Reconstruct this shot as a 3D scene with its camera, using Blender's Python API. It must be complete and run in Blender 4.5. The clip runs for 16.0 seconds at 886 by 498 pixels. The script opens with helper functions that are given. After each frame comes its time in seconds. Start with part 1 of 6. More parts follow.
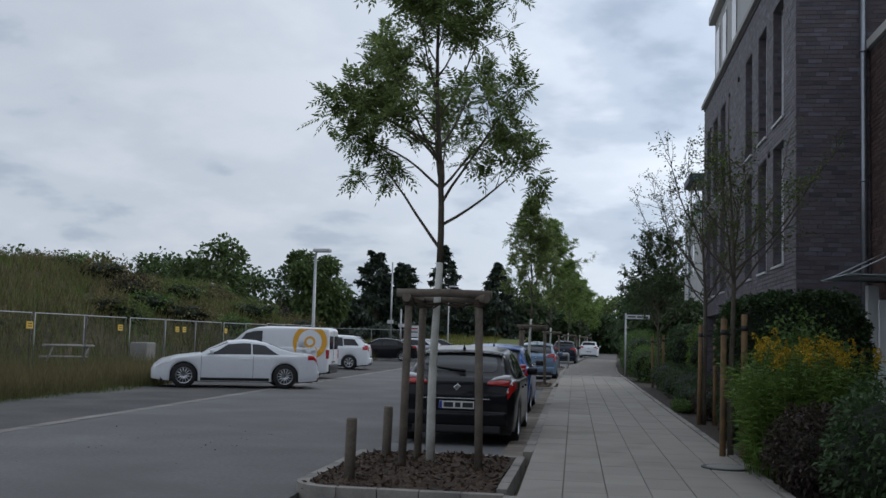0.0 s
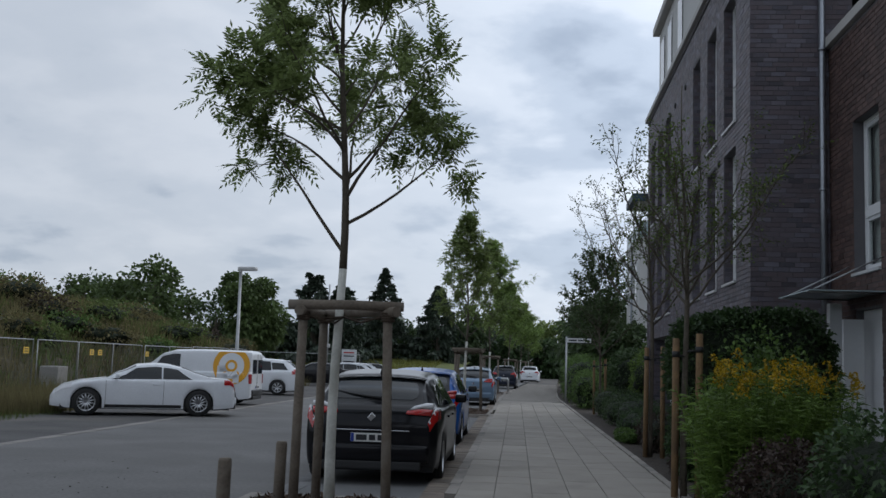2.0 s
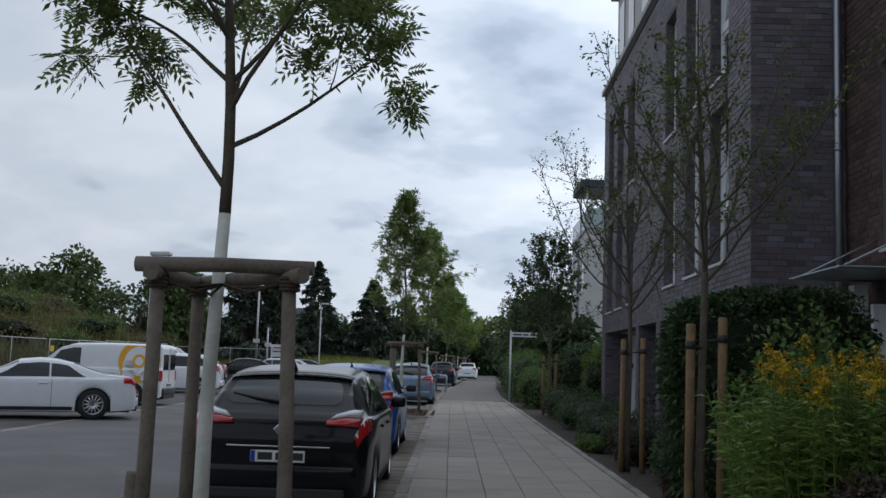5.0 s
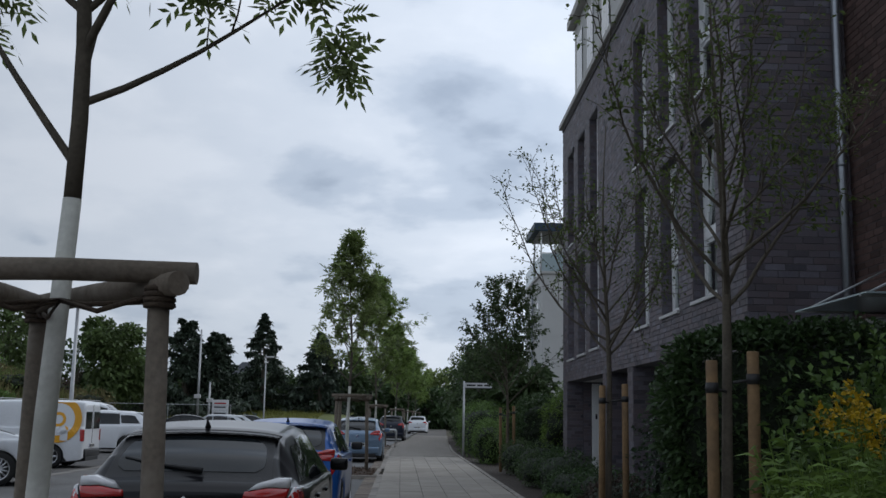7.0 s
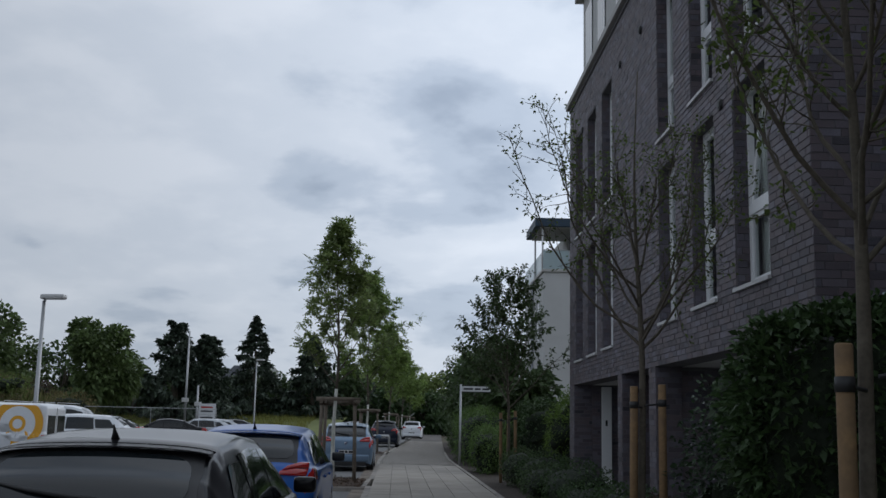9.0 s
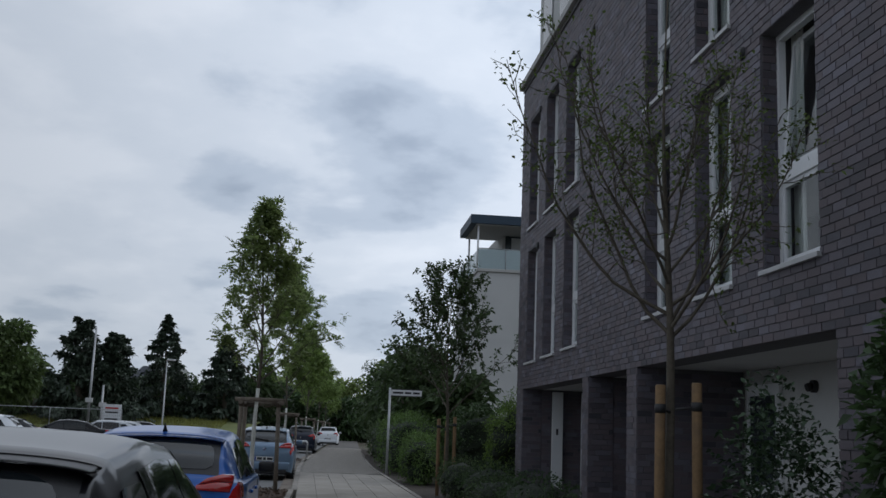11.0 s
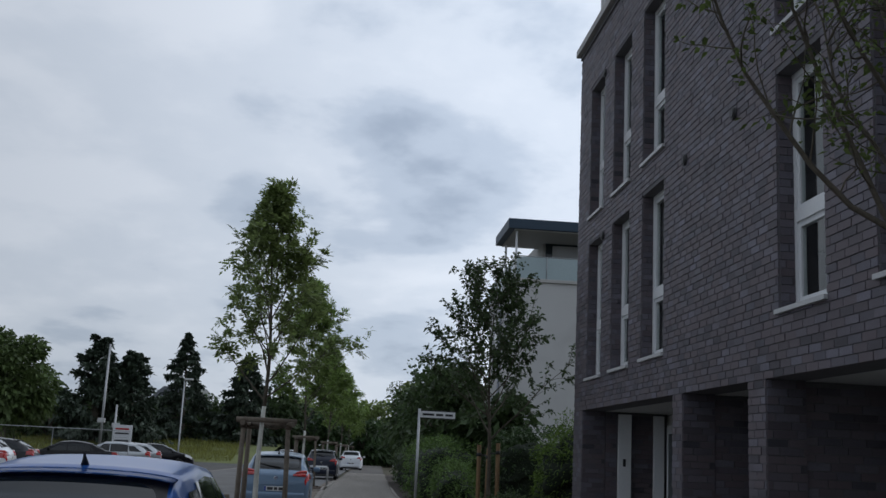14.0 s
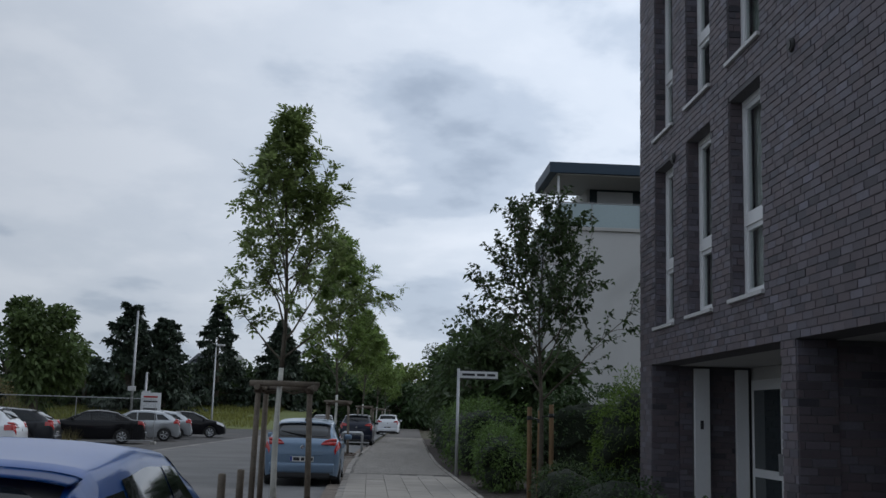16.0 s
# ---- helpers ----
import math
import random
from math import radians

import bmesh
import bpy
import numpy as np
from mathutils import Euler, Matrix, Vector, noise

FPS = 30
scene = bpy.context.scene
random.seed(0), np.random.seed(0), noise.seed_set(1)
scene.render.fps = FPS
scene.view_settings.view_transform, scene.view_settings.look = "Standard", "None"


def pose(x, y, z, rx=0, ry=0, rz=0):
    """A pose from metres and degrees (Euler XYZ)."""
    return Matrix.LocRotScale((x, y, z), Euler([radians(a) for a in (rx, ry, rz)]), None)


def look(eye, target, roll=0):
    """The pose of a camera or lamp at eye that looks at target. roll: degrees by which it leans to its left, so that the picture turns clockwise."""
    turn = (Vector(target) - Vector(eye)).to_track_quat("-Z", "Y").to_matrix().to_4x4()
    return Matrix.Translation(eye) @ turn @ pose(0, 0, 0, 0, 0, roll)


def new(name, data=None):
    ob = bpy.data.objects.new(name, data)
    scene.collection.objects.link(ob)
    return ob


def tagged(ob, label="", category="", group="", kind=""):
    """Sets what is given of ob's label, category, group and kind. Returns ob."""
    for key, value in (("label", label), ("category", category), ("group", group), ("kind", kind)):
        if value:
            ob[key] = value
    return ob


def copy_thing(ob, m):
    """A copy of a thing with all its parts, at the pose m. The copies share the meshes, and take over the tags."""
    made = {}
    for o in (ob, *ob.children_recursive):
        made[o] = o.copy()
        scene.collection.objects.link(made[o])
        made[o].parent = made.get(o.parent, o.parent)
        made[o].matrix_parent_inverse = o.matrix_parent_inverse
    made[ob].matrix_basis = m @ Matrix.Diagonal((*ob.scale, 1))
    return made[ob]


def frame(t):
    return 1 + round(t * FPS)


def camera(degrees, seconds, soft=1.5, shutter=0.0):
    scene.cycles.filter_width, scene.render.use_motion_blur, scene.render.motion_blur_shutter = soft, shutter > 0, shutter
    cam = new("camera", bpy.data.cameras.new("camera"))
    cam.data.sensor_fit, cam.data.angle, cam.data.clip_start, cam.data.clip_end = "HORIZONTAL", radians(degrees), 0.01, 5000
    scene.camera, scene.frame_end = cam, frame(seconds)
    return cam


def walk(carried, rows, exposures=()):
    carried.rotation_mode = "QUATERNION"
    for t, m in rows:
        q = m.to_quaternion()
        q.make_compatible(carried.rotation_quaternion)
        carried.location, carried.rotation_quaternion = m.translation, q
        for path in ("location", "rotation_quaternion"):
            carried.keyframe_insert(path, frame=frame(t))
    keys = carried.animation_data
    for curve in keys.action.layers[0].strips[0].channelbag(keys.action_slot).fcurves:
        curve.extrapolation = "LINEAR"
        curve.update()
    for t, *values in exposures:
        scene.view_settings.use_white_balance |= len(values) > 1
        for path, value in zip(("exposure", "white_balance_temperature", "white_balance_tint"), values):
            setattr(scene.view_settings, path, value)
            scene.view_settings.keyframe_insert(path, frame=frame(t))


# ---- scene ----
cam = camera(45.9, 16.0)
# seconds, eye, point looked at, roll in degrees
PATH = [
    (0, (-0.011, -0.124, 1.579), (-0.291, 1.849, 1.748), 1.6),
    (0.5, (0.023, 0.181, 1.581), (-0.238, 2.155, 1.761), 1.5),
    (1, (0.106, 0.694, 1.547), (-0.125, 2.671, 1.749), 1.5),
    (1.5, (0.138, 1.301, 1.549), (-0.066, 3.28, 1.761), 1.6),
    (2, (0.094, 1.884, 1.558), (-0.079, 3.865, 1.777), 1.7),
    (2.5, (0.094, 2.418, 1.531), (-0.065, 4.4, 1.753), 1.7),
    (3, (0.053, 3.059, 1.533), (-0.089, 5.042, 1.745), 1.9),
    (3.5, (-0.036, 3.618, 1.554), (-0.152, 5.604, 1.752), 1.9),
    (4, (-0.079, 4.186, 1.522), (-0.178, 6.174, 1.72), 2.0),
    (6.5, (-0.249, 6.787, 1.563), (-0.22, 8.766, 1.854), 1.1),
    (7, (-0.214, 7.334, 1.526), (-0.169, 9.308, 1.844), 1.0),
    (7.5, (-0.167, 7.807, 1.528), (-0.113, 9.78, 1.852), 0.9),
    (8, (-0.023, 8.495, 1.571), (0.014, 10.469, 1.893), 0.9),
    (10.5, (-0.505, 11.511, 1.509), (-0.354, 13.476, 1.851), 2.2),
    (11, (-0.546, 12.245, 1.516), (-0.337, 14.204, 1.861), 2.2),
    (11.5, (-0.475, 12.988, 1.552), (-0.225, 14.941, 1.906), 2.1),
    (12, (-0.594, 13.466, 1.53), (-0.313, 15.411, 1.902), 2.1),
    (12.5, (-0.572, 14.128, 1.509), (-0.309, 16.07, 1.907), 3.0),
    (13, (-0.47, 14.853, 1.559), (-0.25, 16.8, 1.962), 3.1),
    (13.5, (-0.445, 15.516, 1.621), (-0.257, 17.468, 2.013), 2.7),
    (14, (-0.445, 16.076, 1.588), (-0.287, 18.032, 1.975), 2.8),
    (14.5, (-0.357, 16.808, 1.667), (-0.228, 18.771, 2.029), 2.4),
    (15, (-0.354, 17.607, 1.657), (-0.239, 19.574, 1.998), 2.2),
    (15.5, (-0.339, 18.237, 1.657), (-0.234, 20.208, 1.983), 1.9),
    (16, (-0.35, 18.8, 1.636), (-0.25, 20.773, 1.951), 1.7),
]
walk(cam, [(t, look(eye, target, roll)) for t, eye, target, roll in PATH],
     exposures=((0.0, 0.13), (3.0, 0.12), (4.0, 0.20), (7.0, 0.04), (10.5, -0.12), (11.5, -0.03), (12.5, 0.03), (14.0, -0.08), (16.0, -0.06)))

# ---- light: a bright overcast afternoon ----
SUN_AZ, SUN_EL = 60.0, 30.0
world = bpy.data.worlds.new("overcast_sky")
scene.world = world
world.use_nodes = True
wt = world.node_tree
wt.nodes.clear()


def wnode(kind, **kw):
    n = wt.nodes.new(kind)
    for k, v in kw.items():
        n.inputs[k].default_value = v
    return n


def wlink(a, b):
    wt.links.new(a, b)


sky = wt.nodes.new("ShaderNodeTexSky")
sky.sky_type = "NISHITA"
sky.sun_disc = False
sky.sun_elevation, sky.sun_rotation = radians(SUN_EL), radians(SUN_AZ)
sky_bg = wnode("ShaderNodeBackground", Strength=0.10)
wlink(sky.outputs[0], sky_bg.inputs["Color"])
tc = wt.nodes.new("ShaderNodeTexCoord")
sep = wt.nodes.new("ShaderNodeSeparateXYZ")
wlink(tc.outputs["Generated"], sep.inputs[0])
# cloud sheet: the direction is projected on a flat layer overhead
den = wt.nodes.new("ShaderNodeMath"); den.operation = "ADD"; den.inputs[1].default_value = 0.30
ab = wt.nodes.new("ShaderNodeMath"); ab.operation = "ABSOLUTE"
wlink(sep.outputs["Z"], ab.inputs[0]); wlink(ab.outputs[0], den.inputs[0])
dv = wt.nodes.new("ShaderNodeVectorMath"); dv.operation = "DIVIDE"
cmb = wt.nodes.new("ShaderNodeCombineXYZ")
for i in range(3):
    wlink(den.outputs[0], cmb.inputs[i])
wlink(tc.outputs["Generated"], dv.inputs[0]); wlink(cmb.outputs[0], dv.inputs[1])
n1 = wnode("ShaderNodeTexNoise", Scale=1.5, Detail=6.0, Roughness=0.52, Distortion=0.25)
wlink(dv.outputs[0], n1.inputs["Vector"])
n2 = wnode("ShaderNodeTexNoise", Scale=4.2, Detail=6.0, Roughness=0.5, Distortion=0.1)
wlink(dv.outputs[0], n2.inputs["Vector"])
mixn = wt.nodes.new("ShaderNodeMix"); mixn.data_type = "FLOAT"; mixn.inputs[0].default_value = 0.45
wlink(n1.outputs["Fac"], mixn.inputs[2]); wlink(n2.outputs["Fac"], mixn.inputs[3])
ramp = wt.nodes.new("ShaderNodeValToRGB")
cr = ramp.color_ramp
cr.interpolation = "EASE"
cr.elements[0].position, cr.elements[0].color = 0.34, (0.45, 0.54, 0.685, 1)
cr.elements[1].position, cr.elements[1].color = 0.62, (0.94, 1.02, 1.15, 1)
for p_, c_ in ((0.42, (0.62, 0.72, 0.875, 1)), (0.50, (0.82, 0.91, 1.05, 1))):
    e_ = cr.elements.new(p_); e_.color = c_
wlink(mixn.outputs[0], ramp.inputs[0])
cloud_bg = wnode("ShaderNodeBackground", Strength=0.92)
# the cloud is thinner and brighter round the hidden sun
_az, _el = radians(SUN_AZ), radians(SUN_EL)
SUN_DIR = Vector((math.sin(_az) * math.cos(_el), math.cos(_az) * math.cos(_el), math.sin(_el)))
dot = wt.nodes.new("ShaderNodeVectorMath"); dot.operation = "DOT_PRODUCT"
dot.inputs[1].default_value = SUN_DIR
wlink(tc.outputs["Generated"], dot.inputs[0])
glow = wt.nodes.new("ShaderNodeMapRange"); glow.interpolation_type = "SMOOTHSTEP"
glow.inputs["From Min"].default_value, glow.inputs["From Max"].default_value = 0.15, 0.85
glow.inputs["To Min"].default_value, glow.inputs["To Max"].default_value = 0.60, 1.04
wlink(dot.outputs["Value"], glow.inputs["Value"])
wlink(glow.outputs[0], cloud_bg.inputs["Strength"])
wlink(ramp.outputs[0], cloud_bg.inputs["Color"])
mixw = wt.nodes.new("ShaderNodeMixShader"); mixw.inputs[0].default_value = 0.94
wlink(sky_bg.outputs[0], mixw.inputs[1]); wlink(cloud_bg.outputs[0], mixw.inputs[2])
wo = wt.nodes.new("ShaderNodeOutputWorld")
wlink(mixw.outputs[0], wo.inputs["Surface"])

sun_data = bpy.data.lights.new("sun", "SUN")
sun_data.energy, sun_data.angle, sun_data.color = 0.38, radians(25), (1.0, 0.96, 0.9)
sun = new("sun", sun_data)
sun.matrix_world = look((0, 0, 60), Vector((0, 0, 60)) - SUN_DIR)

# ---- materials ----
def material(name, base, rough=0.8, metal=0.0, var=0.25, scale=6.0, fine=60.0, bump=0.25, dist=0.01, spec=0.5, island=0.0, stain=None, stain_scale=0.6, coat=0.0, objvar=0.0, alt=None):
    """A surface with variation at two scales, stains and fine relief."""
    m = bpy.data.materials.new(name)
    m.use_nodes = True
    nt = m.node_tree
    b = nt.nodes["Principled BSDF"]
    b.inputs["Roughness"].default_value, b.inputs["Metallic"].default_value = rough, metal
    b.inputs["Specular IOR Level"].default_value = spec
    b.inputs["Coat Weight"].default_value = coat
    co = nt.nodes.new("ShaderNodeTexCoord")
    big = nt.nodes.new("ShaderNodeTexNoise"); big.inputs["Scale"].default_value = scale; big.inputs["Detail"].default_value = 5
    small = nt.nodes.new("ShaderNodeTexNoise"); small.inputs["Scale"].default_value = fine; small.inputs["Detail"].default_value = 3
    geo_pos = nt.nodes.new("ShaderNodeNewGeometry")
    for n in (big, small):
        nt.links.new(geo_pos.outputs["Position"], n.inputs["Vector"])
    add = nt.nodes.new("ShaderNodeMath"); add.operation = "ADD"
    nt.links.new(big.outputs["Fac"], add.inputs[0]); nt.links.new(small.outputs["Fac"], add.inputs[1])
    mr = nt.nodes.new("ShaderNodeMapRange")
    mr.inputs["From Min"].default_value, mr.inputs["From Max"].default_value = 0.6, 1.4
    mr.inputs["To Min"].default_value, mr.inputs["To Max"].default_value = 1 - var, 1 + var
    nt.links.new(add.outputs[0], mr.inputs["Value"])
    mul = nt.nodes.new("ShaderNodeVectorMath"); mul.operation = "SCALE"
    mul.inputs[0].default_value = base
    val = mr.outputs[0]
    for amount, out in ((island, geo_pos.outputs["Random Per Island"]), (objvar, None)):
        if amount:
            if out is None:
                out = nt.nodes.new("ShaderNodeObjectInfo").outputs["Random"]
            r2 = nt.nodes.new("ShaderNodeMapRange")
            r2.inputs["To Min"].default_value, r2.inputs["To Max"].default_value = 1 - amount, 1 + amount
            nt.links.new(out, r2.inputs["Value"])
            m2 = nt.nodes.new("ShaderNodeMath"); m2.operation = "MULTIPLY"
            nt.links.new(val, m2.inputs[0]); nt.links.new(r2.outputs[0], m2.inputs[1])
            val = m2.outputs[0]
    nt.links.new(val, mul.inputs["Scale"])
    col = mul.outputs[0]
    if alt:
        # a second fired tone on some of the pieces
        rnd = nt.nodes.new("ShaderNodeObjectInfo").outputs["Random"] if objvar else geo_pos.outputs["Random Per Island"]
        k1 = nt.nodes.new("ShaderNodeMath"); k1.operation = "MULTIPLY"; k1.inputs[1].default_value = 17.3
        k2 = nt.nodes.new("ShaderNodeMath"); k2.operation = "FRACT"
        nt.links.new(rnd, k1.inputs[0]); nt.links.new(k1.outputs[0], k2.inputs[0])
        am = nt.nodes.new("ShaderNodeMix"); am.data_type = "RGBA"
        nt.links.new(k2.outputs[0], am.inputs[0]); nt.links.new(col, am.inputs[6]); am.inputs[7].default_value = (*alt, 1)
        col = am.outputs[2]
    if stain:
        sn = nt.nodes.new("ShaderNodeTexNoise"); sn.inputs["Scale"].default_value = stain_scale; sn.inputs["Detail"].default_value = 6; sn.inputs["Distortion"].default_value = 0.6
        nt.links.new(geo_pos.outputs["Position"], sn.inputs["Vector"])
        sr = nt.nodes.new("ShaderNodeMapRange"); sr.inputs["From Min"].default_value, sr.inputs["From Max"].default_value = 0.48, 0.7
        nt.links.new(sn.outputs["Fac"], sr.inputs["Value"])
        mx = nt.nodes.new("ShaderNodeMix"); mx.data_type = "RGBA"
        nt.links.new(sr.outputs[0], mx.inputs[0]); nt.links.new(col, mx.inputs[6]); mx.inputs[7].default_value = (*stain, 1)
        col = mx.outputs[2]
    nt.links.new(col, b.inputs["Base Color"])
    if bump:
        bp = nt.nodes.new("ShaderNodeBump"); bp.inputs["Strength"].default_value = bump; bp.inputs["Distance"].default_value = dist
        nt.links.new(add.outputs[0], bp.inputs["Height"]); nt.links.new(bp.outputs[0], b.inputs["Normal"])
    return m


def leafmat(name, base, var=0.35, trans=0.25, rough=0.55):
    m = material(name, base, rough, var=var, scale=1.5, fine=9, bump=0, island=0.4, spec=0.35)
    nt = m.node_tree
    b = nt.nodes["Principled BSDF"]
    tr = nt.nodes.new("ShaderNodeBsdfTranslucent")
    src = b.inputs["Base Color"].links[0].from_socket
    nt.links.new(src, tr.inputs["Color"])
    mx = nt.nodes.new("ShaderNodeMixShader"); mx.inputs[0].default_value = trans
    nt.links.new(b.outputs[0], mx.inputs[1]); nt.links.new(tr.outputs[0], mx.inputs[2])
    nt.links.new(mx.outputs[0], nt.nodes["Material Output"].inputs["Surface"])
    return m


def paint(name, base, metal=0.0, rough=0.28, coat=0.5):
    m = material(name, base, rough, metal, var=0.06, scale=2.0, fine=25, bump=0.0, coat=coat, spec=0.08)
    m.node_tree.nodes["Principled BSDF"].inputs["Coat Roughness"].default_value = 0.06
    return m


def glassmat(name, tint, rough=0.02):
    m = bpy.data.materials.new(name)
    m.use_nodes = True
    nt = m.node_tree
    b = nt.nodes["Principled BSDF"]
    b.inputs["Base Color"].default_value = (*tint, 1)
    b.inputs["Roughness"].default_value = rough
    b.inputs["Specular IOR Level"].default_value = 0.8
    b.inputs["Transmission Weight"].default_value = 1.0
    b.inputs["IOR"].default_value = 1.3
    return m


M_ASPHALT = material("asphalt", (0.136, 0.132, 0.127), 0.9, var=0.34, scale=0.6, fine=18, bump=0.4, dist=0.006, stain=(0.108, 0.103, 0.098), stain_scale=0.35)
M_LOT = material("lot_gravel", (0.075, 0.072, 0.070), 0.95, var=0.35, scale=0.7, fine=30, bump=0.6, dist=0.02, stain=(0.11, 0.10, 0.09), stain_scale=0.5)
M_LINE = material("pale_stone_band", (0.225, 0.208, 0.19), 0.9, var=0.3, scale=1.2, fine=40, bump=0.3, stain=(0.18, 0.17, 0.16), stain_scale=1.3, island=0.15)
M_BAY = material("bay_paving", (0.15, 0.15, 0.15), 0.9, var=0.2, scale=1.5, fine=40, bump=0.3, island=0.15)
M_SLAB = material("paving_slab", (0.300, 0.275, 0.242), 0.9, var=0.14, scale=0.9, fine=55, bump=0.25, dist=0.004, stain=(0.25, 0.228, 0.198), stain_scale=0.9, objvar=0.08, island=0.05)
M_CLINKER = material("grey_clinker_paving", (0.29, 0.265, 0.235), 0.9, var=0.16, scale=1.2, fine=50, bump=0.3, dist=0.004, island=0.14)
M_JOINT = material("joint_sand", (0.11, 0.10, 0.09), 0.95, var=0.3, scale=3, fine=60)
M_KERB = material("kerb_concrete", (0.29, 0.265, 0.235), 0.9, var=0.2, scale=2, fine=50, bump=0.3, stain=(0.16, 0.152, 0.14), stain_scale=1.5, island=0.1)
M_GUTTER = material("brown_gutter_stone", (0.185, 0.152, 0.122), 0.9, var=0.22, scale=2, fine=50, bump=0.3, stain=(0.12, 0.10, 0.082), stain_scale=1.2, island=0.2)
M_MULCH = material("bark_mulch", (0.085, 0.055, 0.037), 0.95, var=0.5, scale=4, fine=35, bump=0.8, dist=0.03, island=0.5)
M_SOIL = material("garden_soil", (0.045, 0.034, 0.026), 0.95, var=0.4, scale=3, fine=30, bump=0.8, dist=0.03)
M_BRICK = material("dark_clinker_brick", (0.102, 0.096, 0.118), 0.60, var=0.22, scale=2.5, fine=45, bump=0.35, dist=0.004, island=0.55, spec=0.4, alt=(0.118, 0.094, 0.104))
M_BRICKOB = material("dark_clinker_brick_single", (0.102, 0.096, 0.118), 0.60, var=0.22, scale=2.5, fine=45, bump=0.35, dist=0.004, objvar=0.55, spec=0.4, alt=(0.118, 0.094, 0.104))
M_BRICKRED = material("red_brown_clinker_brick", (0.085, 0.052, 0.045), 0.62, var=0.22, scale=2.5, fine=45, bump=0.35, dist=0.004, island=0.35, spec=0.4)
M_MORTAR = material("dark_mortar", (0.125, 0.12, 0.127), 0.95, var=0.2, scale=3, fine=60, bump=0.3)
M_RENDER = material("white_render", (0.54, 0.54, 0.53), 0.9, var=0.05, scale=0.8, fine=70, bump=0.2, dist=0.003, stain=(0.48, 0.48, 0.47), stain_scale=0.4)
M_GREYREND = material("grey_render", (0.45, 0.44, 0.42), 0.9, var=0.07, scale=0.8, fine=70, bump=0.2, dist=0.003)
M_WHITEPVC = material("white_window_frame", (0.72, 0.73, 0.74), 0.35, var=0.04, scale=3, fine=30, bump=0)
M_SILL = material("pale_sill", (0.5, 0.5, 0.5), 0.5, var=0.08, scale=3, fine=40, bump=0.05)
M_METAL = material("zinc", (0.32, 0.34, 0.37), 0.38, 0.85, var=0.12, scale=2, fine=20, bump=0.03)
M_GALV = material("galvanised_steel", (0.40, 0.41, 0.42), 0.5, 0.7, var=0.15, scale=4, fine=40, bump=0.05)
M_WIRE = material("dull_wire", (0.10, 0.10, 0.10), 0.6, 0.5, var=0.15, scale=4, fine=40, bump=0.0)
M_WPANE = glassmat("window_glass", (0.82, 0.87, 0.86))
# dark grey that carries the dimness of the interiors in its colour
M_ROOMDARK = material("room_painted_dim", (0.10, 0.10, 0.10), 0.9, var=0.3, scale=0.8, fine=10, bump=0)
M_CURTAIN = material("curtain", (0.30, 0.33, 0.31), 0.95, var=0.15, scale=2, fine=30, bump=0.1)
M_CURTAINW = material("white_curtain", (0.6, 0.6, 0.58), 0.95, var=0.1, scale=2, fine=30, bump=0.1)
M_BALGLASS = material("frosted_glass", (0.36, 0.45, 0.47), 0.25, var=0.05, scale=1, fine=20, bump=0, spec=0.7)
M_BLUEROOF = material("blue_grey_fascia", (0.02, 0.045, 0.075), 0.55, 0.0, var=0.1, scale=2, fine=20, bump=0.03)
M_STAKE = material("weathered_stake", (0.155, 0.128, 0.10), 0.9, var=0.35, scale=3, fine=40, bump=0.5, dist=0.006, stain=(0.21, 0.185, 0.155), stain_scale=4)
M_STAKENEW = material("tan_stake", (0.24, 0.15, 0.075), 0.85, var=0.25, scale=3, fine=35, bump=0.4, dist=0.004, stain=(0.15, 0.10, 0.06), stain_scale=3)
M_ROPE = material("coir_rope", (0.07, 0.05, 0.035), 0.95, var=0.4, scale=20, fine=90, bump=0.8, dist=0.01)
M_BARK = material("bark", (0.10, 0.085, 0.065), 0.9, var=0.35, scale=8, fine=40, bump=0.6, dist=0.008)
M_WHITEWASH = material("whitewashed_bark", (0.62, 0.62, 0.57), 0.9, var=0.15, scale=6, fine=40, bump=0.4, dist=0.005, stain=(0.45, 0.45, 0.40), stain_scale=3.5)
M_LEAF = leafmat("ash_leaf", (0.18, 0.235, 0.082), trans=0.5)
M_LEAF2 = leafmat("young_leaf", (0.185, 0.265, 0.078), trans=0.5)
M_OLIVE = leafmat("olive_green_leaf", (0.11, 0.15, 0.045), trans=0.35, rough=0.8)
M_LEAFM = leafmat("mid_green_leaf", (0.085, 0.125, 0.042), trans=0.3)
M_LEAFD = leafmat("dark_leaf", (0.058, 0.092, 0.034))
M_LEAFDD = leafmat("copper_leaf", (0.048, 0.032, 0.024), trans=0.15)
M_CONIFER = leafmat("conifer_needles", (0.045, 0.064, 0.043), trans=0.1)
M_HEDGE = leafmat("hedge_leaf", (0.048, 0.085, 0.03), rough=0.45)
M_SHRUB = leafmat("shrub_leaf", (0.095, 0.16, 0.04))
M_LAUREL = leafmat("glossy_laurel_leaf", (0.036, 0.066, 0.03), rough=0.3, trans=0.12)
M_GOLDLEAF = leafmat("goldenrod_leaf", (0.125, 0.20, 0.04), trans=0.35)
M_GOLD = leafmat("goldenrod_flower", (0.42, 0.28, 0.012), trans=0.3)
# near-black green: the shade inside the foliage is put into this colour
M_CORE = material("inner_foliage_painted_shade", (0.014, 0.022, 0.010), 0.95, var=0.5, scale=3, fine=18, bump=0.8, dist=0.05)
M_GRASS = leafmat("dry_grass", (0.15, 0.13, 0.06), trans=0.3, rough=0.8)
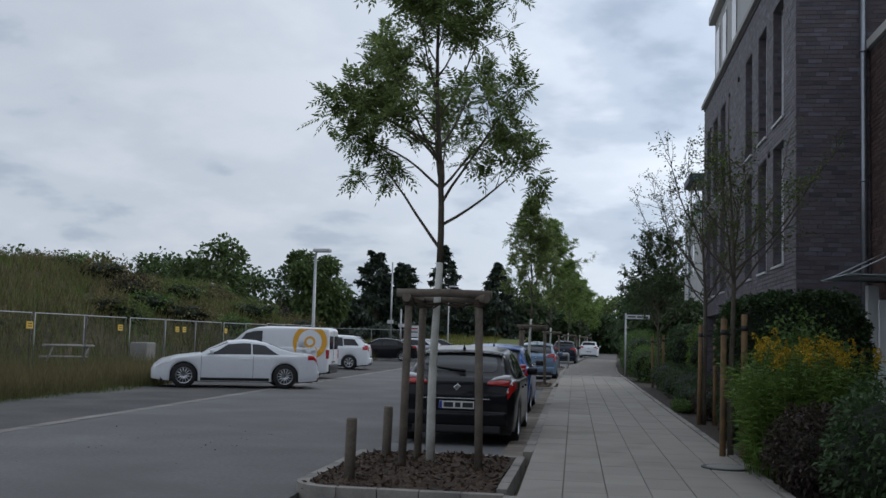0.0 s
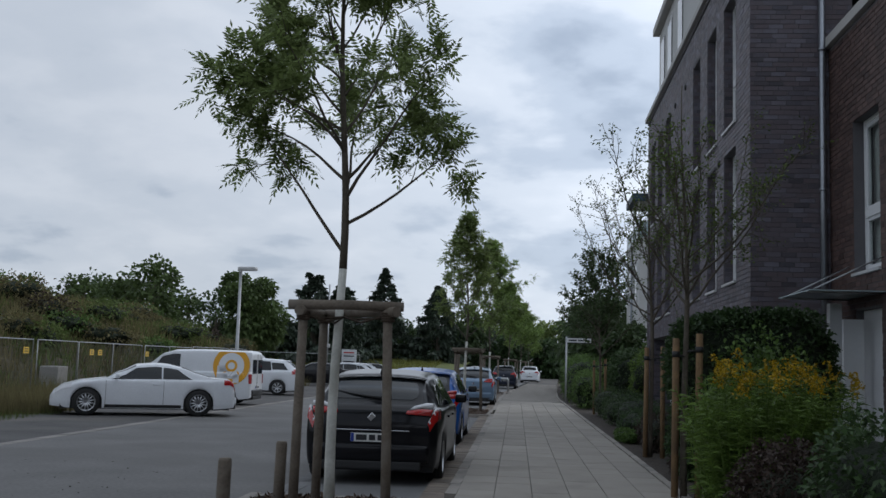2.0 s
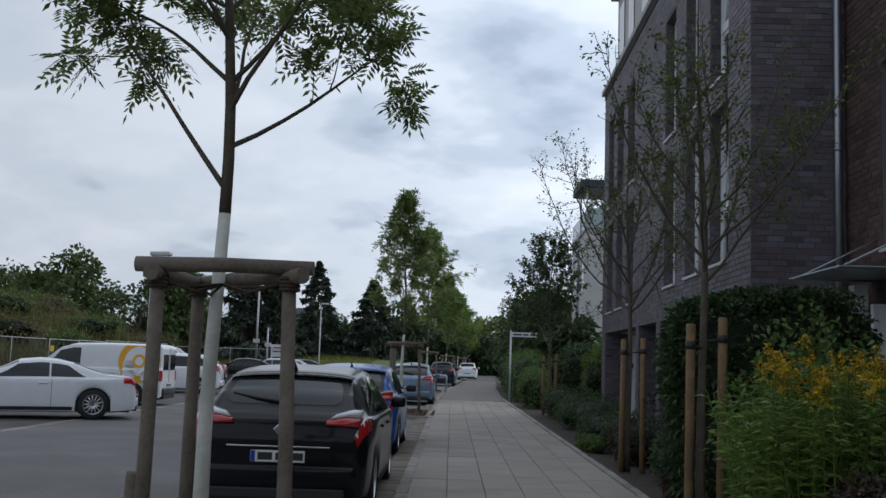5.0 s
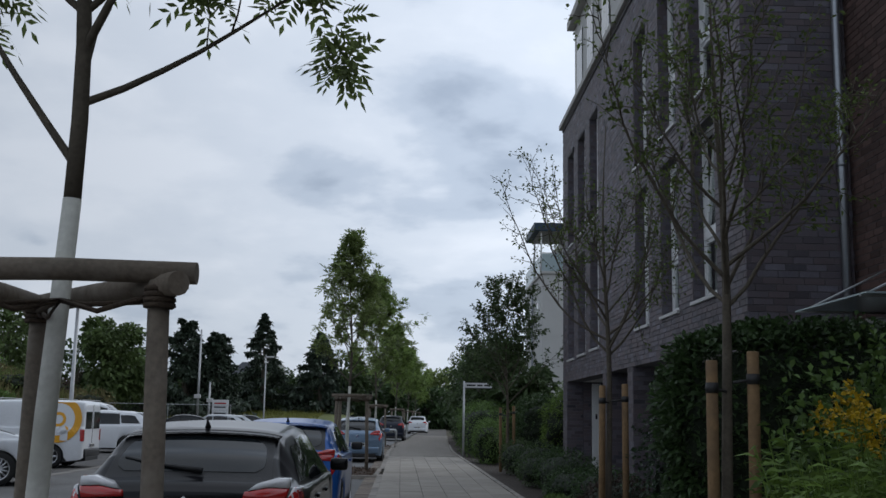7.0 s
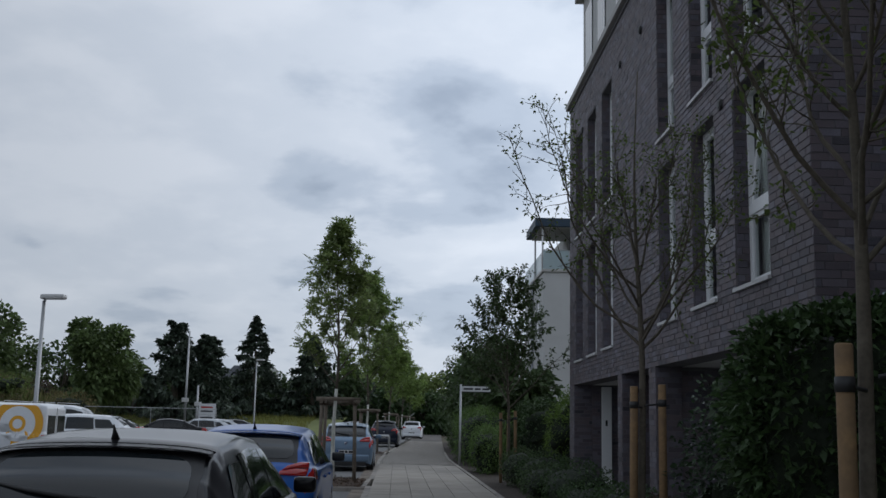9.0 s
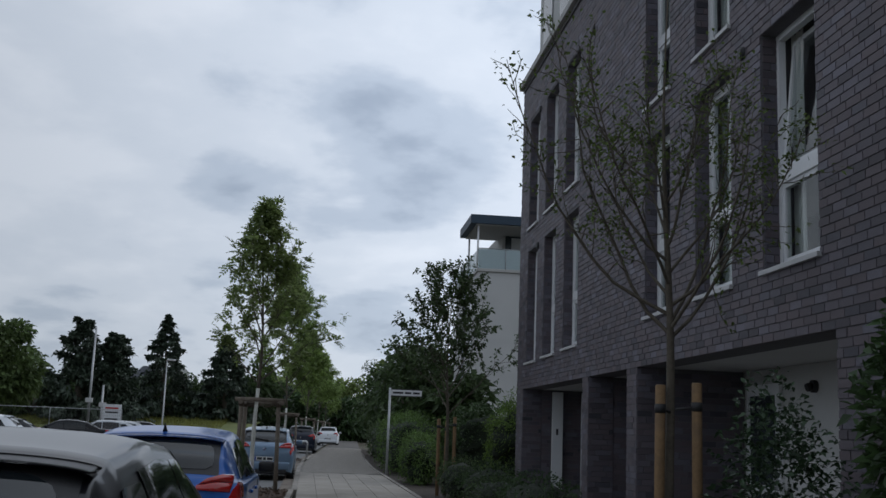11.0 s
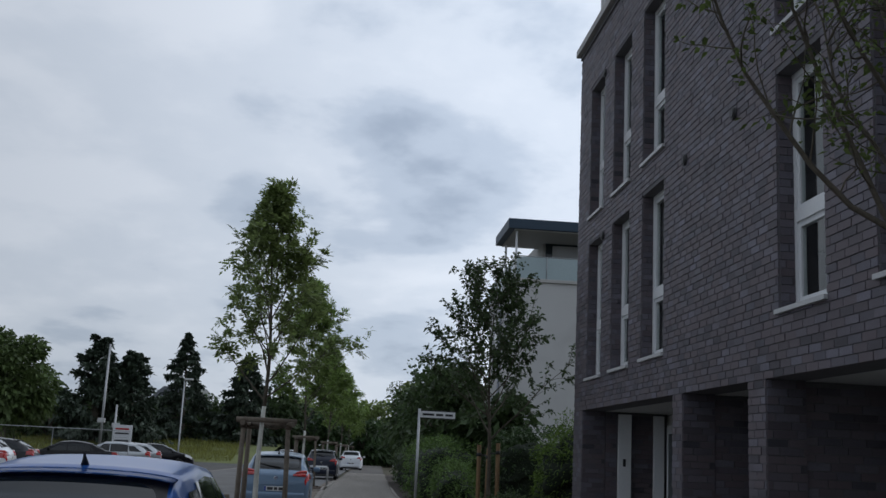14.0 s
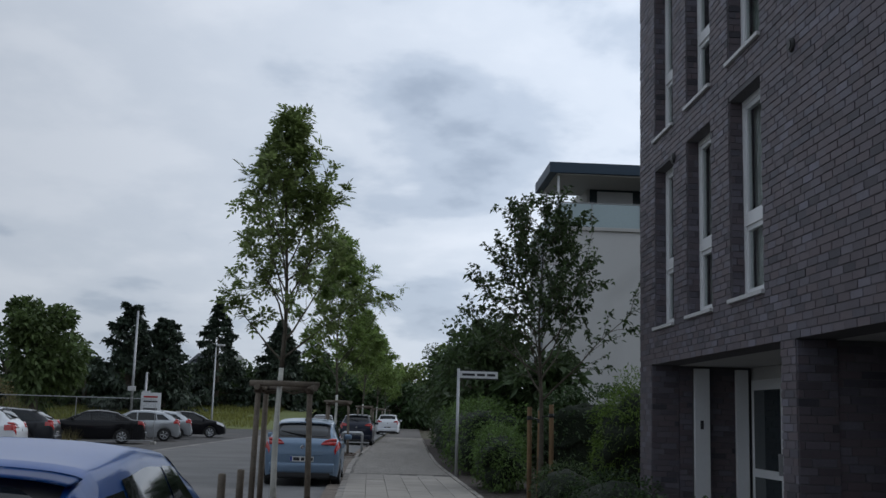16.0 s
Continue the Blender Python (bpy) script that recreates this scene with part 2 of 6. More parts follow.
M_MEADOWG = leafmat("meadow_grass", (0.20, 0.205, 0.055), trans=0.3, rough=0.8)
M_GRASSG = leafmat("green_grass", (0.10, 0.135, 0.036), trans=0.3, rough=0.8)
M_EARTH = material("weedy_earth", (0.055, 0.052, 0.026), 0.95, var=0.4, scale=0.35, fine=8, bump=0.6, dist=0.1, stain=(0.12, 0.085, 0.055), stain_scale=0.16)
M_MEADOW = material("meadow", (0.14, 0.16, 0.05), 0.95, var=0.3, scale=0.3, fine=6, bump=0.5, dist=0.05, stain=(0.10, 0.12, 0.04), stain_scale=0.1)
M_BLACKPAINT = paint("black_paint", (0.008, 0.008, 0.010), coat=0.4)
M_BLUEPAINT = paint("bright_blue_paint", (0.02, 0.10, 0.36), 0.1, coat=0.4)
M_PALEBLUE = paint("pale_blue_paint", (0.16, 0.23, 0.32), 0.3)
M_WHITEPAINT = paint("white_paint", (0.72, 0.74, 0.77))
M_SILVER = paint("silver_paint", (0.42, 0.44, 0.46), 0.6)
M_DARKPAINT = paint("dark_grey_paint", (0.022, 0.024, 0.028))
M_NAVY = paint("navy_paint", (0.016, 0.02, 0.035))
M_CARGLASS = material("car_glass", (0.010, 0.013, 0.015), 0.05, var=0.3, scale=2.5, fine=9, bump=0, spec=0.5)
M_CARGLASSL = material("light_car_glass", (0.035, 0.045, 0.05), 0.04, var=0.3, scale=1.5, fine=12, bump=0, spec=0.35)
M_TYRE = material("tyre_rubber", (0.018, 0.018, 0.018), 0.85, var=0.2, scale=8, fine=50, bump=0.2)
M_RIM = material("alloy_rim", (0.55, 0.56, 0.58), 0.3, 0.9, var=0.05, scale=4, fine=30, bump=0)
M_TRIM = material("black_plastic", (0.02, 0.02, 0.021), 0.55, var=0.1, scale=5, fine=60, bump=0.05)
M_CHROME = material("chrome", (0.75, 0.76, 0.78), 0.12, 1.0, var=0.03, scale=4, fine=30, bump=0)
M_RED = material("red_lens", (0.42, 0.012, 0.012), 0.12, var=0.1, scale=8, fine=60, bump=0.1, coat=1.0)
M_CLEAR = material("clear_lens", (0.62, 0.62, 0.64), 0.15, 0.0, var=0.1, scale=8, fine=60, bump=0.05, coat=1.0)
M_PLATE = material("plate_white", (0.68, 0.68, 0.66), 0.4, var=0.03, scale=5, fine=40, bump=0)
M_INK = material("dark_ink", (0.02, 0.02, 0.025), 0.5, var=0.1, scale=5, fine=40, bump=0)
M_PLATEBLUE = material("blue_strip", (0.01, 0.04, 0.30), 0.4, var=0.1, scale=5, fine=40, bump=0)
M_ORANGE = material("yellow_orange_decal", (0.75, 0.36, 0.01), 0.35, var=0.05, scale=3, fine=30, bump=0)
M_YELLOWSIGN = material("yellow_sign", (0.70, 0.45, 0.05), 0.5, var=0.1, scale=5, fine=40, bump=0)
M_CONCRETE = material("concrete_block", (0.28, 0.27, 0.25), 0.9, var=0.2, scale=2, fine=40, bump=0.4)
M_SIGNWHITE = material("sign_white", (0.62, 0.63, 0.64), 0.4, var=0.05, scale=4, fine=40, bump=0)
M_ROOFTILE = material("dark_roof", (0.035, 0.04, 0.05), 0.7, var=0.2, scale=2, fine=20, bump=0.2)


# ---- building helpers ----
def S(u, v):
    """The street's own axes: u across, v along; they lie a little askew to the houses and bend off further on."""
    b = max(0.0, v - 50.0)
    return u - 0.0142 * v + 0.043 * b * b / (b + 8.0), v


def put(bm, name, mats, parent=None, label="", category="", group="", kind="", smooth=False, at=None):
    me = bpy.data.meshes.new(name)
    bm.to_mesh(me)
    bm.free()
    return put_mesh(me, name, mats, parent, label, category, group, kind, smooth, at)


def put_mesh(me, name, mats, parent=None, label="", category="", group="", kind="", smooth=False, at=None):
    for m in (mats if isinstance(mats, (list, tuple)) else [mats]):
        me.materials.append(m)
    if smooth:
        me.polygons.foreach_set("use_smooth", [True] * len(me.polygons))
    ob = new(name, me)
    if parent is not None:
        ob.parent = parent
    if at is not None:
        ob.matrix_basis = at
    return tagged(ob, label, category, group, kind)


def part(name, bm, mat, parent, label="", smooth=False, at=None):
    return put(bm, name, mat, parent, label, smooth=smooth, at=at)


def empty(name, m, label, category, group="", kind=""):
    ob = new(name)
    ob.empty_display_size = 0.2
    ob.matrix_basis = m
    return tagged(ob, label, category, group, kind)


def box(bm, x0, x1, y0, y1, z0, z1, bevel=0.0, mat=0):
    r = bmesh.ops.create_cube(bm, size=1.0)
    vs = r["verts"]
    for v in vs:
        v.co = Vector(((x0 + x1) / 2 + v.co.x * (x1 - x0), (y0 + y1) / 2 + v.co.y * (y1 - y0), (z0 + z1) / 2 + v.co.z * (z1 - z0)))
    fs = set(f for v in vs for f in v.link_faces)
    for f in fs:
        f.material_index = mat
    if bevel:
        es = list(set(e for v in vs for e in v.link_edges))
        bmesh.ops.bevel(bm, geom=es, offset=bevel, segments=2, affect="EDGES", profile=0.6)
    return bm


def boxed(x0, x1, y0, y1, z0, z1, bevel=0.0):
    return box(bmesh.new(), x0, x1, y0, y1, z0, z1, bevel)


def tube(bm, pts, radii, sides=8, cap=True, mat=0):
    """A round limb along pts."""
    pts = [Vector(p) for p in pts]
    if not hasattr(radii, "__len__"):
        radii = [radii] * len(pts)
    rings = []
    ref = Vector((0.31, 0.17, 0.9))
    for i, p in enumerate(pts):
        d = (pts[min(i + 1, len(pts) - 1)] - pts[max(i - 1, 0)]).normalized()
        a = d.cross(ref)
        if a.length < 1e-3:
            a = d.cross(Vector((1, 0, 0)))
        a.normalize()
        b = d.cross(a)
        rings.append([bm.verts.new(p + radii[i] * (math.cos(2 * math.pi * k / sides) * a + math.sin(2 * math.pi * k / sides) * b)) for k in range(sides)])
    for r0, r1 in zip(rings, rings[1:]):
        for k in range(sides):
            f = bm.faces.new((r0[k], r0[(k + 1) % sides], r1[(k + 1) % sides], r1[k]))
            f.material_index, f.smooth = mat, True
    if cap:
        bm.faces.new(rings[0][::-1]).material_index = mat
        bm.faces.new(rings[-1]).material_index = mat
    return bm


def sheet(fn, us, vs, flip=False):
    """A grid mesh: fn(u, v) gives the place."""
    bm = bmesh.new()
    g = [[bm.verts.new(fn(u, v)) for v in vs] for u in us]
    for i in range(len(us) - 1):
        for j in range(len(vs) - 1):
            q = (g[i][j], g[i + 1][j], g[i + 1][j + 1], g[i][j + 1])
            bm.faces.new(q[::-1] if flip else q)
    return bm


def span(a, b, n):
    return [a + (b - a) * i / (n - 1) for i in range(n)]


def from_quads(name, V, n_per, mats, parent=None, faces=None, matidx=None, **kw):
    """A mesh out of an array of points: every n_per in a row are one face."""
    me = bpy.data.meshes.new(name)
    V = np.asarray(V, dtype=np.float64).reshape(-1, 3)
    if faces is None:
        faces = np.arange(len(V)).reshape(-1, n_per)
    me.from_pydata(V.tolist(), [], faces.tolist())
    ob = put_mesh(me, name, mats, parent, **kw)
    if matidx is not None:
        me.polygons.foreach_set("material_index", list(matidx))
    return ob


def leaf_quads(rng, P, D, length, width, droop=0.3):
    """Kite-shaped leaves at points P, pointing along D, random roll."""
    n = len(P)
    D = D / np.linalg.norm(D, axis=1, keepdims=True)
    up = rng.normal(size=(n, 3)) * 0.7 + np.array([0, 0, 1.0])
    sd = np.cross(D, up)
    sd /= np.linalg.norm(sd, axis=1, keepdims=True) + 1e-9
    L = length * rng.uniform(0.7, 1.25, (n, 1))
    W = width * rng.uniform(0.8, 1.2, (n, 1)) * 0.5
    tip = P + D * L - np.array([0, 0, 1.0]) * L * droop
    mid = P + D * L * 0.45
    return np.stack([P, mid + sd * W, tip, mid - sd * W], axis=1)


def pinnate(rng, P, D, length, pairs=5, leaflet=0.06, width=0.022):
    """Feathered leaves: leaflets in pairs along a drooping stalk."""
    out = []
    n = len(P)
    D = D / np.linalg.norm(D, axis=1, keepdims=True)
    side = np.cross(D, np.array([0, 0, 1.0]) + rng.normal(size=(n, 3)) * 0.35)
    side /= np.linalg.norm(side, axis=1, keepdims=True) + 1e-9
    nrm = np.cross(side, D)
    L = length * rng.uniform(0.7, 1.2, (n, 1))
    for k in range(pairs + 1):
        s = (k + 1) / (pairs + 1)
        C = P + D * L * s - np.array([0, 0, 1.0]) * L * 0.24 * s * s
        for sg in ((1, -1) if k < pairs else (0,)):
            d = D * 0.55 + side * sg * 0.85 - np.array([0, 0, 1.0]) * 0.25 if sg else D - np.array([0, 0, 0.5])
            d = d / np.linalg.norm(d, axis=1, keepdims=True)
            w = np.cross(d, nrm)
            w /= np.linalg.norm(w, axis=1, keepdims=True) + 1e-9
            ll = leaflet * rng.uniform(0.8, 1.2, (n, 1))
            out.append(np.stack([C, C + d * ll * 0.45 + w * width * 0.5, C + d * ll, C + d * ll * 0.45 - w * width * 0.5], axis=1))
    return np.concatenate(out)

# ---- ground ----
def mound(x, y):
    """Height of the weedy spoil heap behind the fence."""
    dx, dy = (x + 36) / 19.2, (y - 60) / 40.0
    d = dx * dx + dy * dy
    h = 5.1 * max(0.0, 1 - d) ** 0.8 if d < 1 else 0.0
    n = noise.noise(Vector((x * 0.12, y * 0.12, 3.1))) * 1.0 + noise.noise(Vector((x * 0.4, y * 0.4, 8.0))) * 0.35
    return max(0.0, h + n * min(1.0, h * 0.6))


def sheet_ground():
    xs = [-1800, -700, -300, -150, -90, -70] + span(-62, -17, 46) + [-14, -10, -2, 2.5, 4, 12, 30, 80, 200, 700, 1800]
    ys = [-1800, -500, -150, -60, -25, -5, 3, 8] + span(10, 97, 62) + [103, 120, 160, 260, 500, 1000, 2500]
    bm = sheet(lambda x, y: (x, y, mound(x, y) - 0.09), xs, ys)
    put(bm, "ground", M_EARTH, label="weedy earth with a grassy spoil heap behind a fence", category="ground", kind="structure", smooth=True)


sheet_ground()


def strip(name, u0, u1, v0, v1, z, mat, label, nu=3, nv=40, rough_z=0.0, cat="road", kind="structure", thick=0.25):
    def f(u, v):
        x, y = S(u, v)
        return (x, y, z + (noise.noise(Vector((x * 0.7, y * 0.7, 5))) * rough_z if rough_z else 0))
    bm = sheet(f, span(u0, u1, nu), span(v0, v1, nv))
    r = bmesh.ops.extrude_face_region(bm, geom=bm.faces[:])
    upper = {g for g in r["geom"] if isinstance(g, bmesh.types.BMVert)}
    for v in [v for v in bm.verts if v not in upper]:
        v.co.z -= thick
    bmesh.ops.recalc_face_normals(bm, faces=bm.faces[:])
    return put(bm, name, mat, label=label, category=cat, kind=kind)


strip("road", -8.38, -2.72, -40, 260, 0.0, M_ASPHALT, "grey worn asphalt road with faint tyre tracks", 14, 240, 0.012)
strip("parking_lot", -12.4, -8.62, 8, 112, -0.005, M_LOT, "dark patchy asphalt and gravel parking strip", 12, 120, 0.03, "parking")
strip("parking_lot", -16.6, -12.4, 40, 112, -0.006, M_LOT, "dark patchy asphalt and gravel parking strip", 8, 90, 0.03, "parking")
meadow_z = lambda y: 0.02 + 1.9 * min(1.0, max(0.0, (y - 113) / 19)) ** 0.8
bm = sheet(lambda u, v: (S(u, v)[0], S(u, v)[1], meadow_z(v) + 0.1 * noise.noise(Vector((u * 0.7, v * 0.7, 5)))), span(-60, -8.8, 24), span(112.3, 260, 60))
put(bm, "verge_meadow", M_MEADOW, label="mown meadow of yellow-green grass rising beyond the cars", category="meadow", kind="structure")
strip("parking_bay", -2.45, -0.95, -40, 260, 0.004, M_BAY, "grey paved parking bay strip along the kerb", 3, 60, 0.0, "parking")

# ---- pavement bed, kerbs ----
strip("pavement", -0.53, 2.05, -40, 260, 0.092, M_JOINT, "pavement of pale grey concrete slabs with sandy joints", 3, 60, 0.0, "pavement", thick=0.3)
strip("garden_bed", 2.16, 3.9, -20, 90, 0.07, M_SOIL, "dark soil of the planted front-garden strip", 5, 90, 0.03, "soil", thick=0.3)


def kerb_row(name, u0, u1, v0, v1, step, z0, z1, mat, label, skip=()):
    bm = bmesh.new()
    v = v0
    while v < v1:
        if not any(a <= v < b for a, b in skip):
            x, y = S((u0 + u1) / 2, v + step / 2)
            dz = random.uniform(-0.003, 0.003)
            box(bm, x - (u1 - u0) / 2, x + (u1 - u0) / 2, v + 0.004, v + step - 0.004, z0, z1 + dz)
        v += step
    return put(bm, name, mat, label=label, category="kerb", kind="structure")


BEDS = ((10.0, 13.4), (33.4, 36.8), (57, 60.4))
kerb_row("kerb", -0.66, -0.53, -20, 70, 1.0, -0.25, 0.098, M_KERB, "narrow concrete kerb stones beside the pavement", skip=BEDS)
kerb_row("trim_kerb_gutter", -0.95, -0.665, -20, 70, 0.25, -0.25, 0.05, M_GUTTER, "brown-grey paving stones of the gutter beside the kerb", skip=BEDS)
kerb_row("kerb_edging", 2.055, 2.155, -5, 62, 1.0, -0.2, 0.125, M_KERB, "narrow concrete edging between pavement and planting")
kerb_row("trim_band", -8.62, -8.38, 2, 112, 0.5, -0.25, 0.006, M_LINE, "flush band of pale paving stones beside the road")
kerb_row("trim_gutter", -2.72, -2.45, 13.4, 70, 0.5, -0.25, 0.008, M_BAY, "flush grey gutter stones between road and parking bay")


# unseen plain walls added behind the camera to darken reflections and close the place
put(boxed(-34, 20, -46.4, -46, -0.2, 8.5), "wall_south", M_MORTAR, label="added unseen dark wall behind the camera, for darker reflections", category="wall", kind="structure")
put(boxed(5.0, 5.4, -45.9, -6.1, -0.2, 8.5), "wall_east", M_MORTAR, label="added unseen dark wall in line with the house front, for darker reflections", category="wall", kind="structure")

# ---- dark brick house ----
BX, BY0, BY1 = 3.70, 19.62, 35.4
LOWER = [(20.87, 22.07), (22.88, 23.99), (24.92, 25.97), (29.84, 30.94), (31.65, 32.74), (33.42, 34.46)]
GROUND_OPEN = [(20.61, 26.33), (26.80, 29.00), (29.40, 34.68)]


def rows_z(y):
    """Sill and head of the two window rows, which fall slightly along the street."""
    d = 0.0125 * (y - 20.9)
    return ((3.20 - d, 5.66 - 1.25 * d), (6.12 - d, 8.58 - d))


SOFFIT = 2.50


def wall_mesh(x0, x1, y0, y1, z0, z1, holes):
    """A thick wall along y with real openings."""
    ys = sorted({y0, y1, *[h[0] for h in holes], *[h[1] for h in holes]})
    zs = sorted({z0, z1, *[h[2] for h in holes], *[h[3] for h in holes]})
    bm = bmesh.new()
    cells = {}

    def solid(i, j):
        if i < 0 or j < 0 or i >= len(ys) - 1 or j >= len(zs) - 1:
            return False
        cy, cz = (ys[i] + ys[i + 1]) / 2, (zs[j] + zs[j + 1]) / 2
        return not any(h[0] < cy < h[1] and h[2] < cz < h[3] for h in holes)

    def quad(*p):
        bm.faces.new([bm.verts.new(q) for q in p])
    for i in range(len(ys) - 1):
        for j in range(len(zs) - 1):
            if not solid(i, j):
                continue
            a, b, c, d = ys[i], ys[i + 1], zs[j], zs[j + 1]
            quad((x0, a, c), (x0, a, d), (x0, b, d), (x0, b, c))
            quad((x1, a, c), (x1, b, c), (x1, b, d), (x1, a, d))
            if not solid(i - 1, j):
                quad((x0, a, c), (x1, a, c), (x1, a, d), (x0, a, d))
            if not solid(i + 1, j):
                quad((x0, b, c), (x0, b, d), (x1, b, d), (x1, b, c))
            if not solid(i, j - 1):
                quad((x0, a, c), (x0, b, c), (x1, b, c), (x1, a, c))
            if not solid(i, j + 1):
                quad((x0, a, d), (x1, a, d), (x1, b, d), (x0, b, d))
    bmesh.ops.remove_doubles(bm, verts=bm.verts[:], dist=1e-4)
    return bm


HOLES = [(a, b, c, d) for a, b in LOWER for c, d in rows_z(a)] + [(a, b, -0.1, SOFFIT) for a, b in GROUND_OPEN]
brick_house = empty("brick_house", pose(BX, BY0, 0), "dark brown-grey clinker brick apartment house with white windows", "building")
INV = pose(-BX, -BY0, 0)


def hpart(name, bm, mat, label="", smooth=False, parent=None):
    bmesh.ops.translate(bm, verts=bm.verts[:], vec=(-BX, -BY0, 0)) if parent is None else None
    return part(name, bm, mat, parent or brick_house, label, smooth)


front_wall = hpart("wall", wall_mesh(BX + 0.007, BX + 0.42, BY0, BY1, -0.2, 9.38, HOLES), M_MORTAR, "front wall of dark clinker brick")
side_wall = hpart("wall", boxed(BX + 0.42, 5.40, BY0, BY0 + 0.36, -0.2, 9.38), M_MORTAR, "side wall of dark clinker brick")
hpart("wall", boxed(BX + 0.42, 14, BY1 - 0.36, BY1, -0.2, 9.38), M_MORTAR)
hpart("wall", boxed(13.6, 14, BY0, BY1 - 0.36, -0.2, 9.38), M_MORTAR)
hpart("floor", boxed(BX + 0.42, 13.6, BY0 + 0.36, BY1 - 0.36, 5.60, 5.85), M_RENDER)
hpart("floor", boxed(BX + 0.42, 13.6, BY0 + 0.36, BY1 - 0.36, SOFFIT, 2.90), M_RENDER, "white soffit of the recessed entrances")
hpart("roof", boxed(BX - 0.02, 14, BY0, BY1 + 0.02, 9.38, 9.46), M_MORTAR)
cornice = bmesh.new()
box(cornice, BX - 0.10, BX + 0.30, BY0 - 0.05, BY1 + 0.10, 9.463, 9.60, 0.01)
hpart("cornice", cornice, M_GREYREND, "pale grey sheet-metal parapet capping")
# set-back white top storey
hpart("top_storey", boxed(BX + 0.32, 13.5, BY0 + 0.5, BY1 - 0.12, 9.47, 12.35, 0.02), M_RENDER, "white rendered top storey")
hpart("top_roof", boxed(BX + 0.12, 13.7, BY0 + 0.3, BY1 + 0.05, 12.352, 12.60, 0.02), M_GREYREND)
for a in (21.2, 23.2, 25.3, 30.0, 32.2, 33.9):
    hpart("top_window", boxed(BX + 0.30, BX + 0.318, a, a + 0.9, 9.9, 11.9), M_CARGLASSL, "tall window of the top storey")
    hpart("top_window_frame", boxed(BX + 0.285, BX + 0.298, a - 0.06, a, 9.84, 11.96), M_WHITEPVC)
# recessed ground-floor back wall, white and brick
hpart("recess_wall", boxed(5.25, 5.45, BY0 + 0.37, 26.33, -0.2, SOFFIT - 0.003), M_RENDER, "white rendered wall of the recessed entrance")
hpart("recess_wall", boxed(5.25, 5.45, 26.80, BY1 - 0.37, -0.2, SOFFIT - 0.003), M_RENDER, "white rendered wall of the recessed entrance")
for a, b in ((26.36, 26.77), (29.02, 29.38)):
    hpart("pier", boxed(BX + 0.425, 5.24, a, b, -0.2, SOFFIT - 0.003), M_MORTAR, "brick cross wall between the entrances")
hpart("pier", boxed(BX + 0.425, 5.24, 34.682, BY1 - 0.365, -0.2, SOFFIT - 0.003), M_MORTAR, "brick end wall of the recess")
hpart("recess_floor", boxed(BX - 0.3, 5.24, BY0 + 0.37, BY1 - 0.37, -0.2, 0.12), M_KERB)


def window_unit(y0, y1, z0, z1, x, parent, curtain=None, tilt=False, xin=0.30):
    """A tall white casement window with a transom, glass and a sill."""
    w = part("window", boxed(0, 0.001, 0, 0.001, 0, 0.001), M_WHITEPVC, parent, "tall white-framed window with a low transom")
    bm = bmesh.new()
    fx0, fx1, t = 0.17, 0.24, 0.07
    tz = z0 + 0.385 * (z1 - z0)
    for a in (box(bm, fx0, fx1, y0, y0 + t, z0, z1), box(bm, fx0, fx1, y1 - t, y1, z0, z1), box(bm, fx0, fx1, y0 + t, y1 - t, z0, z0 + t), box(bm, fx0, fx1, y0 + t, y1 - t, z1 - t, z1), box(bm, fx0 - 0.01, fx1, y0 + t, y1 - t, tz - 0.06, tz + 0.06)):
        pass
    bmesh.ops.translate(bm, verts=bm.verts[:], vec=(x, 0, 0))
    W = [w]
    m = part("frame", bm, M_WHITEPVC, w)
    for c0, c1, tl in ((z0 + t, tz - 0.06, False), (tz + 0.06, z1 - t, tilt)):
        bm = bmesh.new()
        for q in ((y0 + t, y0 + t + 0.055, c0, c1), (y1 - t - 0.055, y1 - t, c0, c1), (y0 + t + 0.055, y1 - t - 0.055, c0, c0 + 0.055), (y0 + t + 0.055, y1 - t - 0.055, c1 - 0.055, c1)):
            box(bm, x + fx0 + 0.015, x + fx1 + 0.005, *q)
        bg = boxed(x + fx0 + 0.035, x + fx0 + 0.043, y0 + t + 0.056, y1 - t - 0.056, c0 + 0.056, c1 - 0.056)
        if tl:
            for b_ in (bm, bg):
                bmesh.ops.rotate(b_, verts=b_.verts[:], cent=(x + fx0 + 0.03, y0, c0), matrix=Matrix.Rotation(radians(5.5), 3, "Y"))
        part("sash", bm, M_WHITEPVC, w)
        pane = part("pane", bg, M_WPANE, w, "clear window glass")
        pane.visible_shadow = False
    part("sill", boxed(x - 0.045, x + 0.17, y0 - 0.03, y1 + 0.03, z0 - 0.045, z0 + 0.004, 0.006), M_SILL, w, "pale metal window sill")
    if curtain:
        for a, b, mt in curtain:
            ya, yb = y0 + a * (y1 - y0), y0 + b * (y1 - y0)
            bmc = sheet(lambda v, z: (x + 0.33 + 0.025 * math.sin(v * 60), v, z), span(ya, yb, 40), [z0 + 0.03, z1])
            part("curtain", bmc, mt, w, "hanging curtain in folds", True)
    return w


wi = 0
for row in (0, 1):
    for a, b in LOWER:
        z0, z1 = rows_z(a)[row]
        cur = [[(0.02, 0.55, M_CURTAIN), (0.75, 0.98, M_CURTAINW)], [(0.02, 0.98, M_CURTAIN)], [(0.02, 0.62, M_CURTAIN)], [(0.02, 0.45, M_CURTAINW), (0.7, 0.98, M_CURTAINW)]][wi % 4]
        w = window_unit(a - BY0, b - BY0, z0, z1, 0.0, brick_house, cur, tilt=(wi in (0, 6)))
        wi += 1
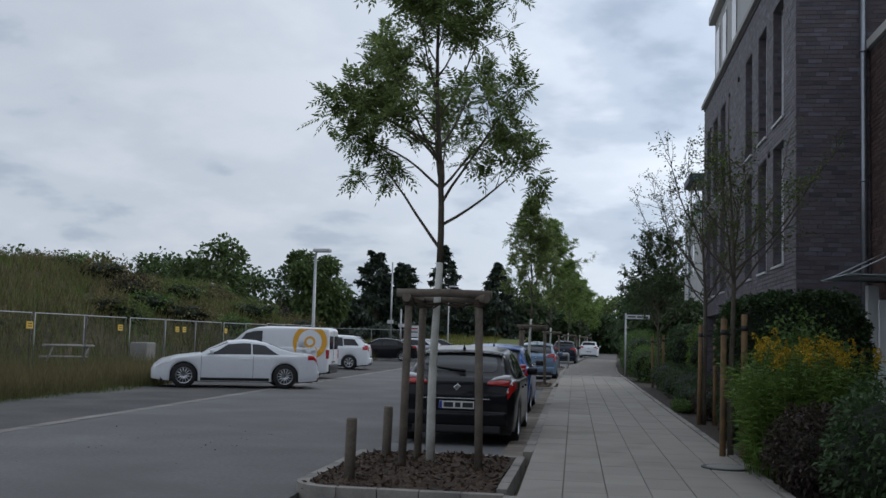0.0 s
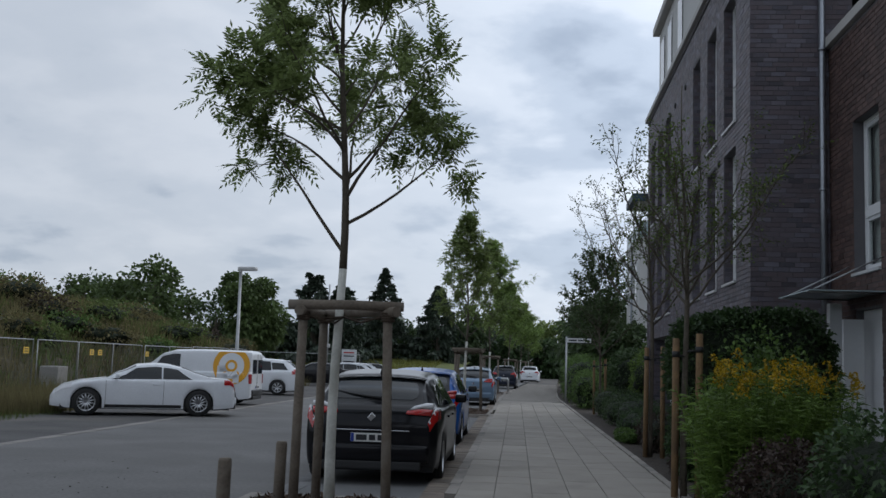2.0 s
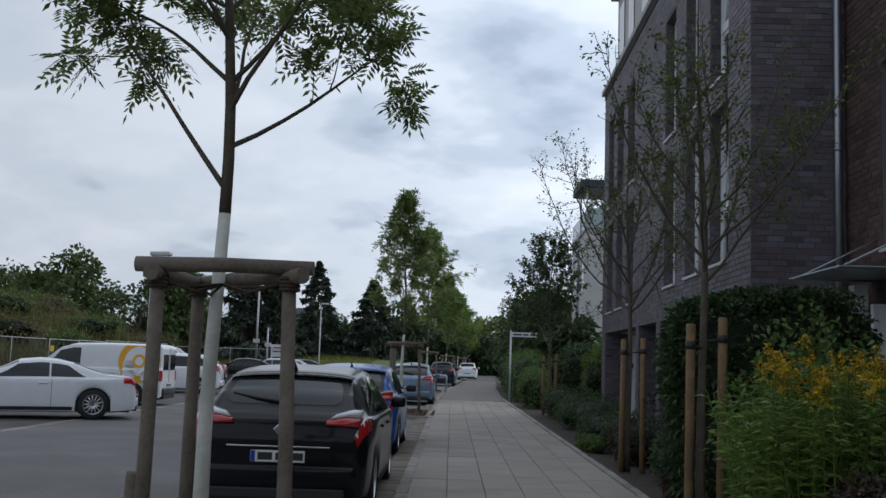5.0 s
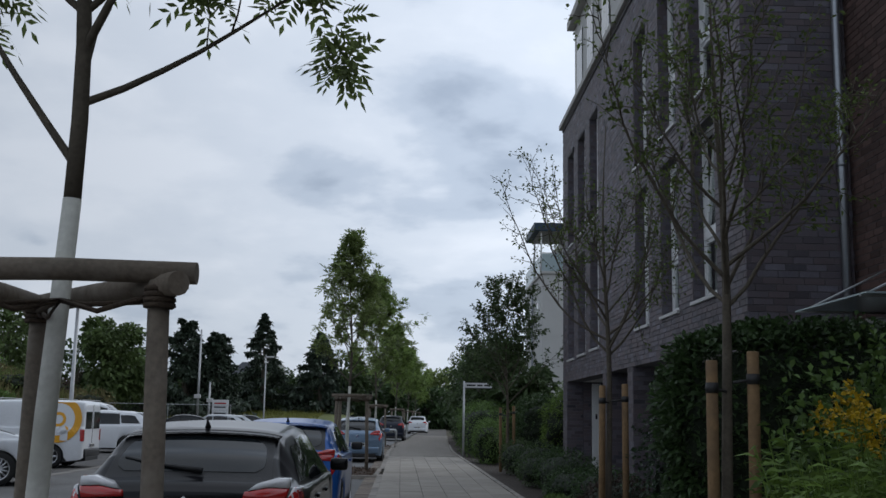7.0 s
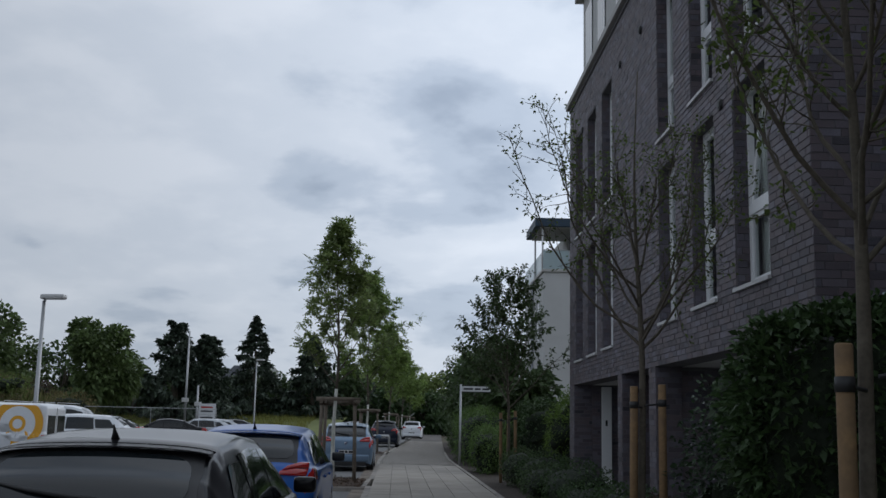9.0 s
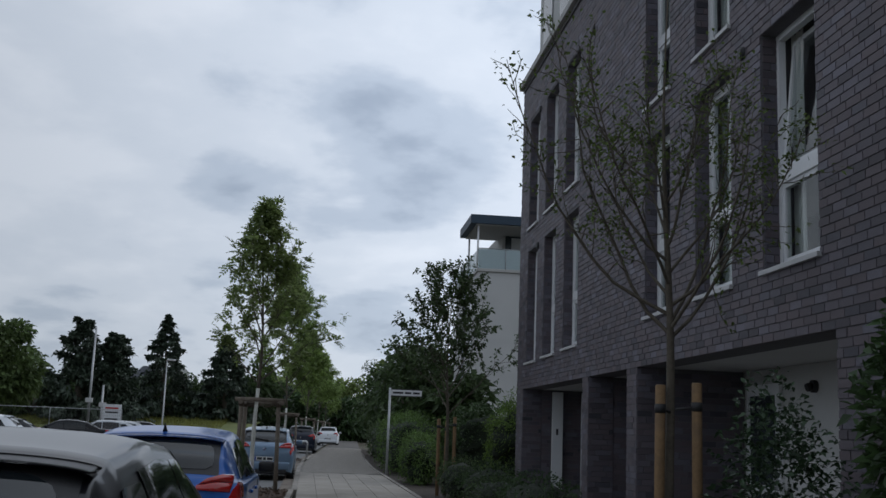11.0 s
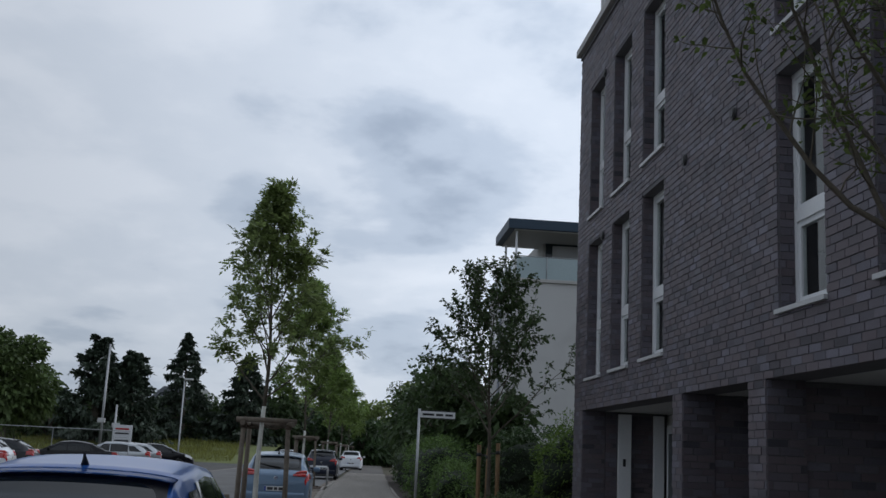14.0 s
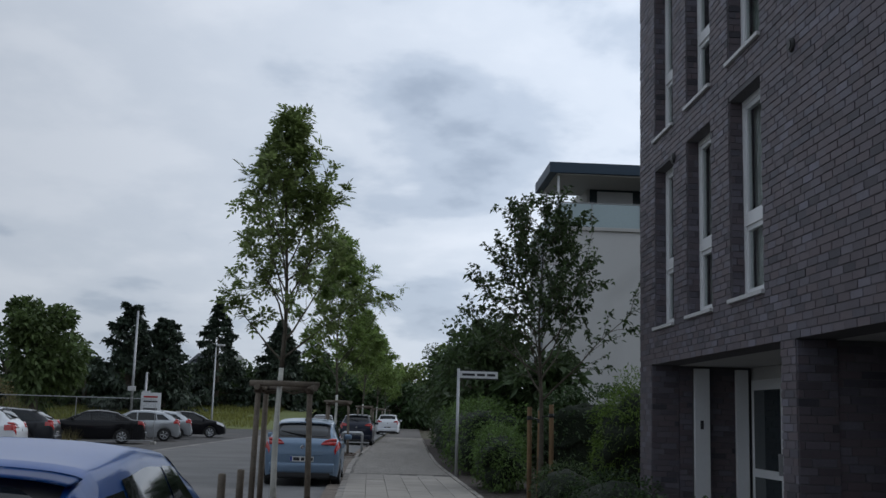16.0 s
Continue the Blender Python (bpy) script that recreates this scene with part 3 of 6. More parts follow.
# walls of the rooms behind the panes, coloured dark to give their dimness
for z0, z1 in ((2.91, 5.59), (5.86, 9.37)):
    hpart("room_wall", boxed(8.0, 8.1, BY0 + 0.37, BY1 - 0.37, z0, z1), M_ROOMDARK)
# round vents
for y, z in ((27.13, 5.56), (28.90, 5.51), (22.52, 5.63), (33.35, 5.42), (33.38, 8.38), (27.13, 8.42), (28.92, 8.42)):
    bm = bmesh.new()
    tube(bm, [(BX - 0.035, y, z), (BX + 0.03, y, z)], 0.075, 16)
    tube(bm, [(BX - 0.045, y, z), (BX - 0.0352, y, z)], [0.052, 0.055], 16)
    hpart("vent", bm, M_TRIM, "round dark wall vent")
# downpipe at the side wall
bm = bmesh.new()
tube(bm, [(4.87, BY0 - 0.09, 9.3), (4.87, BY0 - 0.09, 0.1)], 0.055, 12)
for z in (2.2, 4.6, 7.0):
    tube(bm, [(4.87, BY0 - 0.09, z), (4.87, BY0 - 0.09, z + 0.05)], 0.066, 12)
hpart("downpipe", bm, M_METAL, "zinc downpipe on the side wall")


def entrance_door(y0, y1, x, glazed, label):
    """A white door leaf set in the recess wall."""
    d = part("door", boxed(x - 0.05 - BX, x - 0.003 - BX, y0 - BY0, y1 - BY0, 0.13, 2.30, 0.004), M_WHITEPVC, brick_house, label)
    if glazed:
        g = part("pane", boxed(x - 0.058 - BX, x - 0.052 - BX, y0 + 0.13 - BY0, y1 - 0.13 - BY0, 1.0, 2.15), M_CARGLASSL, d)
        part("pane", boxed(x - 0.058 - BX, x - 0.052 - BX, y0 + 0.13 - BY0, y1 - 0.13 - BY0, 0.25, 0.88), M_CARGLASSL, d)
    part("handle", boxed(x - 0.11 - BX, x - 0.051 - BX, y0 + 0.06 - BY0, y0 + 0.09 - BY0, 0.95, 1.25, 0.004), M_GALV, d)
    return d


entrance_door(25.12, 26.16, 5.25, True, "white glazed terrace door in the recess")
entrance_door(33.25, 34.55, 5.25, True, "white glazed terrace door in the recess")
leaf = hpart("door", boxed(4.34, 4.57, 34.58, 34.66, 0.12, 2.46, 0.006), M_WHITEPVC, "white entrance door leaf beside the brick pier")
part("plaque", boxed(4.42 - BX, 4.47 - BX, 34.572 - BY0, 34.579 - BY0, 1.55, 1.68), M_INK, leaf, "small dark plaque")
hpart("door_frame", boxed(4.98, 5.16, 34.56, 34.66, 0.12, 2.46, 0.006), M_WHITEPVC, "white frame post")
bm = tube(bmesh.new(), [(5.19, 24.2, 2.22), (5.249, 24.2, 2.22)], 0.075, 16)
tube(bm, [(5.13, 24.2, 2.20), (5.19, 24.2, 2.22)], 0.05, 12)
hpart("wall_lamp", bm, M_TRIM, "round black wall lamp, unlit")

# ---- recessed neighbour wall with entrance canopy ----
RX = 5.0
recess_house = empty("recessed_house_front", pose(RX, BY0, 0), "set-back red-brown brick house front beside the downpipe", "building")


def rpart(name, bm, mat, label="", smooth=False):
    bmesh.ops.translate(bm, verts=bm.verts[:], vec=(-RX, -BY0, 0))
    return part(name, bm, mat, recess_house, label, smooth)


RHOLES = [(17.10, 18.35, 3.12, 5.50), (13.6, 14.8, 3.12, 5.50), (17.1, 18.3, 0.1, 2.55)]
recess_front = rpart("wall", wall_mesh(RX + 0.007, RX + 0.40, -6.0, BY0 - 0.003, -0.2, 7.05, RHOLES), M_MORTAR, "set-back wall of red-brown clinker brick")
rpart("capping", boxed(RX - 0.08, RX + 0.45, -6.0, BY0 - 0.004, 7.053, 7.22, 0.01), M_GREYREND, "pale grey parapet capping")
rpart("upper_storey", boxed(RX + 1.6, RX + 9, -6.0, BY0 - 0.004, 7.06, 10.2), M_GREYREND, "grey set-back upper storey")
# backing wall behind the windows, in the same darkened room colour
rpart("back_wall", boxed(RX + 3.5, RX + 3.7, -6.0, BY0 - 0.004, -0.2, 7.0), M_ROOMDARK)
rpart("floor", boxed(RX + 0.41, RX + 3.49, -6.0, BY0 - 0.004, 2.7, 3.0), M_RENDER)
for h in RHOLES[:2]:
    window_unit(h[0] - BY0, h[1] - BY0, h[2], h[3], 0.0, recess_house, [(0, 1, M_CURTAINW)])
rpart("door", boxed(RX + 0.12, RX + 0.17, 17.1, 18.3, 0.1, 2.55), M_WHITEPVC, "white entrance door under a glass canopy")
rpart("door_post", boxed(4.62, 4.80, 18.32, 18.50, 0.05, 2.66, 0.006), M_WHITEPVC, "white post beside the entrance")
rpart("door_side_panel", boxed(4.70, 5.0, 17.9, 18.0, 0.05, 2.4, 0.004), M_WHITEPVC)
cn = rpart("canopy", boxed(3.95, 5.0, 16.9, 18.75, 2.74, 2.755), M_BALGLASS, "thin glass canopy over the entrance")
for y in (17.05, 18.6):
    rpart("canopy_rod", tube(bmesh.new(), [(4.05, y, 2.77), (5.0, y, 3.25)], 0.012, 6), M_GALV, "thin steel canopy rod")
    rpart("canopy_rod", tube(bmesh.new(), [(3.95, y, 2.735), (5.0, y, 2.735)], 0.015, 6), M_GALV, "thin steel canopy rod")

# ---- white corner house further on ----
white_house = empty("white_house", pose(4.9, 52, 0), "white rendered house with roof terrace and glass balustrade", "building")


def whpart(name, bm, mat, label="", smooth=False):
    bmesh.ops.translate(bm, verts=bm.verts[:], vec=(-4.9, -52, 0))
    return part(name, bm, mat, white_house, label, smooth)


whpart("wall", boxed(5.15, 15, 52.2, 59, -0.2, 7.75, 0.01), M_RENDER, "plain white rendered wall")
whpart("terrace_edge", boxed(5.08, 15, 52.12, 59.1, 7.753, 7.87, 0.01), M_GREYREND)
whpart("terrace_storey", boxed(6.4, 14, 54.2, 58.8, 7.873, 9.75), M_GREYREND, "set-back terrace storey")
bm = boxed(6.5, 8.3, 54.14, 54.19, 8.0, 9.6)
whpart("terrace_window", bm, M_CARGLASSL, "terrace window with pale blind")
whpart("blind", boxed(6.75, 8.0, 54.10, 54.135, 8.4, 9.5), M_SILL, "pale window blind")
whpart("terrace_window", boxed(8.45, 9.6, 54.14, 54.19, 8.0, 9.6), M_CARGLASS, "dark terrace window")
whpart("roof", boxed(4.76, 15, 52.0, 55.4, 9.62, 9.98, 0.02), M_BLUEROOF, "projecting flat roof with blue-grey fascia")
whpart("soffit", boxed(5.0, 14.9, 52.1, 55.3, 9.58, 9.617), M_GREYREND)
whpart("balustrade", boxed(5.14, 12, 52.22, 52.25, 7.88, 8.65), M_BALGLASS, "frosted glass balustrade")
whpart("balustrade", boxed(5.12, 5.139, 52.26, 58.9, 7.88, 8.65), M_BALGLASS, "frosted glass balustrade")
bm = bmesh.new()
tube(bm, [(5.13, 52.235, 8.68), (12, 52.235, 8.68)], 0.02, 6)
for x in (6.2, 7.8, 9.4):
    tube(bm, [(x, 52.20, 7.8), (x, 52.20, 8.68)], 0.015, 6)
whpart("handrail", bm, M_GALV, "steel handrail on the balustrade")
for y in (52.3, 54.9):
    whpart("roof_post", tube(bmesh.new(), [(5.1, y, 7.87), (5.1, y, 9.6)], 0.04, 8), M_WHITEPVC, "slim white roof post")
for y in (53.4, 56.6):
    for z in (2.2, 5.0):
        wn = whpart("window", boxed(5.125, 5.148, y, y + 1.1, z, z + 1.7), M_CARGLASSL, "street-side window of the white house")
        bm = bmesh.new()
        for q in ((y - 0.05, y, z - 0.05, z + 1.75), (y + 1.1, y + 1.15, z - 0.05, z + 1.75), (y, y + 1.1, z + 1.7, z + 1.75), (y, y + 1.1, z - 0.05, z)):
            box(bm, 5.10, 5.149, *q)
        bmesh.ops.translate(bm, verts=bm.verts[:], vec=(-4.9, -52, 0))
        part("frame", bm, M_WHITEPVC, wn)
bm = bmesh.new()
tube(bm, [(5.08, 55.6, 7.8), (5.08, 55.6, 0)], 0.05, 8)
whpart("downpipe", bm, M_METAL, "zinc downpipe")
far_house = empty("far_white_house", pose(-0.8, 150, 0), "distant low white house behind the street trees", "building")
part("wall", boxed(0, 7, 0, 10, -0.2, 4.0, 0.02), M_RENDER, far_house)
part("roof", boxed(-0.3, 7.3, -0.3, 10.3, 4.003, 4.35), M_GREYREND, far_house)
for i in range(3):
    part("window", boxed(0.8 + i * 2.2, 1.8 + i * 2.2, -0.02, -0.003, 1.1, 2.5), M_CARGLASSL, far_house)


# ---- cars ----
def lerp_table(tab, x):
    if x <= tab[0][0]:
        return tab[0][1]
    for (a, va), (b, vb) in zip(tab, tab[1:]):
        if x <= b:
            s = (x - a) / (b - a)
            s = s * s * (3 - 2 * s) * 0.5 + s * 0.5
            return va + (vb - va) * s
    return tab[-1][1]


def patch(a, b, c, d, nu=8, nv=6, bulge=0.0, off=0.0, inset=(0, 0, 0, 0)):
    """A curved panel between four corners a-b (lower edge) and d-c (upper edge)."""
    a, b, c, d = (Vector(p) for p in (a, b, c, d))
    n = (b - a).cross(d - a).normalized()

    def f(u, v):
        u2 = inset[0] + u * (1 - inset[0] - inset[1])
        v2 = inset[2] + v * (1 - inset[2] - inset[3])
        p = a.lerp(b, u2).lerp(d.lerp(c, u2), v2)
        return p + n * (bulge * (1 - (2 * u2 - 1) ** 2) * (0.4 + 0.6 * (1 - (2 * v2 - 1) ** 2)) + off)
    return sheet(f, span(0, 1, nu), span(0, 1, nv))


def wheel(parent, x, y, r, side, rim_mat, spokes, width=0.2):
    w = part("wheel", tube(bmesh.new(), [(x - 0.02 * side, y, r), (x - 0.1 * side, y, r)], 0.5 * r, 14), M_TRIM, parent)
    bm = bmesh.new()
    prof = [(0.0, 0.66), (0.0, 0.93), (0.035, 1.0), (width - 0.035, 1.0), (width, 0.93), (width, 0.66)]
    N = 30
    g = [[bm.verts.new((x - side * dx, y + r * rr * math.cos(2 * math.pi * k / N), r + r * rr * math.sin(2 * math.pi * k / N))) for dx, rr in prof] for k in range(N)]
    for k in range(N):
        for j in range(len(prof) - 1):
            bm.faces.new((g[k][j], g[(k + 1) % N][j], g[(k + 1) % N][j + 1], g[k][j + 1]))
    bmesh.ops.recalc_face_normals(bm, faces=bm.faces[:])
    part("tyre", bm, M_TYRE, w, "black rubber tyre", True)
    bm = bmesh.new()
    rr = 0.66 * r
    # outer ring, hub, spokes
    ring = []
    for k in range(N):
        t = 2 * math.pi * k / N
        ring.append([bm.verts.new((x - side * dx, y + q * math.cos(t), r + q * math.sin(t))) for dx, q in ((0.0, rr * 1.02), (0.004, rr * 0.93), (0.06, rr * 0.88))])
    for k in range(N):
        for j in range(2):
            bm.faces.new((ring[k][j], ring[(k + 1) % N][j], ring[(k + 1) % N][j + 1], ring[k][j + 1]))
    tube(bm, [(x - side * 0.02, y, r), (x - side * 0.05, y, r)], 0.24 * rr, 12)
    for k in range(spokes):
        t = 2 * math.pi * k / spokes
        for dt in (-0.09, 0.09) if spokes < 9 else (0,):
            c, s = math.cos(t + dt), math.sin(t + dt)
            tube(bm, [(x - side * 0.03, y + 0.15 * rr * c, r + 0.15 * rr * s), (x - side * 0.025, y + 0.93 * rr * c, r + 0.93 * rr * s)], [0.024, 0.018], 5)
    bmesh.ops.recalc_face_normals(bm, faces=bm.faces[:])
    part("rim", bm, rim_mat, w, "silver alloy rim")
    return w


def catmull(P, t):
    """A smooth point on the open polyline P, t from 0 to 1 over its listed knots (knot, x, z)."""
    for i in range(len(P) - 1):
        if t <= P[i + 1][0] or i == len(P) - 2:
            break
    a, b = P[i], P[i + 1]
    s = min(1, max(0, (t - a[0]) / (b[0] - a[0])))
    p0, p3 = P[max(0, i - 1)], P[min(len(P) - 1, i + 2)]
    out = []
    for k in (1, 2):
        m0 = (b[k] - p0[k]) * 0.5 if i else (b[k] - a[k])
        m1 = (p3[k] - a[k]) * 0.5 if i < len(P) - 2 else ((0 if k == 2 else b[k] - a[k]))
        s2, s3 = s * s, s * s * s
        out.append((2 * s3 - 3 * s2 + 1) * a[k] + (s3 - 2 * s2 + s) * m0 + (3 * s2 - 2 * s3) * b[k] + (s3 - s2) * m1)
    return out


# silhouettes over the length, from tail (0) to nose (1), as shares of the height
TOPS = {
    "hatch": [(0, 0.56), (0.008, 0.645), (0.03, 0.69), (0.10, 0.83), (0.165, 0.925), (0.22, 0.962), (0.42, 1.0), (0.56, 0.978), (0.66, 0.86), (0.775, 0.695), (0.85, 0.655), (0.93, 0.585), (0.975, 0.50), (1, 0.40)],
    "suv": [(0, 0.58), (0.008, 0.66), (0.03, 0.72), (0.09, 0.87), (0.13, 0.945), (0.2, 0.975), (0.42, 1.0), (0.56, 0.982), (0.66, 0.87), (0.765, 0.70), (0.85, 0.665), (0.93, 0.60), (0.975, 0.52), (1, 0.42)],
    "sedan": [(0, 0.55), (0.01, 0.66), (0.03, 0.70), (0.13, 0.725), (0.20, 0.83), (0.28, 0.945), (0.36, 0.985), (0.45, 1.0), (0.55, 0.975), (0.65, 0.84), (0.735, 0.70), (0.83, 0.66), (0.93, 0.58), (0.98, 0.48), (1, 0.38)],
    "coupe": [(0, 0.55), (0.01, 0.67), (0.03, 0.715), (0.13, 0.74), (0.20, 0.81), (0.30, 0.93), (0.38, 0.985), (0.45, 1.0), (0.54, 0.97), (0.64, 0.83), (0.715, 0.70), (0.83, 0.655), (0.93, 0.57), (0.98, 0.46), (1, 0.36)],
    "van": [(0, 0.955), (0.01, 0.985), (0.05, 0.995), (0.40, 1.0), (0.60, 0.985), (0.68, 0.93), (0.78, 0.74), (0.84, 0.62), (0.90, 0.58), (0.95, 0.52), (0.985, 0.42), (1, 0.33)],
}
GLASS = {"hatch": (0.775, 0.575, 0.165, 0.045), "suv": (0.765, 0.575, 0.125, 0.045), "sedan": (0.735, 0.56, 0.275, 0.135), "coupe": (0.715, 0.55, 0.30, 0.145), "van": (0.835, 0.675, 0.03, 0.01)}


def car(name, at, label, paintmat, L=4.3, W=1.81, H=1.47, wb=2.64, r=0.32, style="hatch", spokes=5, glass=None, group="", detail=2, plate=True, category="car", front_over=0.88, clear_tail=False):
    """A passenger car, its nose towards +y, standing on z = 0."""
    glass = glass or M_CARGLASS
    c = empty(name, at, label, category, group)
    hw, yr, yf = W / 2, -L / 2, L / 2
    fa = yf - front_over
    ra = fa - wb
    belt = {"hatch": 0.63, "coupe": 0.655, "van": 0.58, "suv": 0.63, "sedan": 0.645}[style] * H
    wid = [(0, 0.90), (0.02, 0.94), (0.06, 0.97), (0.15, 0.995), (0.3, 1.0), (0.75, 1.0), (0.88, 0.97), (0.95, 0.90), (0.985, 0.80), (1, 0.68)]
    if style == "van":
        wid[0:3] = [(0, 0.985), (0.02, 0.99), (0.06, 1.0)]

    def top(y):
        return H * lerp_table(TOPS[style], (y - yr) / L)

    def section(y, bottom):
        q = (y - yr) / L
        w, zt = hw * lerp_table(wid, q), top(y)
        zs = min(belt + 0.05 * (1 - q), zt - 0.035)
        k = min(1.0, max(0.0, (zt - zs - 0.035) / (H - belt - 0.05)))
        wr = w * (0.93 - (0.205 if style != "van" else 0.07) * k)
        if style in ("hatch", "suv"):
            wr *= 1 - 0.15 * max(0.0, 1 - q / 0.32)
        zr = zt - 0.018 - 0.075 * k
        h = zs - bottom
        pts = [(0.0, 0.955 * w, bottom), (0.10, 0.985 * w, bottom + 0.16 * h), (0.25, w, bottom + 0.52 * h), (0.40, 0.992 * w, bottom + 0.84 * h), (0.47, 0.97 * w, zs - 0.012), (0.50, 0.945 * w, zs),
               (0.65, (0.935 * w + wr) / 2 + 0.018 * k, (zs + zr) / 2), (0.80, wr, zr), (0.87, wr * 0.90, zt - 0.012 - 0.028 * k), (0.94, wr * 0.55, zt - 0.004 - 0.007 * k), (1.0, 0.0, zt)]
        d = min(y - yr, yf - y)
        rd = 0.10
        sc = 1.0 if d >= rd else 0.90 + 0.10 * math.sqrt(max(0.0, 1 - (1 - d / rd) ** 2))
        zc = 0.5 * (bottom + zt)
        return [(t, x * sc, zc + (z - zc) * (sc * 0.7 + 0.3)) for t, x, z in pts]

    def low(y):
        zb = 0.19 + 0.05 * max(0.0, abs(y) / (L / 2) - 0.8) * 5
        for k in (ra, fa):
            if abs(y - k) < r * 1.13:
                zb = max(zb, r + math.sqrt(max(0, (r * 1.13) ** 2 - (y - k) ** 2)) - 0.015)
        return min(zb, top(y) - 0.12)

    def skin(y, t, sx, off=0.0):
        def raw(y_, t_):
            x, z = catmull(section(y_, 0.19), t_)
            lean = 0.10 * max(0.0, z / H - 0.45) * max(0.0, 1 - (y_ - yr) / 0.5) if style != "van" else 0.0
            return Vector((sx * x, y_ + lean, z))
        p = raw(y, t)
        if off:
            n = (raw(y + 0.01, t) - raw(y - 0.01, t)).cross(raw(y, min(1, t + 0.01)) - raw(y, t - 0.01)).normalized()
            if n.z + sx * n.x * 0.8 < 0:
                n = -n
            p = p + n * off
        return p

    ts = [0, 0.05, 0.1, 0.18, 0.25, 0.33, 0.4, 0.44, 0.47, 0.485, 0.5, 0.53, 0.6, 0.67, 0.74, 0.79, 0.82, 0.85, 0.88, 0.91, 0.94, 0.97, 1.0]
    ys = sorted(set([yr + L * q[0] for q in TOPS[style]] + [yr + d for d in (0, 0.006, 0.02, 0.045, 0.08, 0.13)] + [yf - d for d in (0, 0.006, 0.02, 0.045, 0.08, 0.13)] + [k + r * 1.13 * math.cos(math.pi * j / 12) for k in (ra, fa) for j in range(13)] + span(yr + 0.15, yf - 0.15, 34 if detail > 1 else 18)))
    bm = bmesh.new()
    rows = []
    for y in ys:
        sec = section(y, low(y))
        rw = []
        for sx in (1, -1):
            seq = ts if sx > 0 else ts[-2::-1]
            for t in seq:
                x, z = catmull(sec, t)
                lean = 0.10 * max(0.0, z / H - 0.45) * max(0.0, 1 - (y - yr) / 0.5) if style != "van" else 0.0
                rw.append(bm.verts.new((sx * x, y + lean, z)))
        rows.append(rw)
    for r0, r1 in zip(rows, rows[1:]):
        for j in range(len(r0) - 1):
            bm.faces.new((r0[j], r0[j + 1], r1[j + 1], r1[j]))
    for rw in (rows[0], rows[-1]):
        n = len(rw)
        for j in range((n - 1) // 2):
            vs = list(dict.fromkeys([rw[j], rw[j + 1], rw[n - 2 - j], rw[n - 1 - j]]))
            if len(vs) > 2:
                bm.faces.new(vs)
    bmesh.ops.recalc_face_normals(bm, faces=bm.faces[:])
    part("body", bm, paintmat, c, "", True)
    bm = boxed(-hw * 0.88, hw * 0.88, yr + 0.14, yf - 0.25, 0.17, 0.42)
    for k in (ra, fa):
        box(bm, -hw * 0.84, hw * 0.84, k - r * 1.08, k + r * 1.08, 0.25, r * 1.95)
    part("underbody", bm, M_TRIM, c, "black underbody")
    A, B, C, D = (yr + L * q for q in GLASS[style])

    def glaze(nm, y00, y01, y10, y11, t0, t1, sx, lab, n=10):
        """A pane on the skin: y00..y01 at t0, y10..y11 at t1."""
        bm = sheet(lambda v, u: skin((y00 + (y01 - y00) * u) * (1 - v) + (y10 + (y11 - y10) * u) * v, t0 + (t1 - t0) * v, sx, 0.006), span(0, 1, 7), span(0, 1, n))
        return part(nm, bm, glass, c, lab, True)

    def screen(nm, ya, yb, t0, lab):
        def f(u, v):
            t = 1 - (1 - t0) * abs(u)
            return skin(ya + (yb - ya) * v, t, 1 if u >= 0 else -1, 0.006)
        return part(nm, sheet(f, span(-1, 1, 19), span(0, 1, 10)), glass, c, lab, True)
    screen("windscreen", A - 0.03, B + 0.02, 0.835, "dark windscreen")
    if style != "van":
        def edge(u, v):
            t = 1 - (1 - 0.865) * abs(u)
            return skin(D - 0.01 + (C + 0.015 - D) * v, t, 1 if u >= 0 else -1, 0.004)
        rw = part("rear_window", sheet(edge, span(-1, 1, 19), span(0, 1, 10)), M_TRIM, c, "dark rear window with a black border", True)
        def pane(u, v):
            s = 1 if u >= 0 else -1
            bow = 0.03 * (1 - u * u)
            return skin(D + 0.05 + (C - 0.075 - D - 0.05) * v + bow * (v - 0.3), 1 - (0.118 - 0.012 * v) * (1 - 0.24 * abs(2 * v - 1) ** 5) * abs(u), s, 0.009)
        part("rear_pane", sheet(pane, span(-1, 1, 19), span(0, 1, 10)), glass, rw, "", True)
        if style in ("hatch", "suv"):
            def lip(u, v):
                p = skin(C - 0.03 + 0.13 * v, 1 - 0.165 * abs(u), 1 if u >= 0 else -1, 0.012)
                return p + Vector((0, -0.055 * (1 - v) ** 2, 0.008 * (1 - v)))
            bm = sheet(lip, span(-1, 1, 19), span(0, 1, 5))
            bmesh.ops.solidify(bm, geom=bm.faces[:], thickness=0.012)
            part("roof_spoiler", bm, paintmat, c, "", True)
    else:
        for sx in (1, -1):
            part("rear_window", boxed(sx * 0.40 - 0.30, sx * 0.40 + 0.30, yr - 0.012, yr + 0.02, 1.05, 1.52, 0.01), glass, c, "dark rear window")
        part("door_gap", boxed(-0.006, 0.006, yr - 0.008, yr + 0.02, 0.4, 1.7), M_TRIM, c)
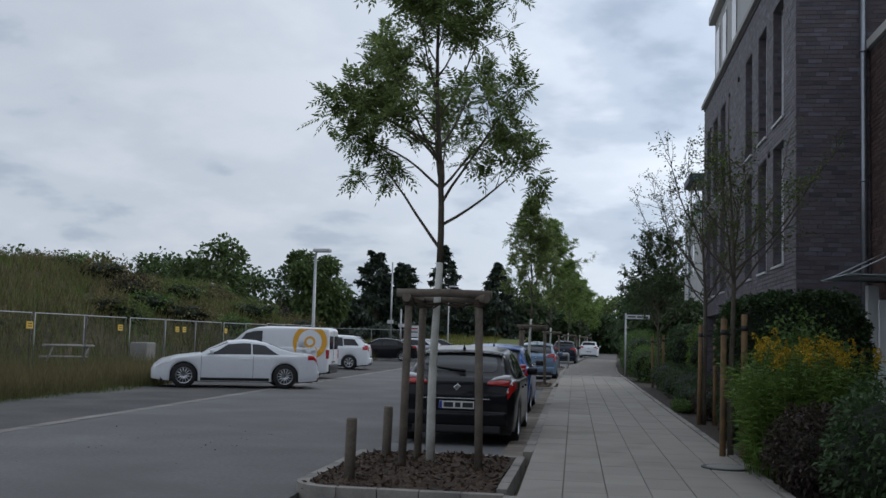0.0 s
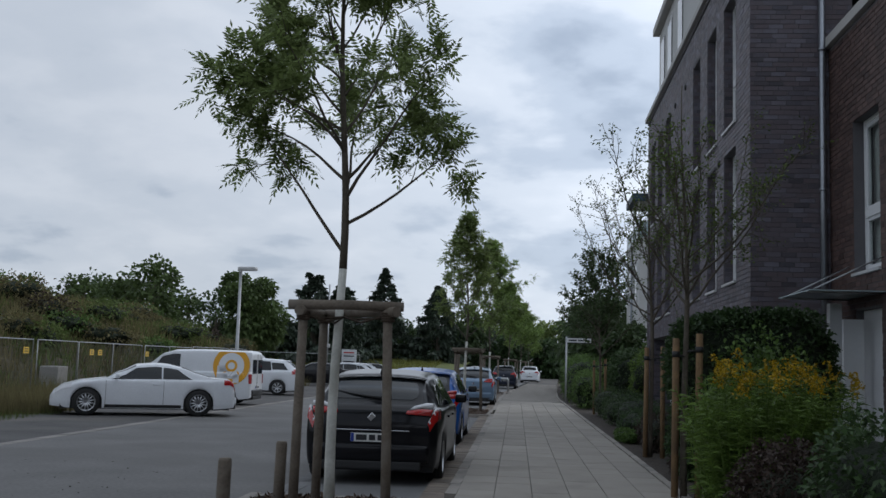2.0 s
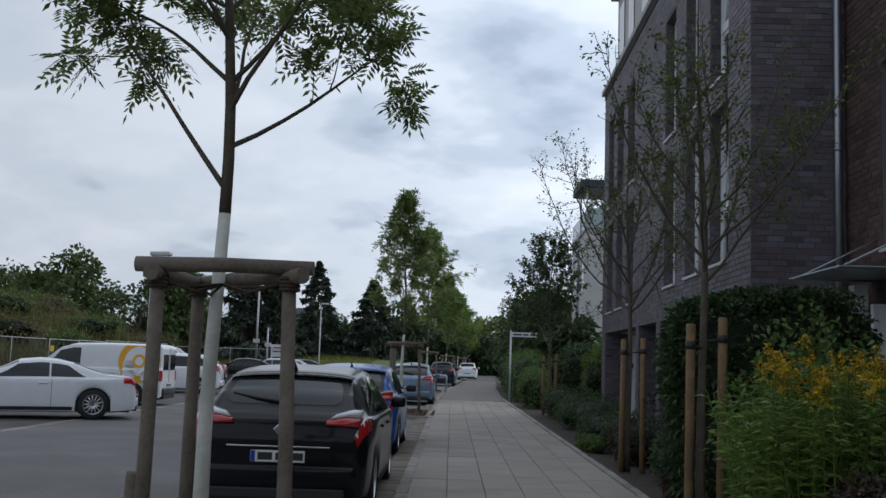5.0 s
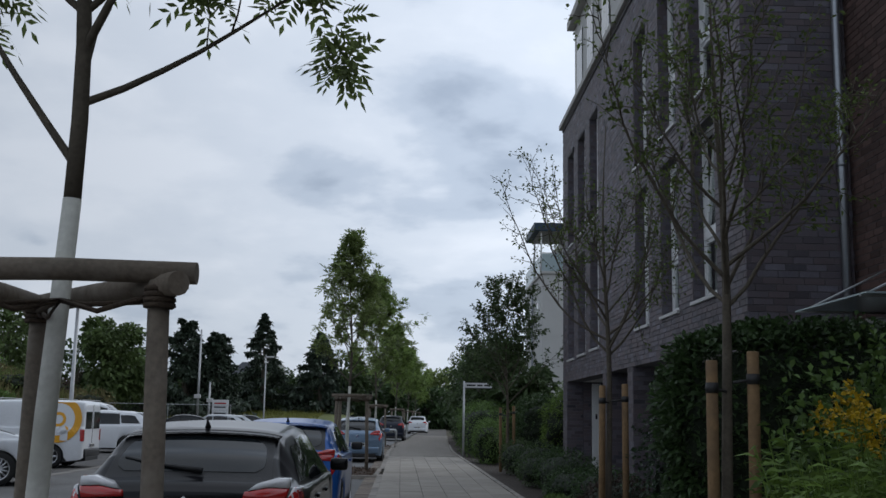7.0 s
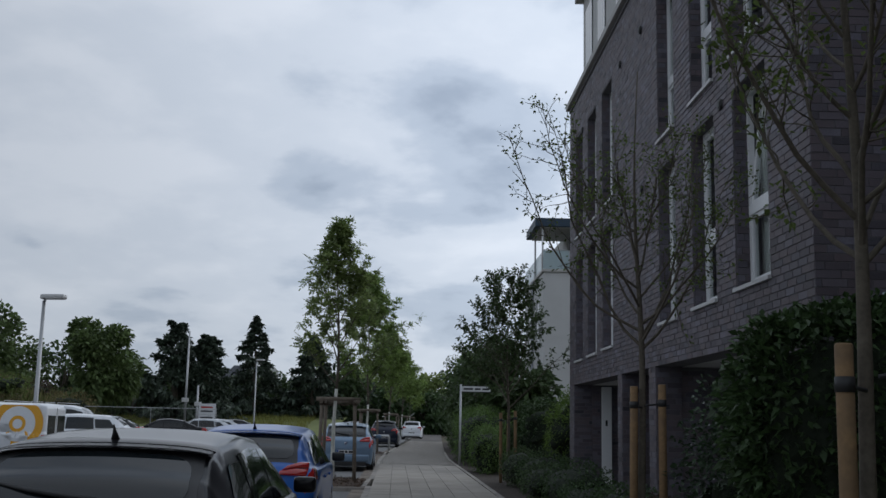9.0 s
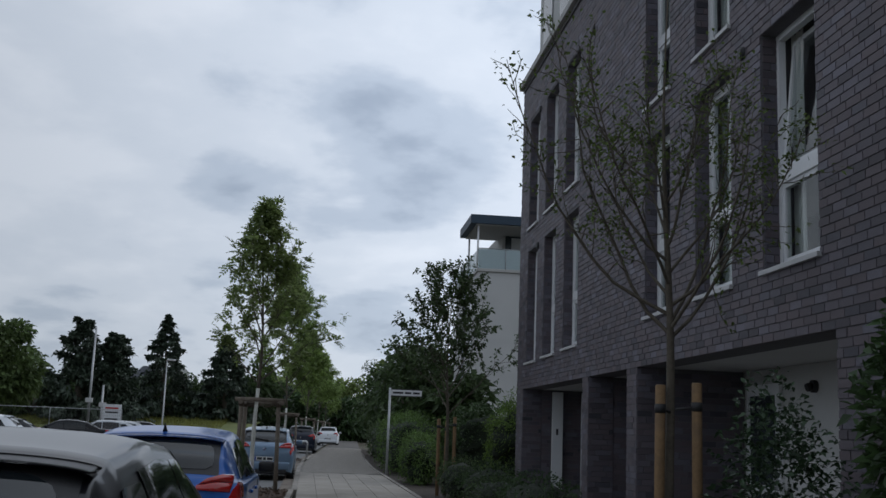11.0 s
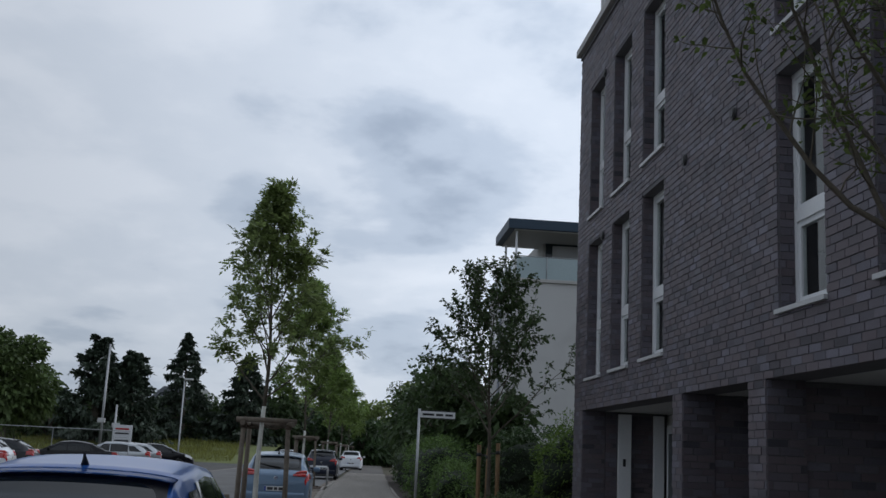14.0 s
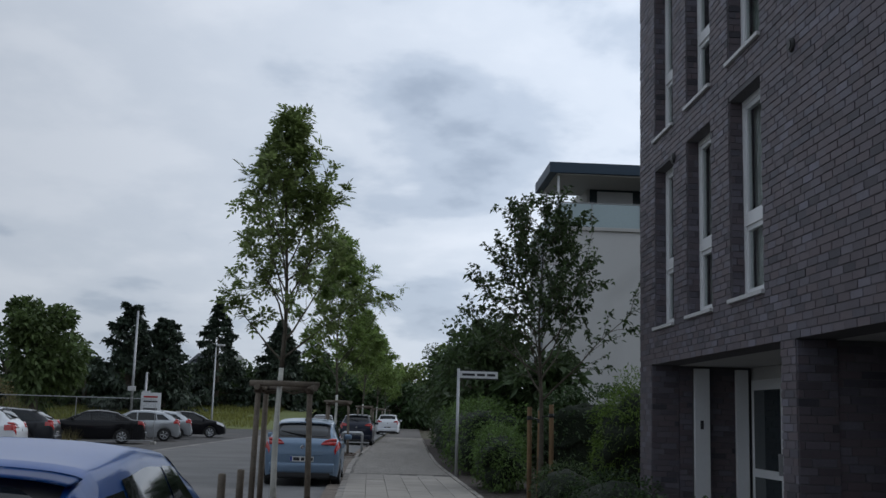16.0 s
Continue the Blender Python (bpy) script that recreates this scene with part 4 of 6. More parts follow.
    for sx in (1, -1):
        y2 = (A + B) / 2
        if style == "van":
            glaze("side_window", B - 0.55, A - 0.10, B - 0.55, B + 0.06, 0.53, 0.76, sx, "tinted side window")
        elif style == "coupe":
            m = yr + L * 0.41
            glaze("side_window", D + 0.45, m - 0.02, C + 0.12, m - 0.02, 0.525, 0.765, sx, "tinted side window")
            glaze("side_window", m + 0.02, A - 0.08, m + 0.02, B + 0.03, 0.525, 0.775, sx, "tinted side window")
        else:
            m1, m2 = yr + L * 0.27, yr + L * 0.50
            q0 = D + 0.28 if style != "sedan" else D + 0.42
            glaze("side_window", q0, m1 - 0.02, C + 0.16, m1 - 0.02 + 0.06, 0.55, 0.74, sx, "tinted side window")
            glaze("side_window", m1 + 0.02, m2 - 0.02, m1 + 0.08, m2 - 0.02, 0.525, 0.77, sx, "tinted side window")
            glaze("side_window", m2 + 0.02, A - 0.10, m2 + 0.02, B + 0.03, 0.525, 0.775, sx, "tinted side window")
        ym = A - 0.30
        part("mirror", boxed(-0.09, 0.09, -0.045, 0.06, -0.055, 0.07, 0.035), M_TRIM if style == "van" or paintmat is M_BLUEPAINT else paintmat, c, "door mirror", True, pose(sx * (hw + 0.08), ym, belt + 0.10))
        for k in (ra, fa):
            wheel(c, sx * (hw - 0.02), k, r, sx, M_RIM, spokes)
        if detail > 1:
            for yy in ([yr + L * 0.33, yr + L * 0.55] if style != "coupe" else [yr + L * 0.44]):
                p = skin(yy, 0.40, sx, 0.012)
                part("door_handle", boxed(-0.014, 0.014, -0.09, 0.09, -0.016, 0.016, 0.01), paintmat, c, "", True, pose(*p))
            for yy in ((yr + L * 0.27, yr + L * 0.50, yr + L * 0.72) if style != "coupe" else (yr + L * 0.40, yr + L * 0.71)):
                bm = sheet(lambda t, u: skin(yy + u * 0.009, t, sx, 0.0025), span(0.07, 0.49, 14), [0, 1])
                part("door_gap", bm, M_TRIM, c)
            bm = sheet(lambda u, t: skin(ra + r * 1.3 + (fa - ra - 2.6 * r) * u, t, sx, 0.008), span(0, 1, 10), span(0.02, 0.09, 3))
            part("side_trim", bm, M_TRIM, c, "black sill trim", True)
        # lamps wrapped on the corners
        def lamp(nm, y0, y1, t0, t1, mat, lab, parent=None):
            bm = sheet(lambda u, t: skin(y0 + (y1 - y0) * u, t, sx, 0.010), span(0, 1, 9), span(t0, t1, 6))
            return part(nm, bm, mat, parent or c, lab, True)
        lamp("headlight", yf - 0.52, yf - 0.12, 0.40, 0.80, M_CLEAR, "clear headlight")
        if style == "van":
            part("tail_light", boxed(sx * hw * 0.92 - 0.06, sx * hw * 0.92 + 0.055, yr - 0.012, yr + 0.10, 0.72, 1.04, 0.02), M_RED, c, "red tail light")
        else:
            zl = belt - 0.03 if style in ("hatch", "suv") else belt - 0.12
            xo = hw * 0.865
            tl = lamp("tail_light", yr + 0.004, yr + 0.30, 0.40, 0.485, M_RED, "red tail light")

            def wedge(outline):
                """A lens with a bevelled rim, its outline given from the car's middle outwards."""
                bm = bmesh.new()
                rings = []
                cx, cz = sum(q[0] for q in outline) / len(outline), sum(q[1] for q in outline) / len(outline)
                for k, y in ((1.0, yr + 0.15), (1.0, yr + 0.012), (0.90, yr - 0.004)):
                    rings.append([bm.verts.new((sx * (cx + (x - cx) * k), y + 0.10 * max(0.0, x - 0.5 * hw) + 0.45 * max(0.0, z - zl), cz + (z - cz) * k)) for x, z in outline])
                bm.faces.new(rings[-1])
                n = len(outline)
                for ra_, rb_ in zip(rings, rings[1:]):
                    for q in range(n):
                        bm.faces.new((ra_[q], ra_[(q + 1) % n], rb_[(q + 1) % n], rb_[q]))
                bmesh.ops.recalc_face_normals(bm, faces=bm.faces[:])
                return bm
            part("rear_lens", wedge([(xo - 0.34, zl + 0.01), (xo - 0.02, zl - 0.005), (xo, zl + 0.08), (xo - 0.16, zl + 0.085), (xo - 0.33, zl + 0.055)]), M_RED, tl, "", True)
            part("reversing_lens", wedge([(xo - 0.31, zl + 0.062), (xo - 0.16, zl + 0.088), (xo, zl + 0.083), (xo + 0.0, zl + 0.15), (xo - 0.10, zl + 0.155), (xo - 0.24, zl + 0.115)]), M_CLEAR if clear_tail else M_RED, tl, "clear upper lens" if clear_tail else "", True)
            if clear_tail:
                lamp("side_lens", yr + 0.01, yr + 0.40, 0.455, 0.50, M_CLEAR, "clear upper lens", tl)
    part("rear_bumper", boxed(-hw * 0.83, hw * 0.83, yr - 0.05, yr + 0.14, 0.30, 0.52, 0.045), M_TRIM if style == "van" else paintmat, c, "", True)
    part("diffuser", boxed(-hw * 0.72, hw * 0.72, yr - 0.04, yr + 0.1, 0.20, 0.31, 0.02), M_TRIM, c)
    part("grille", boxed(-hw * 0.42, hw * 0.42, yf - 0.10, yf + 0.004, 0.26, 0.38, 0.02), M_TRIM, c, "dark radiator grille")
    if plate:
        pz = 0.42 if style in ("sedan", "coupe") else 0.60
        p = part("number_plate", boxed(-0.26, 0.26, -0.012, 0.0, -0.055, 0.055, 0.003), M_PLATE, c, "white number plate", at=pose(0, yr - (0.052 if pz < 0.5 else 0.004), pz))
        part("country_strip", boxed(-0.257, -0.215, -0.0145, -0.0125, -0.052, 0.052), M_PLATEBLUE, p)
        for x0, x1 in ((-0.19, -0.05), (-0.02, 0.06), (0.09, 0.245)):
            part("plate_bar", boxed(x0, x1, -0.0145, -0.0125, -0.035, 0.035), M_INK, p)
    if style in ("hatch", "suv"):
        bm = bmesh.new()
        pts = [skin(D + 0.03, 0.985, 1, 0.03), skin(D + 0.10, 0.955, -1, 0.02), skin(D + 0.17, 0.90, -1, 0.014)]
        tube(bm, pts, [0.022, 0.013, 0.008], 6)
        part("wiper", bm, M_TRIM, c, "black rear wiper")
        bd = part("badge", boxed(-0.035, 0.035, -0.008, 0.006, -0.045, 0.045, 0.006), M_CHROME, c, "plain chrome badge", at=pose(0, yr + 0.015, 0.86 if style == "hatch" else 0.92, 0, 45, 0))
        part("boot_lip", boxed(-hw * 0.55, hw * 0.55, yr - 0.012, yr + 0.02, 0.685, 0.70, 0.004), M_CHROME if clear_tail else paintmat, c)
    bm = bmesh.new()
    z = top(C + 0.22)
    tube(bm, [(0, C + 0.22, z - 0.005), (0, C + 0.20, z + 0.035), (0, C + 0.16, z + 0.085 if style == "hatch" else z + 0.06)], [0.028, 0.014, 0.003], 8)
    part("antenna", bm, M_TRIM, c, "stub roof antenna")
    return c


def faces(x, y, deg):
    return pose(x, y, 0, 0, 0, deg)


black_hatch = car("black_hatchback", faces(-1.97, 17.5, 0.8), "glossy black hatchback parked in the bay", M_BLACKPAINT, 4.30, 1.81, 1.47, 2.64, 0.325, "hatch", 5, M_CARGLASS, "cars parked along the kerb", clear_tail=True)
car("blue_hatchback", faces(-2.12, 24.2, 0.8), "bright blue compact hatchback parked in the bay", M_BLUEPAINT, 4.0, 1.74, 1.48, 2.49, 0.31, "hatch", 5, M_CARGLASS, "cars parked along the kerb")
car("pale_blue_hatchback", faces(-2.17, 44.6, 0.8), "pale blue compact hatchback parked in the bay", M_PALEBLUE, 4.0, 1.74, 1.49, 2.51, 0.31, "hatch", 5, M_CARGLASS, "cars parked along the kerb")
car("dark_suv", faces(-1.75, 76.5, -1), "dark navy compact car parked in the bay", M_NAVY, 4.1, 1.8, 1.6, 2.55, 0.33, "suv", 5, M_CARGLASS, "cars parked along the kerb", 1)
car("white_suv", faces(0.0, 106.0, -2), "white estate car far along the kerb", M_WHITEPAINT, 4.5, 1.85, 1.62, 2.65, 0.34, "suv", 5, M_CARGLASS, "cars parked along the kerb", 1)
car("silver_hatchback", faces(-4.7, 95.0, 180), "small silver car on the road far off", M_SILVER, 3.9, 1.7, 1.48, 2.45, 0.3, "hatch", 5, M_CARGLASS, "", 1)

LOT = "cars parked on the lot"
HD, HD2 = 114.0, 97.0
car("white_coupe", faces(-10.22, 29.3, HD), "white two-door coupe with multi-spoke alloy wheels", M_WHITEPAINT, 4.64, 1.83, 1.38, 2.81, 0.345, "coupe", 13, M_CARGLASS, LOT)
van = car("delivery_van", faces(-11.40, 37.0, 92), "white delivery van with a large yellow-orange round decal", M_WHITEPAINT, 4.41, 1.79, 1.83, 2.68, 0.32, "van", 6, M_CARGLASS, LOT, category="van")


def decal(name, mat, r0, r1, a0, a1, lift, cy=-1.52, cz=1.30, stem=None):
    """Flat shapes wrapped on the van's flank."""
    hw, belt, H = 0.895, 1.043, 1.83

    def place(y, z):
        y, z = max(-2.17, y), min(1.76, max(0.36, z))
        s = max(0.0, (z - belt) / (H - 0.055 - belt))
        x = hw if s == 0 else hw * (0.945 + (0.86 - 0.945) * s) + 0.02
        return (-(x + 0.012 + lift), y, z)
    if stem:
        bm = sheet(place, span(stem[0], stem[1], 4), span(stem[2], stem[3], 12))
    else:
        bm = sheet(lambda r_, a: place(cy + r_ * math.cos(a), cz + r_ * math.sin(a)), span(r0, r1, 6), span(a0, a1, 49))
    part(name, bm, mat, van, "flat decal shape")


decal("decal_disc", M_ORANGE, 0.0, 0.62, 0, 2 * math.pi, 0.0)
decal("decal_ring", M_WHITEPAINT, 0.0, 0.43, 0, 2 * math.pi, 0.004)
decal("decal_stem", M_WHITEPAINT, 0, 0, 0, 0, 0.004, stem=(-1.41, -1.05, 0.72, 1.30))
decal("decal_eye", M_ORANGE, 0.12, 0.20, 0, 2 * math.pi, 0.008)
decal("decal_leg", M_WHITEPAINT, 0, 0, 0, 0, 0.004, stem=(-1.80, -1.60, 0.74, 1.02))
car("white_estate", faces(-12.4, 48.2, HD2), "white crossover car parked on the lot", M_WHITEPAINT, 4.4, 1.82, 1.60, 2.6, 0.33, "suv", 7, M_CARGLASS, LOT, 1)
car("silver_minibus", faces(-14.1, 52.5, HD2 - 180), "silver-white people carrier with its nose to the road", M_WHITEPAINT, 4.9, 1.9, 1.95, 3.0, 0.34, "van", 6, M_CARGLASS, LOT, 1, category="van")
car("dark_estate", faces(-14.7, 58.6, HD2), "black estate car with red tail lights", M_DARKPAINT, 4.6, 1.8, 1.5, 2.7, 0.32, "hatch", 5, M_CARGLASS, LOT, 1)
car("black_sedan", faces(-13.4, 67.2, HD2 + 3), "black saloon car parked on the lot", M_BLACKPAINT, 4.6, 1.8, 1.46, 2.76, 0.32, "sedan", 7, M_CARGLASS, LOT, 1)
car("silver_hatchback", faces(-12.6, 72.4, HD2 + 3), "silver hatchback parked on the lot", M_SILVER, 4.1, 1.75, 1.5, 2.5, 0.31, "hatch", 5, M_CARGLASS, LOT, 1)
car("silver_hatchback", faces(-12.7, 76.2, HD2 + 3), "silver hatchback parked on the lot", M_SILVER, 4.1, 1.75, 1.5, 2.5, 0.31, "hatch", 5, M_CARGLASS, LOT, 1)
car("black_hatchback", faces(-11.7, 81.2, HD2 - 180), "black hatchback with its nose to the road", M_BLACKPAINT, 4.3, 1.78, 1.48, 2.6, 0.32, "hatch", 7, M_CARGLASS, LOT, 1)


# ---- trees ----
def limb_path(rng, p0, d, length, n=6, bend=0.25, lift=0.0):
    p, d = np.array(p0, float), np.array(d, float)
    d /= np.linalg.norm(d)
    out = [p.copy()]
    for i in range(n):
        d = d + rng.normal(size=3) * bend * 0.35 + np.array([0, 0, lift])
        d /= np.linalg.norm(d)
        p = p + d * length / n
        out.append(p.copy())
    return out


def young_tree(name, at, label, fork, top, profile, seed, leafmat_, n_prim=22, r0=0.055, leaves=1500, kind="pinnate", explicit=(), whitewash=0.0, group="", leaf_len=0.2, subs=5, upright=1.0, stem_split=False, bark=None, fade=0.6, pairs=5, leaflet=(0.36, 0.125)):
    """A young street tree: trunk, limbs, twigs and separate leaves."""
    rng = np.random.default_rng(seed)
    t = empty(name, at, label, "tree", group)
    bm = bmesh.new()
    zs = span(whitewash, top - 0.1, 14)
    wob = lambda z: (0.05 * math.sin(z * 1.3 + seed) * min(1, z / 3), 0.05 * math.cos(z * 1.1 + seed * 2) * min(1, z / 3))
    rad = lambda z: max(0.007, r0 * (1 - 0.3 * min(1, z / fork)) * (1 if z < fork else max(0.1, 1 - (z - fork) / (top - fork))))
    if whitewash:
        bw = bmesh.new()
        zw = span(0, whitewash, 6)
        tube(bw, [(*wob(z), z) for z in zw], [rad(z) * (1.02 + 0.25 * max(0, 0.25 - z)) for z in zw], 12)
        part("trunk_base", bw, M_WHITEWASH, t, "whitewashed lower trunk")
    tube(bm, [(*wob(z), z) for z in zs], [rad(z) for z in zs], 10)
    P, D = [], []
    prims = [(z, radians(az), radians(el), ln, 0.005) for z, az, el, ln in explicit]
    for i in range(n_prim):
        s = (i + 0.5) / n_prim
        az = 2.4 * i + rng.uniform(-0.5, 0.5)
        if stem_split:
            z = fork + (top - fork) * 0.42 * s ** 1.6
            prims.append((z, az, radians(rng.uniform(22, 50)), (top - z) * rng.uniform(0.62, 0.95), rng.uniform(0.10, 0.19)))
        else:
            z = fork + (top - fork) * 0.90 * (s ** 0.8)
            w = profile(min(1, (z - fork) / (top - fork) + 0.12))
            el = radians(rng.uniform(38, 62)) * upright
            ln = min(max(0.25, w / math.cos(el) * rng.uniform(0.75, 1.1)), (top + 0.1 - z) / max(0.3, math.sin(el)))
            prims.append((z, az, el, ln, 0.03))
    for pi_, (z, az, el, ln, lift) in enumerate(prims):
        d = (math.cos(az) * math.cos(el), math.sin(az) * math.cos(el), math.sin(el))
        n = 10 if stem_split else 7
        pts = limb_path(rng, (*wob(z), z), d, ln, n, 0.30 if stem_split else 0.10 if pi_ < 2 and explicit else 0.24, lift)
        ra = max(0.007, rad(z) * 0.56)
        tube(bm, pts, [ra * (1 - 0.85 * k / n) for k in range(n + 1)], 6, False)
        for k in range(subs):
            q0 = 0.45 if pi_ < len(explicit) else 0.22
            q = q0 + (0.97 - q0) * (k + rng.uniform(0, 0.8)) / subs
            i0 = min(n - 1, int(q * n))
            b = pts[i0] + (pts[i0 + 1] - pts[i0]) * (q * n - i0)
            dd = pts[i0 + 1] - pts[i0]
            dd = dd / np.linalg.norm(dd) + rng.normal(size=3) * (0.75 if stem_split else 0.6)
            if stem_split:
                sp = limb_path(rng, b, dd, rng.uniform(0.2, 0.6) * (1.15 - 0.5 * q), 5, 0.55, 0.05)
            else:
                sp = limb_path(rng, b, dd, ln * rng.uniform(0.16, 0.32) + 0.10, 5, 0.3, 0.03)
            tube(bm, sp, [0.0055, 0.005, 0.004, 0.0035, 0.003, 0.002], 4, False)
            for m in ((2, 3, 4, 5) if kind != "pinnate" else (3, 5)):
                P.append(sp[m]); D.append(sp[m] - sp[m - 1])
        for m in ((n - 2, n - 1, n) if kind != "pinnate" else (n - 1, n)):
            P.append(pts[m]); D.append(pts[m] - pts[m - 1])
    put(bm, "trunk", bark or M_BARK, t, "brown bark trunk with limbs and twigs")
    P, D = np.array(P), np.array(D)
    wt_ = np.clip(1.15 - fade * (P[:, 2] - fork) / (top - fork), 0.15, 1.2)
    pick = rng.choice(len(P), leaves, p=wt_ / wt_.sum())
    D = D[pick] / (np.linalg.norm(D[pick], axis=1, keepdims=True) + 1e-9)
    if kind == "pinnate":
        # rosettes of feathered leaves round the twig ends
        Q = P[pick] + rng.normal(size=(leaves, 3)) * 0.025
        DD = rng.normal(size=(leaves, 3))
        DD = DD / np.linalg.norm(DD, axis=1, keepdims=True) + D * 0.55 + np.array([0, 0, 0.12])
        V = pinnate(rng, Q, DD, leaf_len, pairs, leaf_len * leaflet[0], leaf_len * leaflet[1])
    else:
        Q = P[pick] + rng.normal(size=(leaves, 3)) * 0.03
        V = leaf_quads(rng, Q, D + rng.normal(size=(leaves, 3)) * 0.9, leaf_len, leaf_len * 0.55)
    from_quads("crown", V, 4, leafmat_, t)
    return t


def guard(name, at, label, group):
    """Three round stakes with head logs and coir rope round a street tree."""
    g = empty(name, at, label, "tree guard", group)
    P = [(-0.31, -0.10), (0.50, -0.10), (-0.28, 0.75)]
    for x, y in P:
        bm = tube(bmesh.new(), [(x * 1.06, y * 1.04, -0.15), (x * 1.02, y, 0.9), (x * 0.97, y * 0.98, 1.92)], [0.047, 0.045, 0.043], 12)
        part("post", bm, M_STAKE, g, "weathered round post")
    for (a, b), e, dz in (((0, 1), 0.13, 0.02), ((0, 2), 0.12, -0.035), ((1, 2), 0.12, -0.03)):
        pa, pb = Vector((*P[a], 1.93 + dz)), Vector((*P[b], 1.93 + dz))
        d = (pb - pa).normalized()
        part("head_log", tube(bmesh.new(), [pa - d * e, pa.lerp(pb, 0.5) + Vector((0, 0, 0.008)), pb + d * e], [0.048, 0.046, 0.045], 12), M_STAKE, g, "half-round head log")
    for i, (x, y) in enumerate(P):
        part("rope", tube(bmesh.new(), [(x * 0.9, y * 0.9, 1.86), (x * 0.4 + 0.03, y * 0.4, 1.80), (0.05, 0.06, 1.85), (x * 0.4 - 0.03, y * 0.4 + 0.05, 1.83), (x * 0.92, y * 0.92 + 0.03, 1.84)], 0.011, 6), M_ROPE, g, "coir rope tie")
        wrap = bmesh.new()
        for k in range(4):
            tube(wrap, [(x * 0.98 + 0.055 * math.cos(t), y * 0.98 + 0.055 * math.sin(t), 1.82 + 0.022 * k) for t in span(0, 6.28, 11)], 0.012, 5)
        part("rope_wrap", wrap, M_ROPE, g)
    return g


def bollard(at, group):
    b = tube(bmesh.new(), [(0, 0, -0.1), (0, 0, 0.69), (0, 0, 0.715), (0, 0, 0.72)], [0.058, 0.056, 0.05, 0.03], 14)
    return put(b, "wooden_bollard", M_STAKE, label="short weathered round timber bollard in the planting bed", category="bollard", group=group, at=at)


def tree_pit(v0, v1, chips, seed):
    """A mulched bed with kerb stones; the nose towards the road is rounded."""
    rng = np.random.default_rng(seed)
    t = empty("tree_bed", pose(*S(-1.65, (v0 + v1) / 2), 0), "kerbed tree bed heaped with brown bark mulch", "tree bed", "tree beds")
    L = (v1 - v0) / 2
    hgt = lambda x, y: 0.06 + 0.09 * max(0, 1 - (x / 1.05) ** 4) * max(0, 1 - (y / L) ** 4) + 0.025 * noise.noise(Vector((x * 4, y * 4, seed)))
    bm = sheet(lambda u, v: (u, v, hgt(u, v)), span(-1.0, 0.9, 24), span(-L + 0.05, L - 0.05, 36))
    part("mulch", bm, M_MULCH, t, "dark brown bark mulch", True)
    n = chips
    X = np.c_[rng.uniform(-0.98, 0.88, n), rng.uniform(-L + 0.08, L - 0.08, n)]
    Z = np.array([hgt(x, y) for x, y in X]) + rng.uniform(0.0, 0.02, n)
    Pn = np.c_[X, Z]
    V = leaf_quads(rng, Pn, rng.normal(size=(n, 3)) * np.array([1, 1, 0.45]), 0.075, 0.03, 0.0)
    from_quads("bark_chip_layer", V, 4, M_MULCH, t, kind="stuff", label="loose bark chips")
    # kerb stones
    def stone(x0, x1, y0, y1):
        part("kerb_stone", boxed(x0, x1, y0 + 0.004, y1 - 0.004, -0.15, 0.10 + rng.uniform(-0.004, 0.004), 0.008), M_KERB, t)
    y = -L + 0.35
    while y < L - 0.3:
        stone(-1.13, -1.01, y, y + 0.5); stone(0.91, 1.02, y, y + 0.5)
        y += 0.5
    for k in range(4):
        part("kerb_stone", boxed(-0.62 + k * 0.41, -0.62 + (k + 1) * 0.41 - 0.008, -L - 0.06, -L + 0.06, -0.15, 0.10, 0.008), M_KERB, t)
        part("kerb_stone", boxed(-0.62 + k * 0.41, -0.62 + (k + 1) * 0.41 - 0.008, L - 0.06, L + 0.06, -0.15, 0.10, 0.008), M_KERB, t)
    for k in range(3):
        a0, a1 = math.pi * (1 + k / 6), math.pi * (1 + (k + 1) / 6)
        for sg, cy in ((1, -L + 0.42), (-1, L - 0.42)):
            ring = [(r_ * math.cos(a) - 0.62, cy + sg * r_ * math.sin(a)) for r_, a in ((0.51, a0), (0.51, (a0 + a1) / 2), (0.51, a1), (0.39, a1), (0.39, a0))]
            bm = bmesh.new()
            lo = [bm.verts.new((x, y, -0.15)) for x, y in ring]
            hi = [bm.verts.new((x, y, 0.10)) for x, y in ring]
            bm.faces.new(hi)
            for j in range(5):
                bm.faces.new((lo[j], lo[(j + 1) % 5], hi[(j + 1) % 5], hi[j]))
            bmesh.ops.recalc_face_normals(bm, faces=bm.faces[:])
            part("kerb_stone", bm, M_KERB, t)
    return t


